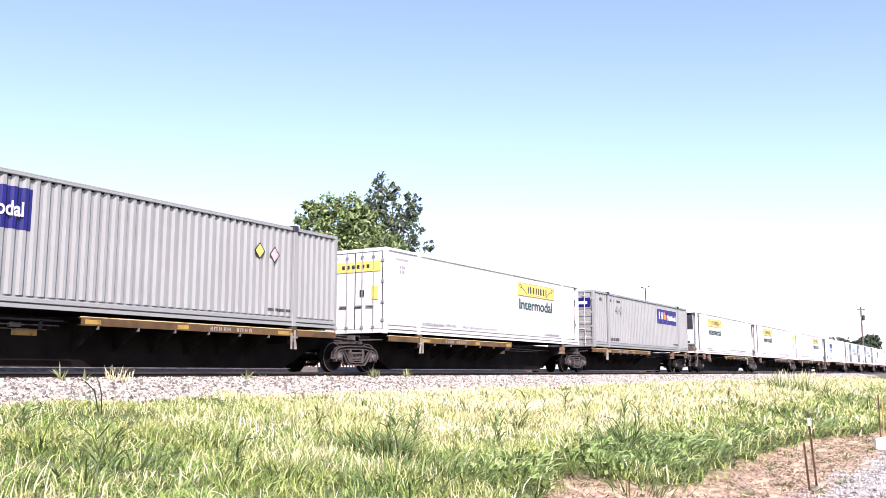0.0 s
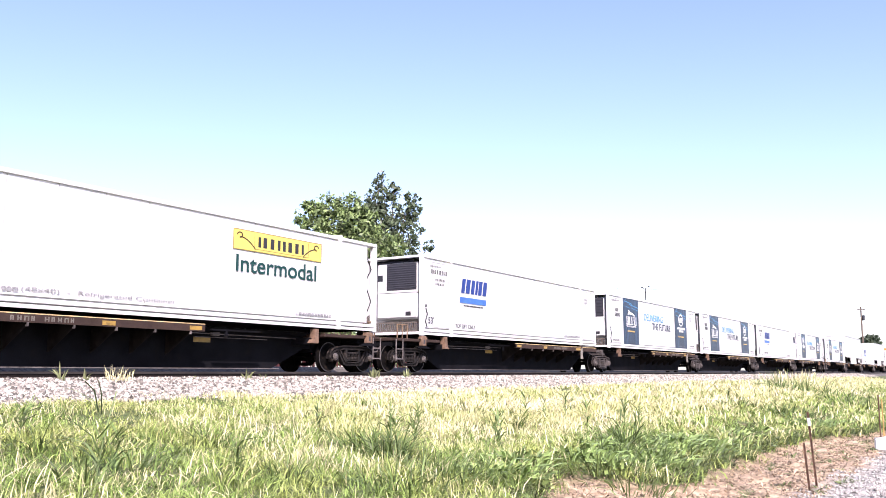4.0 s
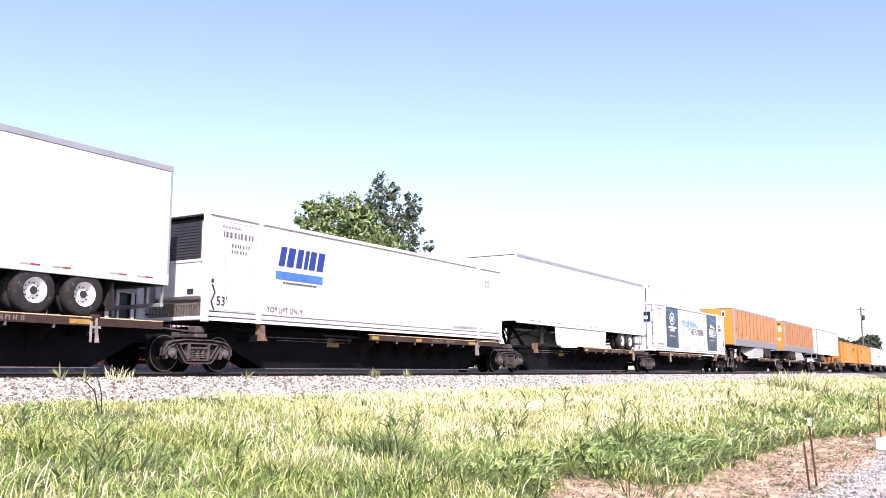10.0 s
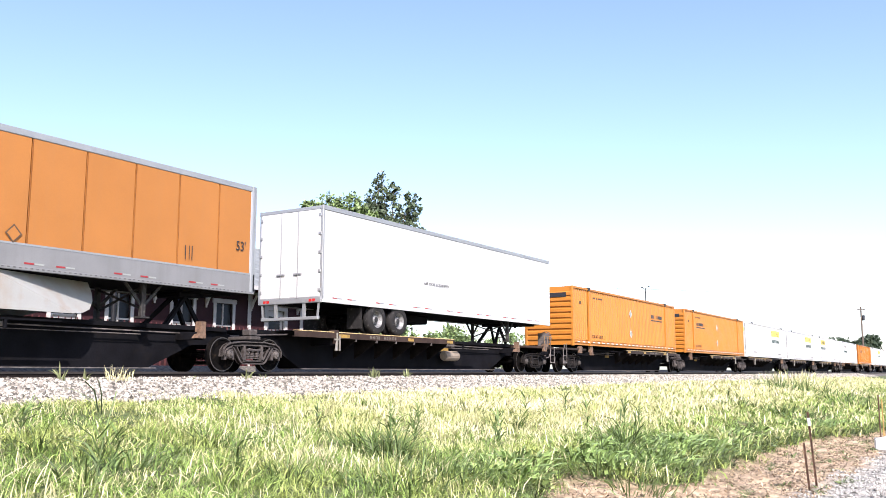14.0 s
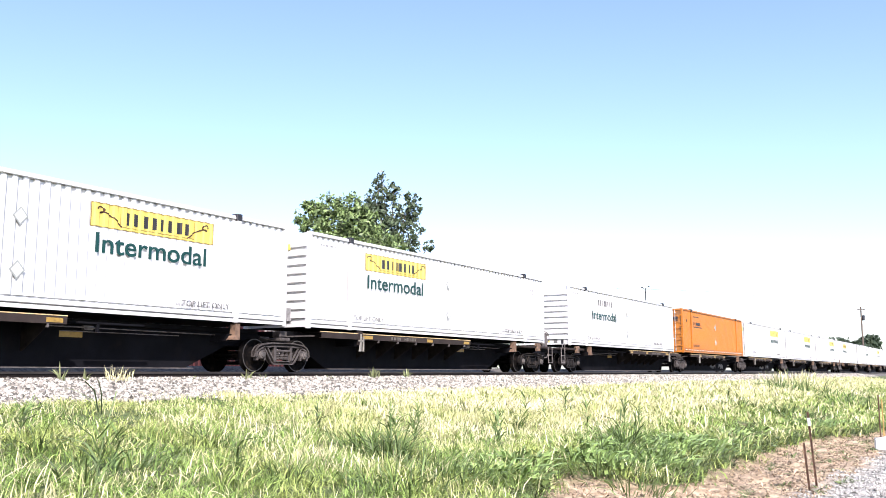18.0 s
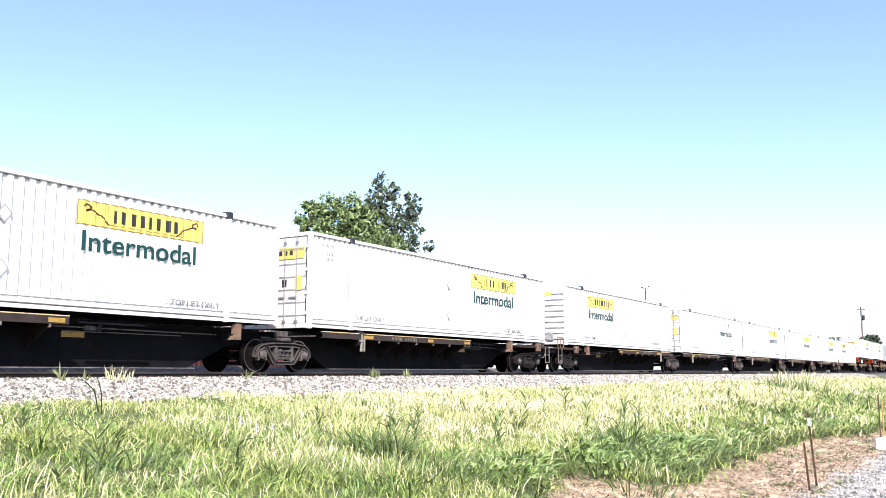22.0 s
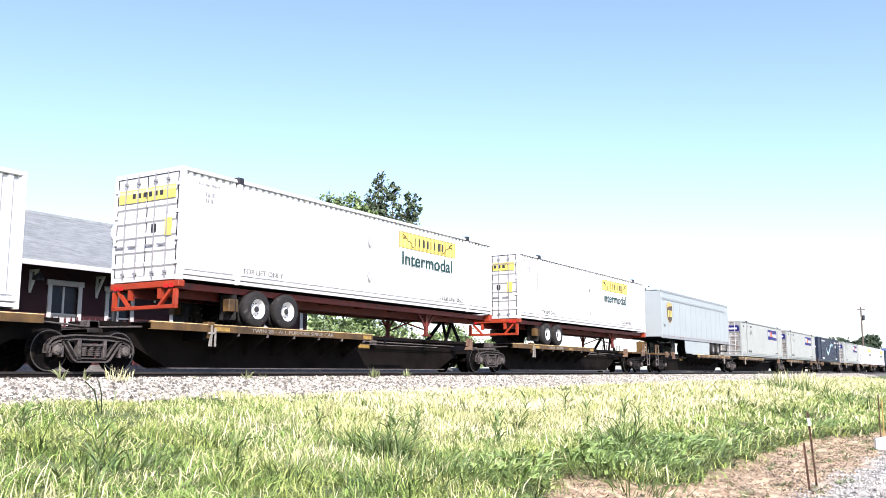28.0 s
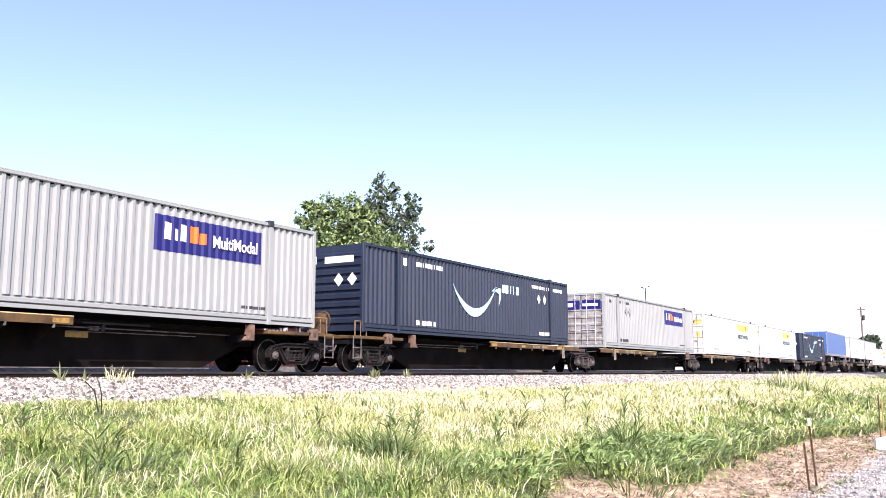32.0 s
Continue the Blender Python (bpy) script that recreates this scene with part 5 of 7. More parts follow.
def add_platform(car, x, p, lean, sill, load, full=True, worded=False):
    """One spine platform from bogie to bogie: x of its left bogie, p its length; lean 'L' or 'R' says at which end the tyre shelf lies."""
    at = pose(x, 0, 0) if lean == "L" else pose(x + p, 0, 0, 0, 0, 180)
    q = (round(p, 2), sill.name)
    dark = RUSTY_SHADED if sill is SILL_YELLOW else STEEL_SHADED
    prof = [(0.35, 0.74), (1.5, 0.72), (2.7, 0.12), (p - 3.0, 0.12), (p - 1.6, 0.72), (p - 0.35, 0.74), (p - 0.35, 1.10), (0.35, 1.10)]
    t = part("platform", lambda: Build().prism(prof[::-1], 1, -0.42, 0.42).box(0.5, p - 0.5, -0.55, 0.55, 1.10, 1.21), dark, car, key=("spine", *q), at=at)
    part("articulation", lambda: Build().box(-0.45, 0.5, -0.22, 0.22, 0.84, 1.04, 0.03).box(-0.2, 0.2, -1.16, 1.16, 0.88, 0.98, 0.02).box(-0.16, 0.14, -1.10, -0.78, 0.99, 1.17, 0.03)
         .box(-0.16, 0.14, 0.78, 1.10, 0.99, 1.17, 0.03).rod((0.1, -1.05, 1.02), (1.3, -1.12, 1.08), 0.022).rod((0.1, 1.05, 1.02), (1.3, 1.12, 1.08), 0.022), TRUCK_RUST, t, "grey cast articulation joint", key="articulation")
    part("articulation", lambda: Build().box(p - 0.5, p - 0.1, -0.3, 0.3, 0.80, 1.06, 0.03), STEEL_SHADED, t, key=("articulation2", q[0]))
    chan = lambda y, s: [(y, 1.03), (y - 0.10 * s, 1.03), (y - 0.10 * s, 1.045), (y - 0.02 * s, 1.045), (y - 0.02 * s, 1.185), (y - 0.10 * s, 1.185), (y - 0.10 * s, 1.205), (y, 1.205)]
    for s in (-1, 1):
        y = 1.33 * s
        pl = chan(y, s)
        for nm, a, c in (("short_sill", 1.40, 3.22), ("side_sill", 3.36, 10.25)):
            b = part(nm, lambda: Build().prism(pl, 0, a, c), sill, t, key=(nm, s, *q))
            if (s < 0) == (lean == "L"):
                part("sill_edge", lambda: Build().box(a, c, y - 0.06, y + 0.004, 1.205, 1.226) if s > 0 else Build().box(a, c, y - 0.004, y + 0.06, 1.205, 1.226), SILL_EDGE, t, key=("edge", nm, s))
        if (s < 0) == (lean == "L"):
            for ra, rb in ((3.42, 3.95), (9.75, 10.15)) if worded else ((3.42, 3.95), (7.2, 7.55), (9.75, 10.15)):
                part("reflector", lambda: Build().box(ra, rb, y - 0.004, y + 0.004, 1.06, 1.16), REFLECTOR, t, key=("reflector", s, ra))
        part("deck_plate", lambda: Build().box(1.42, 10.2, min(0.56 * s, 1.22 * s), max(0.56 * s, 1.22 * s), 1.19, 1.218), STEEL_SHADED, t, key=("deck", s))
        spots = (4.3, 5.4, 6.5, 7.6, 8.7, 9.8)
        rib = lambda b, gx: b.prism([(0.42 * s, 0.45), (0.42 * s, 1.12), (1.30 * s, 1.12), (1.30 * s, 1.0)], 0, gx - 0.02, gx + 0.02)
        if (s < 0) == (lean == "L"):
            for gx in spots if full else ():
                part("gusset", lambda: rib(Build(), 0.0).rod((-0.0, 0.50 * s, 0.49), (-0.0, 1.29 * s, 0.985), 0.014, 5), GUSSET, t, key=("gusset", s), at=pose(gx, 0, 0))
            tips = Build()
            for gx in spots:
                tips.box(gx - 0.018, gx + 0.018, 1.30 * s - 0.03, 1.30 * s + 0.03, 0.95, 1.03)
            tagged(part("gusset_tips", lambda: tips, PIPE, t, key=("tips", s)), kind="stuff")
            part("lock_lever", lambda: Build().box(3.27, 3.31, 1.36 * s - 0.02, 1.36 * s + 0.02, 0.88, 1.20).box(3.40, 3.44, 1.36 * s - 0.02, 1.36 * s + 0.02, 0.66, 1.12).box(3.18, 3.44, 1.36 * s - 0.02, 1.36 * s + 0.02, 0.97, 1.02)
                 .prism([(3.20, 0.66), (3.30, 0.66), (3.30, 0.95), (3.26, 0.95)], 1, 1.36 * s - 0.02, 1.36 * s + 0.02), SIGN_FADED, t, "pale worn locking lever", key=("lever", s))
        else:
            row = Build()
            for gx in spots:
                rib(row, gx)
            tagged(part("gusset_row", lambda: row, dark, t, key=("gusset_row", s, dark.name)), kind="stuff")
        b = part("box_pedestal", lambda: Build().box(3.24, 3.34, 1.28 * s - 0.07, 1.28 * s + 0.06, 0.86, 1.16, 0.012).box(3.18, 3.40, 1.24 * s - 0.11, 1.24 * s + 0.11, 1.16, BOX_BASE - 0.002, 0.012), sill, t, key=("pedestal1", s, q[1]))
        part("box_pedestal", lambda: Build().prism([(p - 2.26, 0.86), (p - 1.97, 0.86), (p - 1.97, BOX_BASE - 0.002), (p - 2.13, BOX_BASE - 0.002), (p - 2.15, 0.98)], 1, 1.22 * s - 0.1, 1.22 * s + 0.1), PAD, t, "rusty tan box pedestal", key=("pedestal2", s, q[0]))
        part("support_arm", lambda: Build().box(p - 2.16, p - 1.94, min(0.4 * s, 1.2 * s), max(0.4 * s, 1.2 * s), 0.82, 1.02, 0.012), STEEL_SHADED, t, key=("arm", s, q[0]))
        part("support_arm", lambda: Build().box(3.18, 3.40, min(0.4 * s, 1.2 * s), max(0.4 * s, 1.2 * s), 0.82, 1.1, 0.012), STEEL_SHADED, t, key=("arm2", s))
        if (s < 0) == (lean == "L"):
            if worded:
                put("lettering", letters("TWIN 28 - ALL PURPOSE SPINE CAR", 3.5, 0.10, SIGN_FADED), t, pose(4.75, -1.333, 1.068) if s < 0 else pose(8.25, 1.333, 1.068, 0, 0, 180), "pale stencilled words")
            else:
                tagged(part("lettering", lambda: mark_row(s), SIGN_FADED if sill is SILL_YELLOW else SIGN_DULL, t, key=("marks", s, sill is SILL_YELLOW)), kind="stuff")
        if (s < 0) == (lean == "L"):
            part("step", lambda: Build().box(10.6, 12.4, 1.18 * s - 0.03, 1.18 * s + 0.03, 1.08, 1.12).box(11.1, 11.16, 1.18 * s - 0.03, 1.18 * s + 0.03, 0.9, 1.1), STEEL_SHADED, t, key=("pipe", s))
    part("lower_flange", lambda: Build().box(2.6, p - 2.9, -0.62, 0.62, 0.10, 0.125), PIPE, t, key=("flange", q[0]))
    near = -1 if lean == "L" else 1
    part("brake_pipe", lambda: Build().rod((10.3, 0.62 * near, 1.03), (p - 2.2, 0.62 * near, 1.0), 0.016).rod((10.6, 0.60 * near, 0.93), (p - 3.4, 0.60 * near, 0.93), 0.012).box(11.2, 11.45, 0.56 * near - 0.05, 0.56 * near + 0.05, 0.97, 1.07), PIPE, t, key=("pipe_run", near, q[0]))
    part("sticker", lambda: Build().box(10.7, 11.3, 0.424 * near - 0.004, 0.424 * near + 0.004, 0.80, 0.94), REFLECTOR, t, key=("sticker", near))
    if load == "marked":
        for gx, n, w in ((9.3, 6, 1.55), (11.75, 5, 1.25)):
            tagged(part("sprayed_mark", sprayed(gx, 0.426 * near, 0.31, w, 0.34, n), SPRAY, t, "pale sprayed looping scrawl"), kind="stuff")
    if load == "reservoir":
        part("air_reservoir", lambda: Build().turned([(10.4, 0.001), (10.42, 0.16), (10.5, 0.19), (11.3, 0.19), (11.38, 0.16), (11.4, 0.001)], 0, (0, 0.75 * near, 0.62), 16), RESERVOIR, t, "tan air reservoir cylinder", key=("reservoir", near), smooth=False)
    if load in ("trailer", "reservoir"):
        part("hitch", lambda: Build().beam((p - 2.6, -0.45, 1.12), (p - 1.75, -0.25, 1.98), 0.1, 0.1).beam((p - 2.6, 0.45, 1.12), (p - 1.75, 0.25, 1.98), 0.1, 0.1)
             .box(p - 2.1, p - 1.4, -0.45, 0.45, 1.96, 2.07, 0.02).beam((p - 1.2, -0.3, 1.12), (p - 1.7, -0.2, 1.98), 0.09, 0.09).beam((p - 1.2, 0.3, 1.12), (p - 1.7, 0.2, 1.98), 0.09, 0.09), STEEL_SHADED, t, key=("hitch", q[0]))
    return t


def sprayed(x0, y, z0, w, h, n):
    """A scrawl of n looped strokes in spray paint."""
    b, step = Build(), w / n
    for i in range(n):
        cx, cz, rx, rz = x0 + step * (i + 0.45), z0 + h * (0.35 + 0.3 * (i % 2)), step * 0.36, h * (0.34 if i % 3 else 0.24)
        a0, turn = i * 1.7, 4.2 + (i % 3) * 0.9
        pts = [(cx + rx * math.cos(a0 + turn * k / 9), y, cz + rz * math.sin(a0 + turn * k / 9)) for k in range(10)]
        pts.append((cx + rx * (0.9 if i % 2 else -0.6), y, z0 + (0.0 if i % 2 else h)))
        for p, q in zip(pts, pts[1:]):
            b.beam(p, q, 0.008, 0.030)
    return b


def mark_row(s):
    b = Build()
    for i in range(10):
        if i != 4:
            x, w = 5.0 + i * 0.155, 0.08 + 0.03 * (i * 7 % 3) / 2
            b.box(x, x + 0.03, 1.332 * s - 0.003, 1.332 * s + 0.003, 1.065, 1.165).box(x + w - 0.03, x + w, 1.332 * s - 0.003, 1.332 * s + 0.003, 1.065, 1.165)
            b.box(x + 0.03, x + w - 0.03, 1.332 * s - 0.003, 1.332 * s + 0.003, 1.10 if i % 2 else 1.14, 1.125 if i % 2 else 1.165)
    return b


def add_end(car, x, d, sill, brake, reach, pad_x):
    """The end of a car beyond its last bogie: deck, coupler, steps and perhaps a hand brake; d says which way it points."""
    at = pose(x + reach, 0, 0) if d > 0 else pose(x - reach, 0, 0, 0, 0, 180)
    t = part("end_deck", lambda: Build().box(-1.65, 1.15, -1.30, 1.30, 1.06, 1.16, 0.015), sill, car, key=("enddeck", sill.name), at=at)
    part("draft_sill", lambda: Build().box(-1.3, 1.2, -0.45, 0.45, 0.62, 1.055).box(0.2, 1.1, -1.1, 1.1, 0.90, 1.05), STEEL_SHADED, t, key="draft_sill")
    for s in (-1, 1):
        pad = part("corner_pad", lambda: Build().box(-0.15, 0.15, -0.06, 0.06, 0.93, 1.27, 0.01).box(-0.22, 0.22, -0.05, 0.05, 1.16, 1.22), PAD, t, "rusty tan corner pedestal", key="corner_pad", at=pose((pad_x - reach * d) * d, 1.31 * s, 0))
        part("pad_slot", lambda: Build().box(-0.035, 0.035, -0.064, 0.064, 1.00, 1.14), GRILLE, pad, key="pad_slot")
        part("pad_foot", lambda: Build().prism([(-0.46, 0.84), (0.20, 0.84), (0.20, 0.92), (-0.16, 0.92)], 1, -0.07, 0.05), STEEL_SHADED, pad, key="pad_foot")
    part("coupler", lambda: Build().box(1.1, 1.55, -0.12, 0.12, 0.72, 0.92, 0.03).box(1.5, 1.75, -0.18, 0.16, 0.68, 0.96, 0.05), TRUCK_STEEL, t, key="coupler")
    part("air_hose", lambda: Build().rod((1.25, 0.35, 0.75), (1.5, 0.33, 0.45), 0.025).rod((1.5, 0.33, 0.45), (1.74, 0.3, 0.5), 0.025), RUBBER, t, key="hose")
    part("air_pipe", lambda: Build().rod((1.12, -0.62, 0.86), (1.22, -0.62, 0.72), 0.022).rod((1.22, -0.62, 0.72), (1.40, -0.60, 0.68), 0.022).rod((1.40, -0.60, 0.68), (1.78, -0.58, 0.80), 0.02)
         .rod((1.12, 0.62, 0.86), (1.24, 0.62, 0.70), 0.022).rod((1.24, 0.62, 0.70), (1.46, 0.60, 0.68), 0.022), PIPE, t, "pale bent brake pipe", key="air_pipe")
    for s in (-1, 1):
        part("ladder", lambda: Build().rod((0.75, 1.32 * s, 0.42), (0.75, 1.32 * s, 1.12), 0.02).rod((1.15, 1.32 * s, 0.42), (1.15, 1.32 * s, 1.12), 0.02)
             .rod((0.75, 1.32 * s, 0.45), (1.15, 1.32 * s, 0.45), 0.02).rod((0.75, 1.32 * s, 0.78), (1.15, 1.32 * s, 0.78), 0.02), PIPE, t, key=("ladder", s))
        if sill is SILL_DUN:
            part("deck_post", lambda: Build().rod((0.78, 1.22 * s, 1.16), (0.78, 1.22 * s, 1.32), 0.03).rod((0.52, 1.22 * s, 1.16), (0.52, 1.22 * s, 1.36), 0.016), PIPE, t, key=("deck_post", s))
            continue
        part("handrail", lambda: Build().rod((0.35, 1.22 * s, 1.16), (0.35, 1.22 * s, 1.62), 0.022).rod((0.35, 1.22 * s, 1.62), (0.95, 1.22 * s, 1.62), 0.022).rod((0.95, 1.22 * s, 1.62), (0.95, 1.22 * s, 1.16), 0.022)
             .rod((0.65, 1.22 * s, 1.62), (0.65, 1.22 * s, 1.16), 0.016), RAIL_TAN, t, "tan tubular handrail", key=("handrail", s))
    if brake:
        part("hand_brake", lambda: brake_wheel(), SILL_YELLOW if sill is SILL_YELLOW else BRAKE_PAINT, t, key=("brake", sill is SILL_YELLOW))
    return t


def brake_wheel():
    b = Build().box(1.00, 1.10, -0.95, -0.85, 1.16, 1.60).prism([(0.66, 1.17), (1.02, 1.17), (1.08, 1.40), (1.08, 1.78), (0.70, 1.78), (0.70, 1.4)], 1, -1.10, -0.72)
    pts = [(1.16, -0.9 + 0.28 * math.cos(a), 1.58 + 0.28 * math.sin(a)) for a in np.linspace(0, 2 * math.pi, 15)]
    for p, q in zip(pts, pts[1:]):
        b.rod(p, q, 0.02, 5)
    for i in range(0, 14, 3):
        b.rod((1.12, -0.9, 1.58), pts[i], 0.015, 5)
    return b


# bogie places along the train, the lean of each platform, the paint of the sills
CARS = [
    ((4.6, 22.1, 39.7, 56.5), "RLL", SILL_YELLOW, "CCC"),
    ((60.9, 77.3, 95.2, 111.9), "RRL", SILL_BROWN, "CCC"),
    ((115.1, 133.0, 150.5, 168.1, 185.6, 202.2), "RRRRL", SILL_BROWN, "CCCCC"),
    ((205.6, 223.2, 240.8, 258.0, 275.6, 292.0), "RRRRL", SILL_BROWN, "CTCTC"),
    ((295.6, 313.6, 332.0, 349.6), "RLL", SILL_BROWN, "TTR"),
    ((353.6, 370.9, 387.9, 405.3, 422.7, 438.8), "RRLLL", SILL_DUN, "CCCCC"),
    ((442.95, 460.8, 477.4, 494.6, 512.0, 527.7), "RLLLL", SILL_DUN, "CGGCC"),
    ((531.9, 548.4, 565.7, 583.2, 600.5, 616.6), "RLLLL", SILL_BROWN, "CCCCC"),
    ((619.8, 637.8, 656.5, 673.6), "RLL", SILL_YELLOW, "CTT"),
    ((678.0, 695.4, 714.6, 732.4), "RLL", SILL_YELLOW, "TCC"),
    ((736.2, 754.0, 773.0, 790.0), "RLL", SILL_YELLOW, "CCC"),
    ((793.6, 810.6, 828.0, 846.0), "RLL", SILL_DUN, "CCT"),
    ((849.6, 867.0, 884.6, 902.0), "RLL", SILL_DUN, "TTC"),
]
PAINT_WORD = {"worn_yellow_paint": "worn yellow", "rusty_brown_steel": "rusty brown", "dull_brown_steel": "dull brown"}
for j, (bogies, leans, sill, kinds) in enumerate(CARS):
    n = len(leans)
    car = thing("spine_car", "articulated %s-platform railway spine car with %s side sills" % ({3: "three", 5: "five"}[n], PAINT_WORD[sill.name]), "railway wagon", "wagons of the train")
    x0 = bogies[0]
    for i in range(n):
        add_platform(car, bogies[i] - x0, bogies[i + 1] - bogies[i], leans[i], sill, {"T": "trailer", "R": "reservoir", "C": "box", "G": "marked"}[kinds[i]], x0 < 735, i == 1 and x0 in (619.8, 678.0))
    for x in bogies:
        add_truck(car, x - x0, TRUCK_STEEL if x in (bogies[0], bogies[-1]) else TRUCK_RUST, x0 < 790)
    reach = lambda gap: round(min(0.45, max(0.0, (gap - 3.3) / 2)), 3)
    if j:
        add_end(car, 0.0, -1, sill, False, reach(x0 - CARS[j - 1][0][-1]), 0.3 if x0 == 442.95 else 0.5)
    add_end(car, bogies[-1] - x0, 1, sill, True, reach(CARS[j + 1][0][0] - bogies[-1]) if j + 1 < len(CARS) else 0.0, 0.1 if bogies[-1] == 438.8 else 0.5)
    MOVERS.append((car, x0, 0.0, False))

# ---- the loads in train order: kind, place of the near end, front end first or not ----
PROTO = {}
MAKERS = {
    "grey": lambda: make_parcel(GREY, "grey ribbed parcel container with dark blue sign panel"),
    "pale": lambda: make_parcel(PALE_GREY, "pale grey ribbed parcel container with dark blue sign panel"),
    "smooth": make_smooth_box,
    "ribbed": make_ribbed_box,
    "faded": lambda: make_ribbed_box(True),
    "wrap": make_reefer_wrap,
    "wrap_seamed": lambda: make_reefer_wrap(True),
    "plain": make_reefer_plain,
    "amber": lambda: make_orange_box(AMBER, "amber ribbed container with dark lettering near its rear end", 11.6),
    "amber_b": lambda: make_orange_box(AMBER, "amber ribbed container with dark lettering near its front end"),
    "orange": lambda: make_orange_box(TANGERINE, "orange ribbed container with white placards"),
    "navy": make_navy_box,
    "skirted": lambda: make_white_trailer(True),
    "bare": lambda: make_white_trailer(False),
    "otrailer": lambda: make_orange_trailer("orange road trailer with seamed sides and pale skirts", 7.8, shift=0.25),
    "ftrailer": lambda: make_orange_trailer("faded orange road trailer with rear doors and pale skirts", 8.6, FADED_ORANGE),
    "ptrailer": make_parcel_trailer,
    "btrailer": make_blue_trailer,
    "chassis": make_chassis,
}
LOADS = [
    ("grey", 4.63, 1), ("smooth", 23.36, 0), ("grey", 41.5, 0), ("smooth", 60.0, 1), ("smooth", 77.9, 1), ("smooth", 96.7, 0),
    ("plain", 115.55, 1), ("wrap", 133.5, 1), ("wrap", 151.0, 1), ("plain", 168.5, 1), ("wrap", 186.8, 0),
    ("wrap", 205.3, 1), ("skirted", 223.4, 1), ("plain", 240.7, 1), ("skirted", 258.2, 1), ("wrap_seamed", 276.3, 0),
    ("otrailer", 295.6, 1), ("ftrailer", 315.6, 0), ("bare", 334.6, 0),
    ("amber", 353.4, 1), ("amber_b", 371.7, 1), ("ribbed", 389.0, 0), ("ribbed", 406.4, 0), ("ribbed", 423.5, 1),
    ("faded", 442.5, 1), ("orange", 460.75, 0), ("ribbed", 478.1, 0), ("ribbed", 495.3, 0), ("ribbed", 512.8, 0),
    ("ribbed", 531.3, 1), ("faded", 549.7, 0), ("ribbed", 566.8, 0), ("ribbed", 584.2, 0), ("ribbed", 601.4, 0),
    ("ribbed", 619.7, 1), ("chassis", 640.0, 0), ("chassis", 658.6, 0), ("ptrailer", 677.8, 1), ("pale", 698.05, 0), ("pale", 716.8, 0),
    ("navy", 735.3, 1), ("pale", 756.1, 0), ("ribbed", 775.0, 0), ("ribbed", 792.8, 0),
    ("navy", 811.3, 1), ("btrailer", 829.8, 0), ("bare", 850.5, 0), ("bare", 868.0, 0), ("ribbed", 885.6, 0),
]
ON_DECK = {"skirted", "bare", "otrailer", "ftrailer", "ptrailer", "btrailer", "chassis"}
CHASSIS_TOP = 1.06


def load_up(kind, s, flip, z):
    if kind not in PROTO:
        PROTO[kind] = MAKERS[kind]()
        ob = PROTO[kind]
    else:
        ob = copy_thing(PROTO[kind], Matrix())
    MOVERS.append((ob, s + (L if flip else 0), z, flip))
    return ob


for kind, s, flip in LOADS:
    load_up(kind, s, flip, DECK if kind in ON_DECK else BOX_BASE)
    if kind == "chassis":
        load_up("ribbed", s, flip, DECK + CHASSIS_TOP)


# ---- ground and track ----
def wave(x, y, f, seed=0.0):
    return noise.noise((x * f, y * f, seed))


DIRT_X, DIRT_Y = [6, 9, 10.3, 11.6, 12.6, 13.2, 15, 17.4, 22.7, 25.4, 27.3, 35, 60], [-15.5, -14.0, -13.1, -12.6, -12.5, -13.9, -14.0, -13.75, -13.9, -14.4, -15.0, -15.8, -17.5]
STONE_X, STONE_Y = [8, 12.6, 15.6, 18.7, 22.1, 30, 60], [-14.9, -15.6, -15.85, -15.9, -15.95, -16.3, -18.0]


def dirt_at(x, y):
    """How bare the soil is, 0 to 1: the worn strip beside the gravel drive and a spur up the bank."""
    d = np.interp(x, DIRT_X, DIRT_Y) + 0.35 * wave(x, y, 0.9, 5) + 0.2 * wave(x, y, 2.6, 8) - y
    spur = 0.22 - abs((y + 13.9) - 0.27 * (x - 19.5)) + 0.4 * wave(x, y, 1.1, 2) if 19 < x < 26 else -1
    return max(0.0, min(1.0, 0.5 + max(d, spur) * 2.2))


def stone_at(x, y):
    d = np.interp(x, STONE_X, STONE_Y) + 0.3 * wave(x, y, 1.3, 11) - y
    return max(0.0, min(1.0, 0.5 + d * 2.0))


LAND_Y = [-60, -14, -9.5, -6.0, -4.25, -3.9, -2.4, 2.4, 2.9, 3.6, 6, 40]
LAND_Z = [-1.7, -1.62, -1.15, -0.62, -0.45, -0.50, -0.35, -0.35, -0.25, 0.20, 0.22, 0.24]


def land(x, y):
    z = float(np.interp(y, LAND_Y, LAND_Z))
    if -30 < y < -4.2 and -5 < x < 140:
        z += 0.06 * wave(x, y, 0.6) + 0.025 * wave(x, y, 2.1, 3)
        d = dirt_at(x, y)
        z -= 0.17 * d - 0.08 * d * wave(x, y, 3.0, 9) - 0.07 * d * wave(x, y, 1.4, 13)
    return z


def ticks(rows):
    out = []
    for a, c, st in rows:
        out += list(np.arange(a, c, st))
    return np.array(out + [rows[-1][1]])


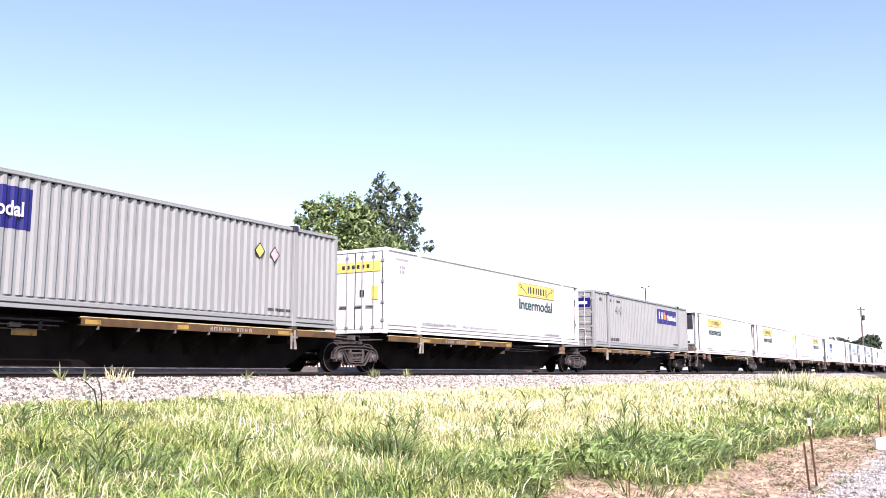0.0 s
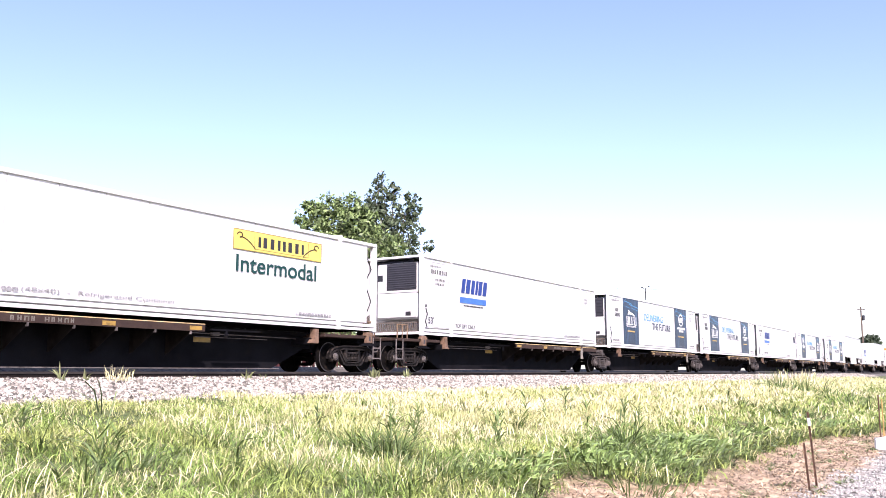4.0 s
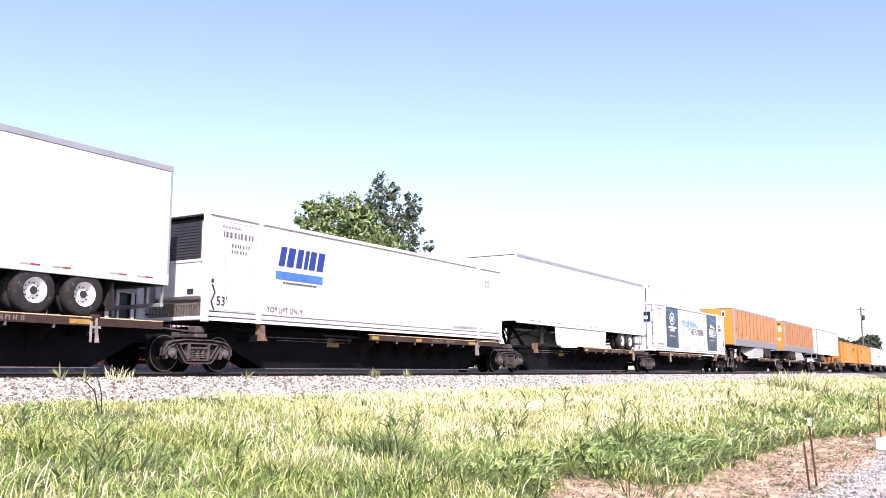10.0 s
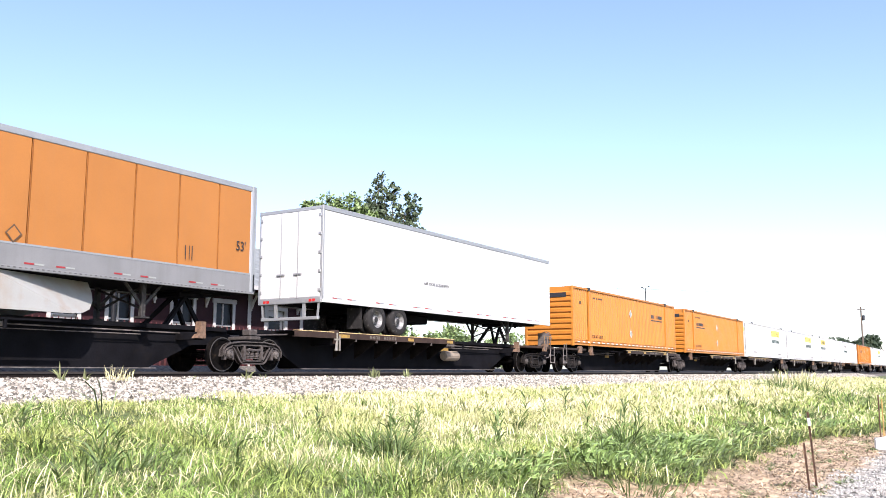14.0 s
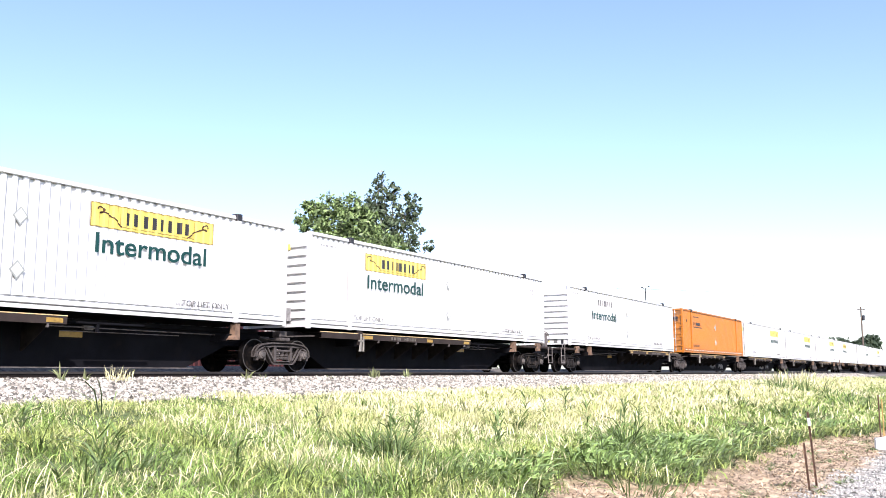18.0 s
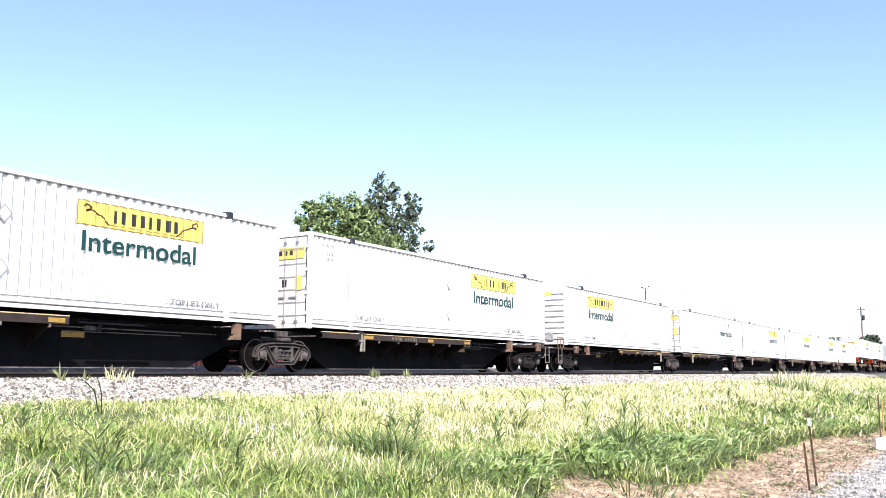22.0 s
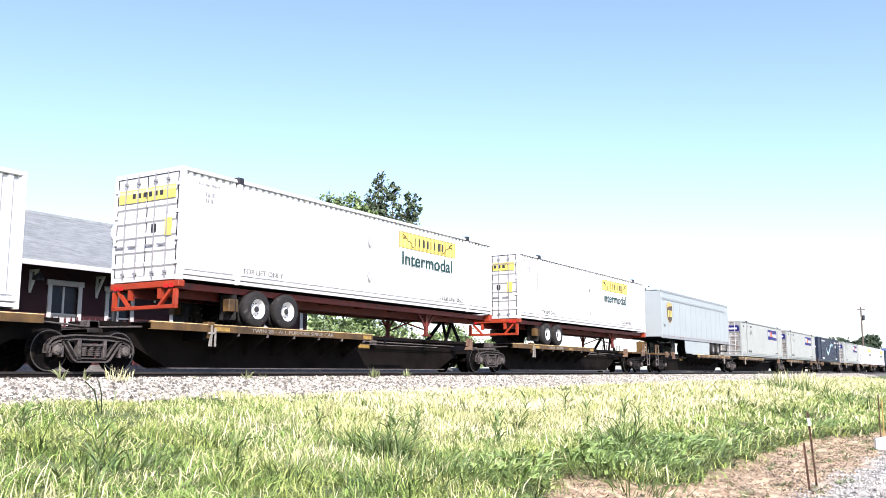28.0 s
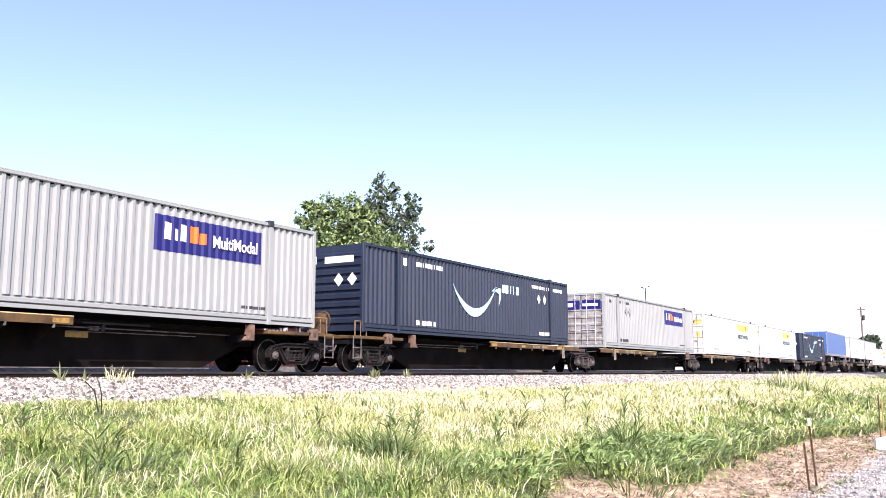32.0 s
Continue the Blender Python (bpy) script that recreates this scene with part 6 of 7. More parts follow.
def zoned_soil():
    """Turf, bare red-brown soil and pale gravel on one sheet, by the zones stored on its points."""
    m = mat("grassy_soil", (0.085, 0.112, 0.038), 0.95, vary=0.35, scale=2.2, fine=25, bump=0.8, dirt=(0.20, 0.185, 0.09), dirt_amount=0.35)
    nt = m.node_tree
    n, l = nt.nodes, nt.links
    b = n["Principled BSDF"]
    base = b.inputs["Base Color"].links[0].from_socket
    zone, tc = n.new("ShaderNodeAttribute"), n.new("ShaderNodeTexCoord")
    zone.attribute_name = "zone"
    sep = n.new("ShaderNodeSeparateColor")
    l.new(zone.outputs["Color"], sep.inputs["Color"])

    def tone(scale, a, c, detail=8):
        t, r = n.new("ShaderNodeTexNoise"), n.new("ShaderNodeValToRGB")
        t.inputs["Scale"].default_value, t.inputs["Detail"].default_value = scale, detail
        l.new(tc.outputs["Object"], t.inputs["Vector"])
        r.color_ramp.elements[0].color, r.color_ramp.elements[1].color = (*a, 1), (*c, 1)
        r.color_ramp.elements[0].position, r.color_ramp.elements[1].position = 0.33, 0.66
        l.new(t.outputs["Fac"], r.inputs["Fac"])
        return r.outputs["Color"]

    for ch, col in (("Red", tone(4.6, (0.19, 0.135, 0.085), (0.60, 0.455, 0.305), 12)), ("Green", tone(26.0, (0.17, 0.16, 0.14), (0.50, 0.48, 0.43)))):
        x = n.new("ShaderNodeMix")
        x.data_type = "RGBA"
        l.new(sep.outputs[ch], x.inputs["Factor"])
        l.new(base, x.inputs["A"])
        l.new(col, x.inputs["B"])
        base = x.outputs["Result"]
    l.new(base, b.inputs["Base Color"])
    return m


gx = ticks([(-1500, -400, 100.0), (-400, -60, 20.0), (-60, 4, 4.0), (4, 34, 0.2), (34, 60, 0.6), (60, 140, 2.0), (140, 500, 20.0), (500, 1500, 100.0)])
gy = ticks([(-1000, -200, 100.0), (-200, -60, 20.0), (-60, -20, 4.0), (-20, -3.8, 0.2), (-3.8, 6, 0.7), (6, 40, 3.0), (40, 200, 20.0), (200, 1500, 100.0)])
ni, nj = len(gx), len(gy)
gb = Build()
gb.v = [(x, y, land(x, y)) for x in gx for y in gy]
gb.f = [(i * nj + j, (i + 1) * nj + j, (i + 1) * nj + j + 1, i * nj + j + 1) for i in range(ni - 1) for j in range(nj - 1)]
ground = part("ground", gb, zoned_soil(), smooth=True)
zone = ground.data.attributes.new("zone", "FLOAT_COLOR", "POINT")
cols = []
for x, y, z in gb.v:
    near = -30 < y < -4 and -5 < x < 140
    cols += [dirt_at(x, y) if near else 0.0, stone_at(x, y) if near else 0.0, 0.0, 1.0]
zone.data.foreach_set("color", cols)
tagged(ground, "grassy bank with bare soil and pale gravel", "ground", kind="structure")

STONE = mat("crushed_stone", (0.335, 0.310, 0.262), 0.9, vary=0.45, scale=8, fine=30, bump=0.3, island=0.8)
GRAVEL = mat("pale_gravel", (0.40, 0.385, 0.345), 0.9, vary=0.2, scale=8, fine=30, bump=0.3, island=0.6)
# bed coloured darker than the loose stones, as shade in the gaps between
BALLAST = mat("shaded_ballast_bed", (0.125, 0.115, 0.10), 0.9, vary=0.5, scale=9, fine=22, bump=1.0)
bed = part("ballast", Build().prism([(-5.0, -0.75), (-4.8, -0.50), (-2.5, -0.165), (2.75, -0.165), (3.62, 0.215), (3.9, -0.6)], 0, -300, 700), BALLAST)
tagged(bed, "crushed stone ballast bed under the track, darkened as shaded gaps", "ballast", kind="structure")
RAIL = mat("rusty_rail", (0.016, 0.013, 0.012), 0.8, 0.0, spec=0.1, vary=0.3, scale=3)
RAIL_HEAD = mat("polished_rail_head", (0.045, 0.038, 0.033), 0.6, 0.2, vary=0.4, scale=0.7)
TIE = mat("creosoted_tie", (0.06, 0.045, 0.035), 0.85, vary=0.3, scale=4)
for y in (-0.755, 0.755):
    prof = [(y - 0.07, -0.16), (y + 0.07, -0.16), (y + 0.07, -0.14), (y + 0.012, -0.12), (y + 0.012, -0.03), (y - 0.012, -0.03), (y - 0.012, -0.12), (y - 0.07, -0.14)]
    r = part("rail", Build().prism(prof, 0, -300, 700), RAIL)
    tagged(r, "rusty steel rail with a polished head", "rail", "rails", "structure")
    part("rail_head", Build().prism([(y - 0.036, -0.03), (y + 0.036, -0.03), (y + 0.036, 0.012), (y + 0.024, 0.02), (y - 0.024, 0.02), (y - 0.036, 0.012)], 0, -300, 700), RAIL_HEAD, r)
ties = thing("tie_row", "row of dark creosoted wooden ties under the rails", "railway ties", kind="structure")
for i in range(150):
    part("tie", lambda: Build().box(-0.11, 0.11, -1.3, 1.3, -0.28, -0.10, 0.015), TIE, ties, key="tie", at=pose(-6 + i * 0.52, 0.01 * (i % 3), 0))


# ---- plants and stones ----
def fast_mesh(name, verts, tris, material):
    me = bpy.data.meshes.new(name)
    me.vertices.add(len(verts))
    me.vertices.foreach_set("co", np.asarray(verts, dtype=np.float32).ravel())
    me.loops.add(len(tris) * 3)
    me.loops.foreach_set("vertex_index", np.asarray(tris, dtype=np.int32).ravel())
    me.polygons.add(len(tris))
    me.polygons.foreach_set("loop_start", np.arange(0, len(tris) * 3, 3, dtype=np.int32))
    me.materials.append(material)
    me.update(calc_edges=True)
    return me


rng = np.random.default_rng(7)


def blade_mesh(name, base, length, width, lean, material, out=None):
    """Arching grass blades: base points, lengths, widths and how far they lean over."""
    n = len(base)
    a, b = rng.uniform(0, 2 * np.pi, n), rng.uniform(0, 2 * np.pi, n)
    if out is not None:
        b = np.arctan2(base[:, 1] - out[1], base[:, 0] - out[0]) + rng.normal(0, 0.5, n)
    side = np.stack([np.cos(a), np.sin(a), rng.uniform(-0.3, 0.3, n)], 1) * width[:, None] / 2
    way = np.stack([np.cos(b), np.sin(b), np.zeros(n)], 1)
    up = np.array([0, 0, 1.0])
    at = lambda u: base + up * (length * (u - 0.42 * lean * u * u))[:, None] + way * (length * lean * (0.15 * u + 0.75 * u * u))[:, None]
    p1, p2, tip = at(0.4), at(0.75), at(1.0)
    v = np.stack([base - side, base + side, p1 - side, p1 + side, p2 - side * 0.7, p2 + side * 0.7, tip], 1).reshape(-1, 3)
    k = np.arange(n)[:, None] * 7
    t = np.concatenate([k + np.array([q]) for q in ((0, 1, 3), (0, 3, 2), (2, 3, 5), (2, 5, 4), (4, 5, 6))], 1).reshape(-1, 3)
    return fast_mesh(name, v, t, material)


GREEN = mat("green_grass", (0.192, 0.285, 0.068), 0.6, vary=0.34, scale=2.4, fine=6, island=0.6, tint=(0.285, 0.34, 0.096))
STRAW = mat("straw_grass", (0.68, 0.635, 0.38), 0.65, vary=0.24, scale=2.0, fine=5, island=0.45, tint=(0.50, 0.50, 0.22))
EDGE_GREEN = mat("edge_grass_leaf", (0.085, 0.120, 0.035), 0.6, vary=0.3, scale=2, island=0.7)
WEED_FAR = mat("far_weed_leaf", (0.115, 0.175, 0.05), 0.55, vary=0.25, scale=3, island=0.5)
LEAF_DARK = mat("weed_leaf", (0.105, 0.160, 0.045), 0.55, vary=0.25, scale=3, island=0.5)


def turf(bands):
    """Tufts of grass on the bank: blades gathered round uneven centres with gaps between them, and the share of straw at each."""
    green, straw = [], []
    for x0, x1, y0, y1, per, blades in bands:
        n = int((x1 - x0) * (y1 - y0) * per)
        xs, ys = rng.uniform(x0, x1, n), rng.uniform(y0, y1, n)
        for x, y, q in zip(xs, ys, rng.random(n)):
            if (y + 18.22) < 0.087 * x - 0.6:
                continue
            d = dirt_at(x, y)
            if d > 0.35 + 0.5 * q * q or stone_at(x, y) > 0.4:
                continue
            toe = -4.75 + 0.35 * wave(x, 0, 0.7, 4) + 0.25 * wave(x, 0, 2.5, 6)
            if y > toe and q > 0.12:
                continue
            dry = 0.10 + 0.62 * min(1, max(0, (x - 10) / 7)) * min(1, max(0, (y + 11.5) / 2)) + 0.34 * wave(x, y, 0.45, 20) + 0.25 * wave(x, y, 1.7, 21)
            dry += 0.25 * max(0, 1 - abs(y + 4.6) / 1.2)
            k = max(3, int(blades * rng.uniform(0.4, 1.6)))
            z, spread = land(x, y) - 0.02, rng.uniform(0.04, 0.13) * (1 + 0.03 * x)
            off = rng.normal(0, spread, (k, 2))
            own = dry + rng.normal(0, 0.22)
            for (dx, dy), r in zip(off, rng.random(k)):
                (straw if r < own else green).append((x + dx, y + dy, z, x, y))
    return np.array(green), np.array(straw)


BANDS = [(4.0, 15.0, -14.5, -4.2, 56, 12), (15.0, 26.0, -14.8, -4.0, 32, 12), (26.0, 48.0, -15.5, -3.6, 11, 12), (48.0, 110.0, -15.5, -3.0, 3.6, 11)]
green, straw = turf(BANDS)
for pts, m, name, label, hi in ((green, GREEN, "green_grass", "long green grass on the bank", 0.31), (straw, STRAW, "dry_grass", "dry straw-coloured grass on the bank", 0.36)):
    far = np.clip(pts[:, 0] / 15.0, 0.75, 2.8)
    tall = np.array([0.75 + 0.7 * wave(x, y, 0.8, 30) + 0.35 * wave(x, y, 3.1, 31) for x, y in pts[:, 3:5]])
    tall = tall * np.interp(pts[:, 1], [-8.0, -5.6, -4.6], [1.0, 0.55, 0.35])
    ln = hi * rng.uniform(0.45, 1.15, len(pts)) * np.clip(tall, 0.35, 1.4) * (1 + 0.08 * far)
    me = blade_mesh(name, pts[:, :3], ln, 0.0165 * far * rng.uniform(0.5, 1.5, len(pts)), rng.uniform(0.25, 1.75, len(pts)) * (1.0 if m is GREEN else 0.6), m)
    tagged(new(name, me), label, "grass", kind="stuff")


def fringe(n):
    """Points along the edge where the turf hangs over the bare soil."""
    out = []
    while len(out) < n:
        x, y = rng.uniform(9, 32), rng.uniform(-15.5, -11.8)
        if 0.2 < dirt_at(x, y) < 0.62 and stone_at(x, y) < 0.3:
            out.append((x, y, land(x, y) - 0.01))
    return np.array(out)


edge_pts = fringe(5200)
me = blade_mesh("edge_grass", edge_pts, rng.uniform(0.10, 0.42, len(edge_pts)), rng.uniform(0.010, 0.022, len(edge_pts)), rng.uniform(0.5, 1.9, len(edge_pts)), EDGE_GREEN)
tagged(new("edge_grass", me), "dark green grass hanging over the edge of bare soil", "grass", kind="stuff")


def stones(n, place, size, material, name, label, category):
    """Broken stones, each an uneven lump of its own."""
    ico = np.array([(1, 0, 0), (-1, 0, 0), (0, 1, 0), (0, -1, 0), (0, 0, 1), (0, 0, -1)], float)
    tri = np.array([(0, 2, 4), (2, 1, 4), (1, 3, 4), (3, 0, 4), (2, 0, 5), (1, 2, 5), (3, 1, 5), (0, 3, 5)])
    pts = np.array([place() for _ in range(n)])
    r = size * rng.uniform(0.6, 1.4, (n, 1, 1)) * rng.uniform(0.6, 1.2, (n, 6, 1))
    q = rng.normal(size=(n, 4))
    q /= np.linalg.norm(q, axis=1, keepdims=True)
    w, x, y, z = q.T
    rot = np.stack([np.stack([1 - 2 * (y * y + z * z), 2 * (x * y - z * w), 2 * (x * z + y * w)], 1), np.stack([2 * (x * y + z * w), 1 - 2 * (x * x + z * z), 2 * (y * z - x * w)], 1),
                    np.stack([2 * (x * z - y * w), 2 * (y * z + x * w), 1 - 2 * (x * x + y * y)], 1)], 1)
    v = np.einsum("nij,nkj->nki", rot, ico[None] * r) + pts[:, None]
    t = (np.arange(n)[:, None, None] * 6 + tri[None]).reshape(-1, 3)
    tagged(new(name, fast_mesh(name, v.reshape(-1, 3), t, material)), label, category, kind="stuff")


def on_shoulder():
    x = 5 + 130 * rng.random() ** 1.95
    y = rng.uniform(-5.0, -1.7)
    z = float(np.interp(y, [-5.1, -4.8, -2.5, -1.0], [-0.53, -0.50, -0.165, -0.165]))
    return x, y, z + rng.uniform(-0.005, 0.03)


def on_drive():
    while True:
        x, y = rng.uniform(11, 30), rng.uniform(-17.5, -15)
        if stone_at(x, y) > 0.35 + 0.4 * rng.random():
            return x, y, land(x, y) + 0.01


stones(64000, on_shoulder, 0.048, STONE, "ballast_stones", "loose crushed stones on the ballast shoulder", "ballast stones")
stones(7000, on_drive, 0.022, GRAVEL, "gravel", "pale loose gravel of the drive", "gravel")


def clod_place():
    while True:
        x, y = rng.uniform(9, 30), rng.uniform(-16, -12)
        if dirt_at(x, y) > 0.5:
            return x, y, land(x, y) + 0.005


SOIL = mat("soil_clods", (0.31, 0.235, 0.165), 0.95, vary=0.3, scale=6, island=0.6)
stones(5200, clod_place, 0.026, SOIL, "soil_clods", "loose brown clods of bare soil", "soil")
LITTER = mat("dry_litter", (0.36, 0.285, 0.18), 0.8, vary=0.3, scale=4, island=0.85)
bits = np.array([clod_place() for _ in range(2300)])
me = blade_mesh("dry_litter", bits, rng.uniform(0.05, 0.26, len(bits)), rng.uniform(0.008, 0.024, len(bits)), rng.uniform(1.9, 2.25, len(bits)), LITTER)
tagged(new("dry_litter", me), "dry grass stems and leaf litter lying on bare soil", "litter", kind="stuff")


def weed(x, y, height, n, spread, material, label, broad=0.025, bend=(0.3, 1.6), rise=0.0):
    z = land(x, y) if y < -4.2 else float(np.interp(y, [-4.8, -2.5], [-0.5, -0.165]))
    n = int(n * 1.3) if broad < 0.034 else n
    b = np.stack([x + rng.normal(0, spread, n), y + rng.normal(0, spread, n), z - 0.03 + rise * rng.random(n)], 1)
    t = thing("weed", label, "weed", "weeds on the bank")
    o = new("leaves", blade_mesh("leaves", b, height * rng.uniform(0.5, 1.1, n), broad * rng.uniform(0.6, 1.4, n), rng.uniform(*bend, n), material, (x, y)))
    o.parent = t
    tagged(o, kind="stuff")
    return t


def sprig_place():
    """A spot on the bare soil in one of the patches where low weeds have come up."""
    while True:
        x, y = rng.uniform(9, 30), rng.uniform(-16.2, -12)
        if dirt_at(x, y) > 0.55 and wave(x, y, 1.6, 17) + 0.6 * wave(x, y, 3.7, 18) > 0.38:
            return x, y, land(x, y) - 0.005


sprigs = np.array([sprig_place() for _ in range(1500)])
me = blade_mesh("soil_sprigs", sprigs, rng.uniform(0.05, 0.20, len(sprigs)), rng.uniform(0.008, 0.02, len(sprigs)), rng.uniform(0.9, 2.0, len(sprigs)), WEED_FAR)
tagged(new("soil_sprigs", me), "low green weeds sprouting in patches on bare soil", "weeds", kind="stuff")


# places, height, number of leaves and spread of the weed clumps
NEAR_WEEDS = [(10.75, -10.65, 0.85, 110, 0.16), (10.98, -9.96, 0.6, 60, 0.18), (10.2, -11.55, 0.6, 90, 0.25), (10.13, -12.17, 0.5, 90, 0.3), (8.98, -11.98, 0.5, 80, 0.3), (15.83, -12.35, 0.85, 120, 0.18), (14.51, -12.63, 0.6, 80, 0.25), (14.57, -13.25, 0.6, 90, 0.3), (15.97, -13.4, 0.5, 80, 0.3), (13.05, -12.96, 0.5, 80, 0.3), (12.83, -13.58, 0.5, 80, 0.3), (18.26, -13.19, 0.45, 70, 0.3), (16.6, -9.68, 0.55, 60, 0.2)]
MORE_WEEDS = [(17.35, -8.16, 0.5, 50, 0.2), (31.62, -12.11, 0.6, 90, 0.4), (30.09, -13.0, 0.55, 90, 0.4), (32.37, -10.35, 0.5, 90, 0.5), (43.64, -8.95, 0.5, 80, 0.6), (50.8, -10.04, 0.9, 120, 0.9), (45.83, -11.83, 0.8, 120, 0.9), (53.9, -8.3, 1.5, 90, 0.8), (51.5, -8.2, 1.3, 70, 0.6), (41.37, -13.32, 0.8, 110, 0.8), (7.21, -9.42, 0.5, 60, 0.25), (6.19, -9.57, 0.45, 50, 0.25), (8.25, -10.82, 0.45, 60, 0.3), (6.67, -8.21, 0.5, 50, 0.25), (9.04, -8.72, 0.45, 50, 0.2)]
for x, y, h, n, sp in NEAR_WEEDS + MORE_WEEDS:
    weed(x, y, h, n, sp, LEAF_DARK if x < 24 else WEED_FAR, "clump of tall arching dark green weeds", 0.017 if x < 25 else 0.034)
LEAF_FRESH = mat("fresh_weed_leaf", (0.215, 0.31, 0.098), 0.5, vary=0.3, scale=3, island=0.6)
for x, y, h, n, sp in ((14.6, -12.0, 0.42, 150, 0.32), (15.6, -12.75, 0.40, 150, 0.34), (16.4, -12.1, 0.40, 150, 0.36), (16.9, -13.05, 0.36, 130, 0.30), (17.6, -12.6, 0.40, 140, 0.36), (18.4, -12.7, 0.36, 120, 0.34),
                       (19.4, -13.2, 0.34, 110, 0.36), (13.6, -12.35, 0.38, 130, 0.3), (12.2, -11.9, 0.40, 120, 0.3), (11.0, -12.35, 0.40, 140, 0.3), (20.6, -12.9, 0.38, 100, 0.4), (23.5, -12.6, 0.4, 110, 0.5),
                       (13.4, -13.05, 0.36, 130, 0.3), (14.2, -13.35, 0.34, 130, 0.3), (26.4, -13.2, 0.38, 100, 0.5), (28.3, -13.7, 0.38, 100, 0.5), (15.0, -13.0, 0.34, 120, 0.3), (18.0, -13.3, 0.32, 110, 0.3)):
    weed(x, y, h * 0.62, n * 2, sp, LEAF_FRESH, "low leafy bright green weeds along the edge of bare soil", 0.052, (0.4, 1.9), 0.4 * h)
for x, y, h in ((6.02, -10.24, 1.05), (6.62, -9.83, 0.75), (11.42, -10.17, 0.80), (12.08, -10.21, 0.75), (13.26, -11.08, 0.70), (17.84, -9.32, 0.75), (19.11, -9.71, 0.80), (18.64, -10.46, 0.70), (18.60, -11.33, 0.85), (19.60, -11.30, 0.70), (13.87, -10.74, 0.55), (11.52, -10.21, 0.60), (14.13, -8.91, 0.55), (15.75, -12.30, 0.85), (16.50, -12.33, 0.75), (31.98, -10.25, 0.80), (11.70, -8.46, 0.50), (18.99, -9.26, 0.60), (20.46, -9.26, 0.60), (6.66, -7.87, 0.60), (8.03, -10.29, 0.50), (9.94, -10.94, 0.60)):
    t = thing("tall_weed", "tall thin weed stalk with narrow leaves", "weed", "tall weed stalks")
    z = land(x, y)
    t.matrix_basis = pose(x, y, z - 0.02)
    lean = rng.uniform(-0.2, 0.2)
    part("stalk", Build().rod((0, 0, 0), (lean * 0.5, 0, h * 0.55), 0.008, 5).rod((lean * 0.5, 0, h * 0.55), (lean * 1.4, 0.05, h), 0.006, 5), LEAF_DARK, t)
    n = 16
    bs = np.stack([lean * 0.5 * rng.random(n), np.zeros(n), h * rng.uniform(0.0, 0.8, n)], 1)
    o = new("leaves", blade_mesh("leaves", bs, h * rng.uniform(0.3, 0.7, n), np.full(n, 0.024), rng.uniform(0.7, 1.6, n), LEAF_DARK))
    o.parent = t
PALE_WEED = mat("pale_weed", (0.17, 0.19, 0.085), 0.7, vary=0.2, scale=4, island=0.4)
for x, h, n in ((10.94, 0.40, 14), (11.45, 0.34, 9), (16.08, 0.34, 10), (16.7, 0.24, 7), (21.3, 0.44, 26), (21.6, 0.34, 12), (23.1, 0.40, 22), (19.3, 0.15, 8), (14.4, 0.16, 7)):
    weed(x, -2.55, h, n, 0.035, PALE_WEED, "small pale weed growing in the ballast", 0.036, (0.05, 0.95))
for i, x in enumerate((11.95, 12.1, 12.3)):
    weed(x, -2.75, 0.40, 16, 0.06, STRAW, "pale dry grass tuft on the ballast", 0.016, (0.02, 0.6))
for x, y, h in ((59.5, -7.2, 1.0), (62.0, -6.9, 1.15), (64.5, -6.8, 0.85), (67.5, -6.8, 1.0), (70.5, -6.6, 0.85), (74.0, -6.8, 0.8)):
    weed(x, y, h, 30, 0.7, STRAW, "tall pale dry grass stalks on the bank", 0.05, (0.05, 0.5))
weed(55.55, -11.44, 0.45, 220, 0.7, STRAW, "heap of pale dry grass on the bank", 0.05)

# ---- stakes and litter beside the drive ----
RUSTY = mat("rusty_stake", (0.10, 0.055, 0.035), 0.8, vary=0.3, scale=8, dirt=(0.25, 0.16, 0.1), dirt_amount=0.3)
for x, y, h, lx, ly in ((14.64, -15.74, 0.80, -0.02, 0.06), (15.34, -15.73, 1.25, -0.04, 0.10)):
    t = thing("survey_stake", "thin rusty steel stake leaning in bare soil", "stake", "stakes beside the drive")
    t.matrix_basis = pose(x, y, land(x, y) - 0.05)
    part("post", Build().prism([(-0.022, -0.004), (0.022, -0.004), (0.022, 0.004), (0.004, 0.004), (0.004, 0.026), (-0.004, 0.026), (-0.004, 0.004), (-0.022, 0.004)], 2, 0, h), RUSTY, t, at=pose(0, 0, 0, -4, -2, 20))
    if h > 0.8:
        part("flag_tape", Build().box(-0.03, 0.03, -0.012, 0.03, h - 0.22, h - 0.10, 0.005), SIGN_WHITE, t, "strip of pale flagging tape", at=pose(0, 0, 0, -4, -2, 20))
YELLOW_POST = mat("yellow_marker", (0.38, 0.25, 0.08), 0.6, vary=0.15, scale=6)
for x, y, h, m in ((26.2, -15.6, 1.25, RUSTY), (25.8, -15.72, 1.2, YELLOW_POST)):
    t = thing("marker_post", "slim upright marker post in the grass edge", "post", "stakes beside the drive")
    t.matrix_basis = pose(x, y, land(x, y) - 0.05)
    part("post", Build().box(-0.015, 0.015, -0.015, 0.015, 0, h, 0.004), m, t)
    part("cap", Build().box(-0.018, 0.018, -0.018, 0.018, h, h + 0.03, 0.006), m, t)
t = thing("plastic_bin", "white plastic bin lying beside the drive", "bin")
t.matrix_basis = pose(22.75, -16.12, land(22.75, -16.12) + 0.0, 0, 0, -12)
part("body", Build().box(-0.45, 0.45, -0.2, 0.2, 0.0, 0.30, 0.05), SIGN_WHITE, t)
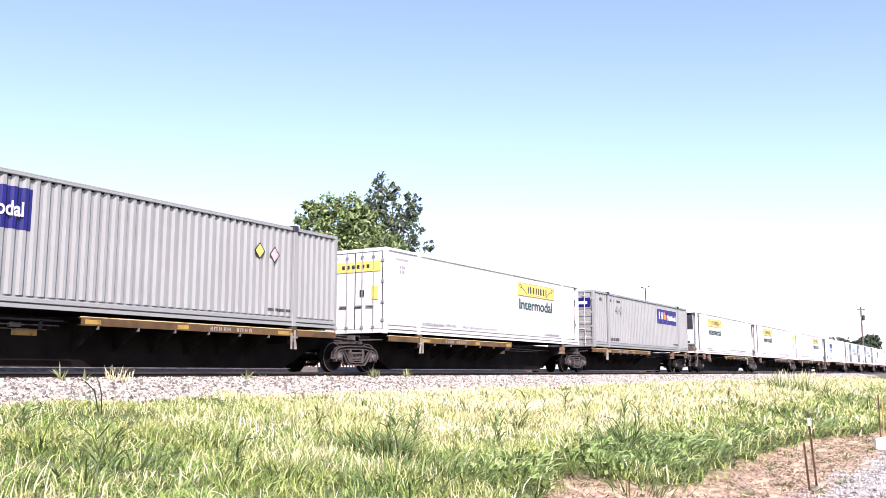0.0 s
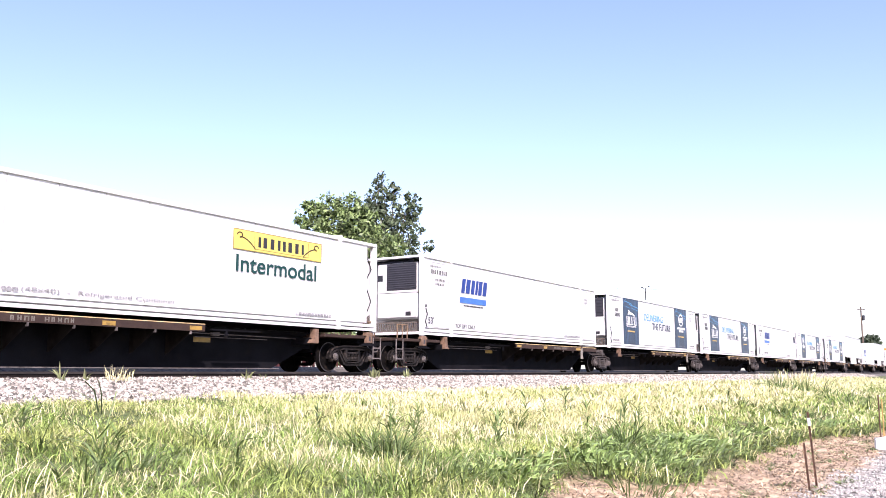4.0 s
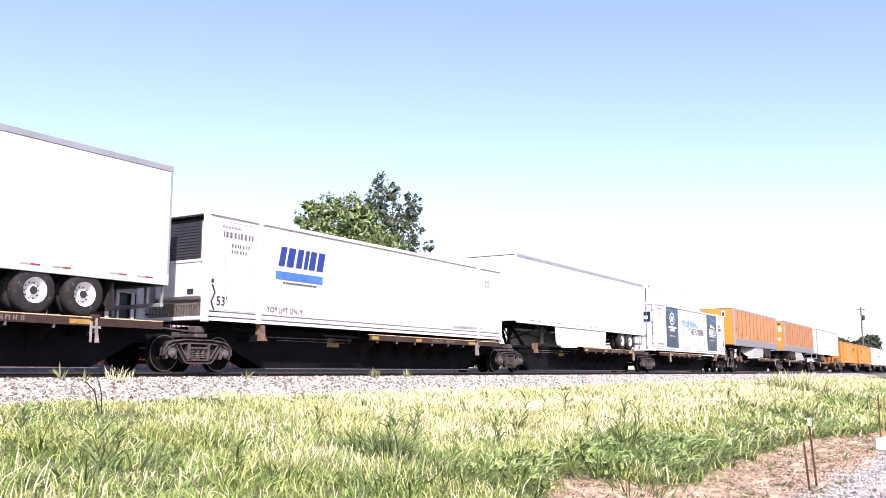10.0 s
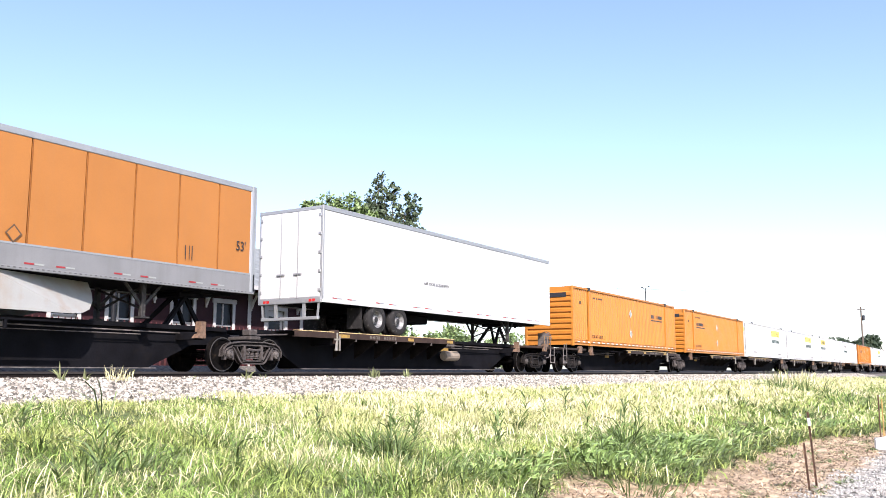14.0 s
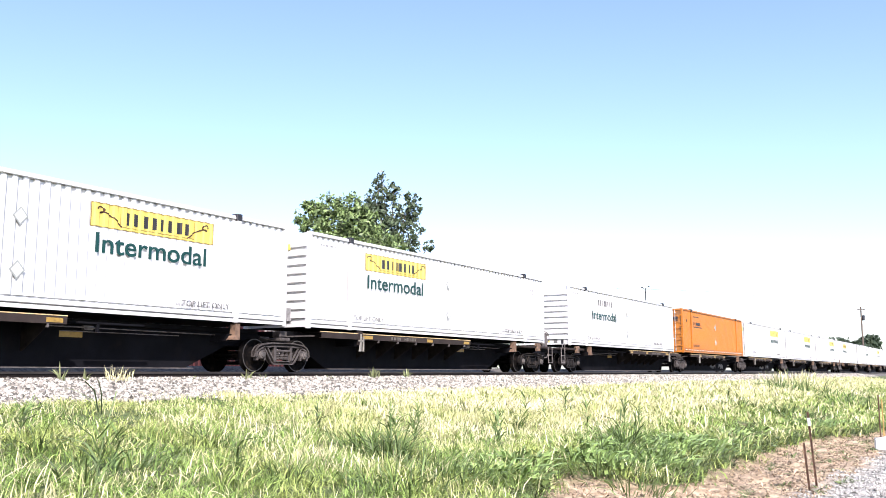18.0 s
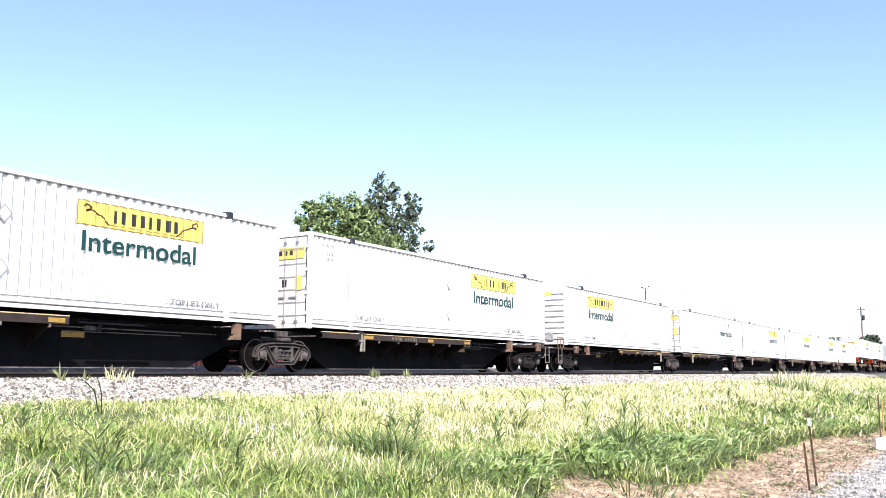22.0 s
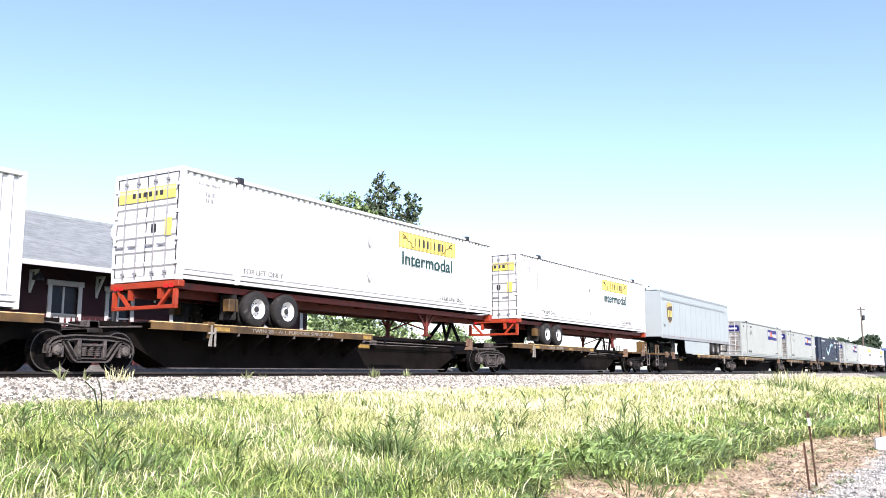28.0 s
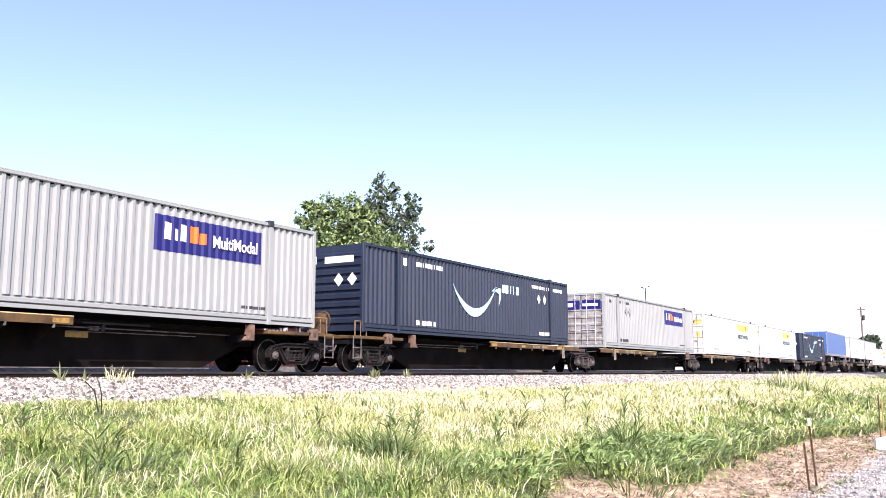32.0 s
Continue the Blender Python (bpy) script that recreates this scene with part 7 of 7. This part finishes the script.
part("rim", Build().box(-0.38, -0.35, -0.21, 0.21, -0.005, 0.31, 0.01), GREY, t)

# ---- the depot behind the track ----
BRICK = mat("dark_red_boards", (0.034, 0.0085, 0.012), 0.7, vary=0.2, scale=1.5, streak=0.3, dirt=(0.022, 0.008, 0.008))
TRIM = mat("white_trim", (0.56, 0.55, 0.54), 0.5, vary=0.06, scale=3)
SHINGLE = mat("grey_shingles", (0.20, 0.215, 0.215), 0.85, vary=0.2, scale=2, fine=14, island=0.02, bump=0.3)
GLASS = mat("window_glass", (0.03, 0.035, 0.04), 0.06, vary=0.1, spec=0.8)
depot = thing("railway_depot", "single-storey dark red railway depot with grey shingle roof and white windows", "building")
DX0, DX1, DY, DD = 2.0, 30.6, 8.0, 7.0
WINDOWS = [(17.75, 18.75, 1.0, 2.85), (19.98, 20.92, 1.0, 2.80), (22.85, 23.85, 1.0, 2.80), (25.05, 25.95, 1.0, 2.75), (14.4, 15.4, 1.0, 2.85), (11.0, 12.0, 1.0, 2.85), (7.5, 8.5, 1.0, 2.85)]
DOORS = [(27.9, 29.2, 0.45, 2.75)]
cuts = sorted(WINDOWS + DOORS)
WALL_TOP = 3.75
wall = Build()
edge = DX0
for a, c, z0, z1 in cuts:
    wall.box(edge, a, DY, DY + 0.25, -0.35, WALL_TOP)
    wall.box(a, c, DY, DY + 0.25, z1, WALL_TOP)
    if z0 > -0.2:
        wall.box(a, c, DY, DY + 0.25, -0.35, z0)
    edge = c
wall.box(edge, DX1, DY, DY + 0.25, -0.35, WALL_TOP)
part("front_wall", wall, BRICK, depot)
part("back_wall", Build().box(DX0, DX1, DY + DD - 0.25, DY + DD, -0.35, WALL_TOP), BRICK, depot)
for x in (DX0, DX1 - 0.25):
    part("gable_wall", Build().prism([(DY + 0.25, -0.35), (DY + DD - 0.25, -0.35), (DY + DD - 0.25, WALL_TOP), (DY + DD / 2, 5.7), (DY + 0.25, WALL_TOP)], 0, x, x + 0.25), BRICK, depot)
part("floor_slab", Build().box(DX0 + 0.25, DX1 - 0.25, DY + 0.25, DY + DD - 0.25, -0.3, -0.1), TRIM, depot)
OV = 1.15
slope = (5.88 - 3.48) / (DD / 2 + OV)
for s in (0, 1):
    ye, yr = (DY - OV, DY + DD / 2) if s == 0 else (DY + DD + OV, DY + DD / 2)
    roof = part("roof", Build().prism([(ye, 3.46), (yr, 5.86), (yr, 5.74), (ye, 3.34)], 0, DX0 - 0.9, DX1 + 0.9), SHINGLE, depot, "grey shingle roof slope")
    if s == 0:
        for k in range(22):
            f0, f1 = k / 22, (k + 1) / 22
            ya, yb = ye + (yr - ye) * f0, ye + (yr - ye) * f1
            za, zb = 3.46 + 2.4 * f0, 3.46 + 2.4 * f1
            part("shingle_course", Build().prism([(ya, za + 0.012), (yb, zb + 0.004), (yb, zb), (ya, za)], 0, DX0 - 0.9, DX1 + 0.9), SHINGLE, roof)
    part("fascia", Build().box(DX0 - 0.9, DX1 + 0.9, min(ye, ye - 0.05 + 0.1 * s), max(ye, ye - 0.05 + 0.1 * s), 3.32, 3.48), TRIM, depot, "white eaves board")
part("ridge_cap", Build().prism([(DY + DD / 2 - 0.15, 5.80), (DY + DD / 2 + 0.15, 5.80), (DY + DD / 2, 5.93)], 0, DX0 - 0.9, DX1 + 0.9), SHINGLE, depot)
part("chimney", Build().box(23.7, 24.1, DY + DD / 2 + 0.2, DY + DD / 2 + 0.6, 5.4, 6.35, 0.02).box(23.64, 24.16, DY + DD / 2 + 0.14, DY + DD / 2 + 0.66, 6.35, 6.45), TRIM, depot)
for x in (4.5, 7.0, 9.5, 12.0, 14.5, 16.95, 19.45, 21.95, 24.5, 27.0, 29.9):
    part("eave_bracket", lambda: Build().box(-0.04, 0.04, DY - 0.07, DY - 0.002, 2.55, 3.3, 0.01).box(-0.04, 0.04, DY - 0.42, DY - 0.05, 3.22, 3.30)
         .beam((0, DY - 0.05, 2.66), (0, DY - 0.18, 2.93), 0.08, 0.07).beam((0, DY - 0.175, 2.92), (0, DY - 0.36, 3.23), 0.08, 0.07), TRIM, depot, "white timber eaves bracket", key="eave_bracket", at=pose(x, 0, 0))
for a, c, z0, z1 in WINDOWS:
    w = part("window", Build().box(a, c, DY + 0.10, DY + 0.12, z0, z1), GLASS, depot, "white-framed sash window")
    fr = Build().box(a - 0.14, a, DY - 0.04, DY + 0.06, z0 - 0.02, z1 + 0.02).box(c, c + 0.14, DY - 0.04, DY + 0.06, z0 - 0.02, z1 + 0.02)
    fr.box(a - 0.2, c + 0.2, DY - 0.06, DY + 0.06, z1 + 0.02, z1 + 0.2, 0.01)
    part("window_frame", fr, TRIM, w)
    part("window_sill", Build().box(a - 0.2, c + 0.2, DY - 0.1, DY + 0.08, z0 - 0.1, z0 - 0.02, 0.01), TRIM, w)
    mid, zm = (a + c) / 2, (z0 + z1) / 2
    part("meeting_rail", Build().box(a, c, DY + 0.05, DY + 0.1, zm - 0.03, zm + 0.03), TRIM, w)
    if a in (17.75, 14.4, 22.85):
        part("blind", Build().box(a, c, DY + 0.085, DY + 0.098, z0, zm - 0.03), TRIM, w, "white blind in the lower sash")
    else:
        part("glazing_bar", Build().box(mid - 0.03, mid + 0.03, DY + 0.06, DY + 0.1, z0, zm - 0.03), TRIM, w)
    part("glazing_bar", Build().box(mid - 0.03, mid + 0.03, DY + 0.06, DY + 0.1, zm + 0.03, z1), TRIM, w)
for a, c, z0, z1 in DOORS:
    d = part("door", Build().box(a + 0.1, c - 0.1, DY + 0.10, DY + 0.16, z0, z1 - 0.1, 0.01).box(a + 0.25, c - 0.25, DY + 0.085, DY + 0.1, z0 + 0.2, z0 + 1.1), TRIM, depot, "white panelled door")
    part("door_glass", Build().box(a + 0.3, c - 0.3, DY + 0.085, DY + 0.095, z0 + 1.4, z1 - 0.35), GLASS, d)
    part("door_frame", Build().box(a - 0.08, a + 0.1, DY - 0.03, DY + 0.06, z0, z1 + 0.1).box(c - 0.1, c + 0.08, DY - 0.03, DY + 0.06, z0, z1 + 0.1).box(a + 0.1, c - 0.1, DY - 0.03, DY + 0.06, z1 - 0.1, z1 + 0.1), TRIM, d)
for x in (26.92, 30.2):
    part("corner_board", Build().box(x - 0.09, x + 0.09, DY - 0.035, DY - 0.004, -0.3, 3.4), TRIM, depot, "white corner board")
part("wall_lamp", Build().rod((17.04, DY, 3.20), (17.04, DY - 0.30, 3.24), 0.02).turned([(2.94, 0.17), (3.02, 0.18), (3.16, 0.11), (3.26, 0.03), (3.26, 0.001)], 2, (17.04, DY - 0.30, 0), 12), GRILLE, depot, "dark round wall lamp")
FENCE_RED = mat("faded_red_pickets", (0.10, 0.028, 0.030), 0.75, vary=0.15, scale=3)
fence = thing("picket_fence", "low faded red picket fence before the depot", "fence")
part("rail", Build().box(10, 36.5, 6.03, 6.07, 0.46, 0.54), FENCE_RED, fence)
part("rail", Build().box(10, 36.5, 6.03, 6.07, 1.36, 1.44), FENCE_RED, fence)
for i in range(120):
    part("picket", lambda: Build().prism([(-0.03, 0.13), (0.03, 0.13), (0.03, 1.62), (0, 1.72), (-0.03, 1.62)], 1, 6.0, 6.025), FENCE_RED, fence, key="picket", at=pose(10.1 + i * 0.22, 0, 0))

GLOBE = mat("white_lamp_globe", (0.72, 0.72, 0.73), 0.25, vary=0.03)
LAMP_BLACK = mat("black_lamp_post", (0.012, 0.013, 0.016), 0.5, vary=0.15)
lamp = thing("platform_lamp", "black cast post lamp with white globe before the depot", "lamp post")
lamp.matrix_basis = pose(17.9, 5.0, 0.15)
part("base", Build().turned([(-0.02, 0.22), (0.42, 0.20), (0.6, 0.12), (1.0, 0.10), (1.04, 0.001)], 2, (0, 0, 0), 14), LAMP_BLACK, lamp)
part("post", Build().turned([(0.6, 0.085), (3.74, 0.06), (3.75, 0.001)], 2, (0, 0, 0), 12), LAMP_BLACK, lamp)
part("collar", Build().turned([(3.67, 0.06), (3.73, 0.13), (3.79, 0.08), (3.87, 0.15), (3.93, 0.12), (3.94, 0.001)], 2, (0, 0, 0), 14), LAMP_BLACK, lamp)
part("globe", Build().turned([(3.93, 0.11), (4.03, 0.19), (4.19, 0.22), (4.34, 0.20), (4.47, 0.14), (4.55, 0.06), (4.57, 0.001)], 2, (0, 0, 0), 18), GLOBE, lamp, "white lamp globe", smooth=True)
part("finial", Build().turned([(4.55, 0.05), (4.61, 0.06), (4.69, 0.02), (4.73, 0.001)], 2, (0, 0, 0), 10), LAMP_BLACK, lamp)

# ---- trees, poles and distance ----
BARK = mat("bark", (0.09, 0.07, 0.055), 0.9, vary=0.3, scale=4, bump=0.8)
LEAF_FAR = mat("distant_leaves", (0.035, 0.055, 0.028), 0.6, vary=0.25, scale=0.3, fine=2, island=0.5)
LEAF_A = mat("broad_leaves", (0.150, 0.212, 0.078), 0.5, vary=0.35, scale=0.9, fine=2, island=0.75)
LEAF_B = mat("dark_leaves", (0.088, 0.120, 0.066), 0.45, vary=0.35, scale=0.9, fine=2, island=0.75)


def leaf_cloud(clumps, n, size):
    """Many small folded leaves in uneven clumps: centre, radii and share of each clump."""
    tot = sum(c[6] for c in clumps)
    pts = []
    for cx, cy, cz, rx, ry, rz, w in clumps:
        k = int(n * w / tot)
        u = rng.normal(size=(k, 3))
        u /= np.linalg.norm(u, axis=1, keepdims=True)
        r = rng.uniform(0.45, 1.0, (k, 1)) ** 0.6
        p = u * r
        # twig bunches: pull points towards random centres so that gaps open
        cen = rng.normal(size=(max(6, k // 55), 3))
        cen /= np.linalg.norm(cen, axis=1, keepdims=True)
        cen *= rng.uniform(0.55, 1.05, (len(cen), 1))
        pick = rng.integers(0, len(cen), k)
        p = np.where(rng.random((k, 1)) < 0.8, cen[pick] + rng.normal(0, 0.10, (k, 3)), p)
        pts.append(p * np.array([rx, ry, rz]) + np.array([cx, cy, cz]))
    p = np.concatenate(pts)
    k = len(p)
    a = rng.normal(size=(k, 3))
    a /= np.linalg.norm(a, axis=1, keepdims=True)
    b = np.cross(a, rng.normal(size=(k, 3)))
    b /= np.linalg.norm(b, axis=1, keepdims=True)
    s = size * rng.uniform(0.6, 1.4, (k, 1))
    v = np.stack([p - a * s, p + b * s * 0.45, p + a * s, p - b * s * 0.45 + np.array([0, 0, 1]) * s * 0.15], 1).reshape(-1, 3)
    q = np.arange(k)[:, None] * 4
    return v, np.concatenate([q + np.array([[0, 1, 2]]), q + np.array([[0, 2, 3]])], 1).reshape(-1, 3)


def tree(name, label, x, y, trunk_h, r, clumps, n, size, leaf, limbs=9):
    t = thing(name, label, "tree", "trees behind the track")
    t.matrix_basis = pose(x, y, 0.4)
    b, pts = Build(), [(0, 0, -0.35)]
    for i in range(1, 7):
        pts.append((0.25 * math.sin(i * 1.3 + x), 0.25 * math.cos(i + x), trunk_h * i / 6))
    for i, (p, q) in enumerate(zip(pts, pts[1:])):
        v0, k = len(b.v), 9
        for c, rr in ((p, r * (1 - 0.13 * i)), (q, r * (1 - 0.13 * (i + 1)))):
            b.v += [(c[0] + rr * math.cos(2 * math.pi * j / k), c[1] + rr * math.sin(2 * math.pi * j / k), c[2]) for j in range(k)]
        b.f += [(v0 + j, v0 + (j + 1) % k, v0 + k + (j + 1) % k, v0 + k + j) for j in range(k)]
    part("trunk", b, BARK, t, smooth=True)
    for i in range(min(limbs, len(clumps))):
        c = clumps[i]
        s = pts[2 + i % 4]
        m = tuple((s[j] * 0.5 + c[j] * 0.5) + (0.4 if j == 2 else 0) for j in range(3))
        part("limb", Build().rod(s, m, r * 0.25, 7).rod(m, c[:3], r * 0.12, 6), BARK, t)
    v, f = leaf_cloud(clumps, n, size)
    o = new("crown", fast_mesh("crown", v, f, leaf))
    o.parent = t
    return t


# clumps of the two crowns: across, height and radius
ROUND = [(-1.9, 12.5, 1.4), (-0.9, 13.3, 1.25), (0.5, 13.4, 1.25), (1.7, 12.6, 1.4), (0, 11.8, 2.0), (-2.1, 10.9, 1.5), (2.2, 11.0, 1.8), (0, 9.5, 3.0), (-1.5, 7.5, 2.6), (2.0, 7.5, 3.0), (0, 4.5, 3.4), (3.4, 9.9, 1.7), (4.2, 8.2, 2.2), (2.9, 11.9, 1.0)]
SPIRE = [(-0.5, 18.5, 0.45), (-1.6, 17.6, 0.55), (-0.7, 17.3, 0.8), (0.8, 16.8, 0.85), (1.9, 16.3, 0.65), (2.9, 15.7, 0.55), (2.4, 14.6, 0.75), (-2.1, 16.2, 0.8), (-1.6, 15.2, 1.4), (0, 15.2, 1.4), (1.3, 14.5, 1.2), (-1.0, 13.4, 1.8), (0.6, 13.2, 1.5),
         (1.6, 12.2, 1.1), (3.4, 13.0, 0.4), (2.9, 12.3, 0.45), (3.9, 11.6, 0.55), (2.4, 11.3, 0.9), (3.3, 11.9, 0.4), (2.2, 13.6, 0.7), (3.1, 15.0, 0.5), (-0.4, 10.6, 2.4), (-1.0, 8.2, 2.8), (1.5, 8.2, 2.4), (0, 4.8, 2.9), (-2.6, 14.4, 1.1), (-2.8, 13.0, 1.4)]


def crown(rows, seed):
    rows = [(0.527 * u, -0.85 * u + 0.5 * math.sin(seed + 2.1 * i), z, r, r, r, r ** 2.0) for i, (u, z, r) in enumerate(rows)]
    return rows


tree("broadleaf_tree", "large round-crowned green broadleaf tree behind the track", 56.3, 27.9, 8.5, 0.40, crown([(u + 0.75, z, r) for u, z, r in ROUND], 1), 27000, 0.19, LEAF_A, 8)
tree("oak_tree", "tall dark-leaved oak tree with an open uneven crown", 67.7, 29.7, 13.0, 0.34, crown([(u if u < 0 else u * 0.86, z, r) for u, z, r in SPIRE], 2), 16500, 0.20, LEAF_B, 20)
for x, y, h, w in ((36, 15, 2.6, 2.6), (40.5, 16, 3.0, 2.8), (45.5, 15.5, 2.6, 2.9), (50, 17, 3.2, 3.0), (55.5, 16, 2.8, 3.0), (61, 18, 3.2, 3.2), (67, 17, 3.0, 3.4)):
    t = thing("shrub", "dense green shrub behind the track", "shrub", "shrubs behind the track")
    t.matrix_basis = pose(x, y, 0.4)
    part("stem", Build().rod((0, 0, -0.35), (0.2, 0, h * 0.4), 0.06).rod((0.1, 0, h * 0.2), (-0.4, 0.1, h * 0.5), 0.04), BARK, t)
    v, f = leaf_cloud([(0, 0, h * 0.5, w * 0.8, w * 0.7, h * 0.55, 1), (w * 0.4, 0, h * 0.35, w * 0.6, w * 0.6, h * 0.4, 0.6), (-w * 0.5, 0, h * 0.4, w * 0.6, w * 0.6, h * 0.42, 0.6)], 2200, 0.16)
    o = new("crown", fast_mesh("crown", v, f, LEAF_A))
    o.parent = t
for i, (x, y, h) in enumerate(((330, 30, 9.5), (352, 31, 12.5), (371, 30, 13.5), (395, 31, 10), (420, 30, 12.5), (450, 33, 15), (482, 34, 18), (520, 36, 20), (565, 38, 21))):
    tree("distant_tree", "distant dark green tree in a row", x, y, h * 0.6, 0.3, [(-2.5, 0, h * 0.62, 4.5, 4, h * 0.33, 1), (3.0, 0, h * 0.55, 5.0, 4, h * 0.30, 1), (0.5, 0, h * 0.80, 3.5, 3.5, h * 0.2, 0.7), (0, 0, h * 0.32, 5.5, 4, h * 0.3, 0.8)], 2600, 0.7, LEAF_FAR, 3)

POLE_WOOD = mat("weathered_pole", (0.13, 0.10, 0.08), 0.85, vary=0.25, scale=2)
pole = thing("utility_pole", "weathered wooden utility pole with crossarm and insulators", "utility pole")
pole.matrix_basis = pose(210.0, 5.0, 0.2)
part("shaft", Build().turned([(0, 0.21), (14.0, 0.15), (14.0, 0.001)], 2, (0, 0, 0), 12), POLE_WOOD, pole)
part("crossarm", Build().box(-0.06, 0.06, -0.8, 0.8, 13.3, 13.45), POLE_WOOD, pole)
part("transformer", Build().turned([(11.0, 0.001), (11.0, 0.28), (12.1, 0.28), (12.15, 0.001)], 2, (0, -0.42, 0), 14), GRILLE, pole)
for y in (-0.7, -0.3, 0.3, 0.7):
    part("insulator", Build().turned([(13.45, 0.04), (13.55, 0.07), (13.65, 0.03)], 2, (0, y, 0), 8), TRIM, pole)
WIRE = mat("cable", (0.05, 0.05, 0.05), 0.6, vary=0.1)
b, last = Build(), None
for i in range(25):
    x = -150 + 270 * i / 24
    p = (x, -0.7, 13.58 + (0.052 * x + 0.5 * math.sin(math.pi * x / 75) if x < 0 else 0.0104 * x))
    if last:
        b.rod(last, p, 0.014, 4)
    last = p
tagged(part("cable", b, WIRE, pole, "thin overhead utility cable"), kind="stuff")
lamp = thing("street_lamp", "tall street lamp with two short arms behind the train", "street lamp")
lamp.matrix_basis = pose(112.6, 20.0, 0.2)
part("post", Build().turned([(0, 0.12), (10.9, 0.06), (10.9, 0.001)], 2, (0, 0, 0), 10), RIM_DARK, lamp)
for s in (-1, 1):
    part("arm", Build().rod((0, 0, 10.7), (0.55 * s, -0.3 * s, 11.05 + 0.1 * s), 0.04), GREY, lamp)
    part("lamp_head", Build().box(0.5 * s - 0.2, 0.5 * s + 0.2, -0.28 * s - 0.1, -0.28 * s + 0.1, 11.0 + 0.1 * s, 11.12 + 0.1 * s, 0.03), RIM_DARK, lamp)

# ---- how the train runs ----
RUN = [(0.0, -0.35), (1.0, 21.93), (2.0, 44.8), (3.0, 67.4), (3.5, 78.5), (5.5, 124.15), (6.0, 135.95), (7.0, 158.25), (8.0, 180.35), (9.0, 202.53), (10.0, 224.95), (11.0, 248.0), (12.0, 270.3),
       (13.0, 292.3), (14.0, 314.2), (14.5, 325.4), (16.5, 370.2), (17.0, 380.55), (18.0, 403.7), (19.0, 425.85), (20.0, 446.9), (21.0, 470.8), (22.0, 492.95), (23.0, 514.9), (24.0, 536.6),
       (25.0, 558.5), (25.5, 569.1), (27.5, 613.6), (28.0, 625.1), (29.0, 646.8), (30.0, 667.95), (31.0, 690.8), (32.0, 712.85)]


def motions():
    for ob, s, z, flip in MOVERS:
        walk(ob, [(t, pose(s - gone, 0, z, 0, 0, 180 if flip else 0)) for t, gone in RUN])


motions()
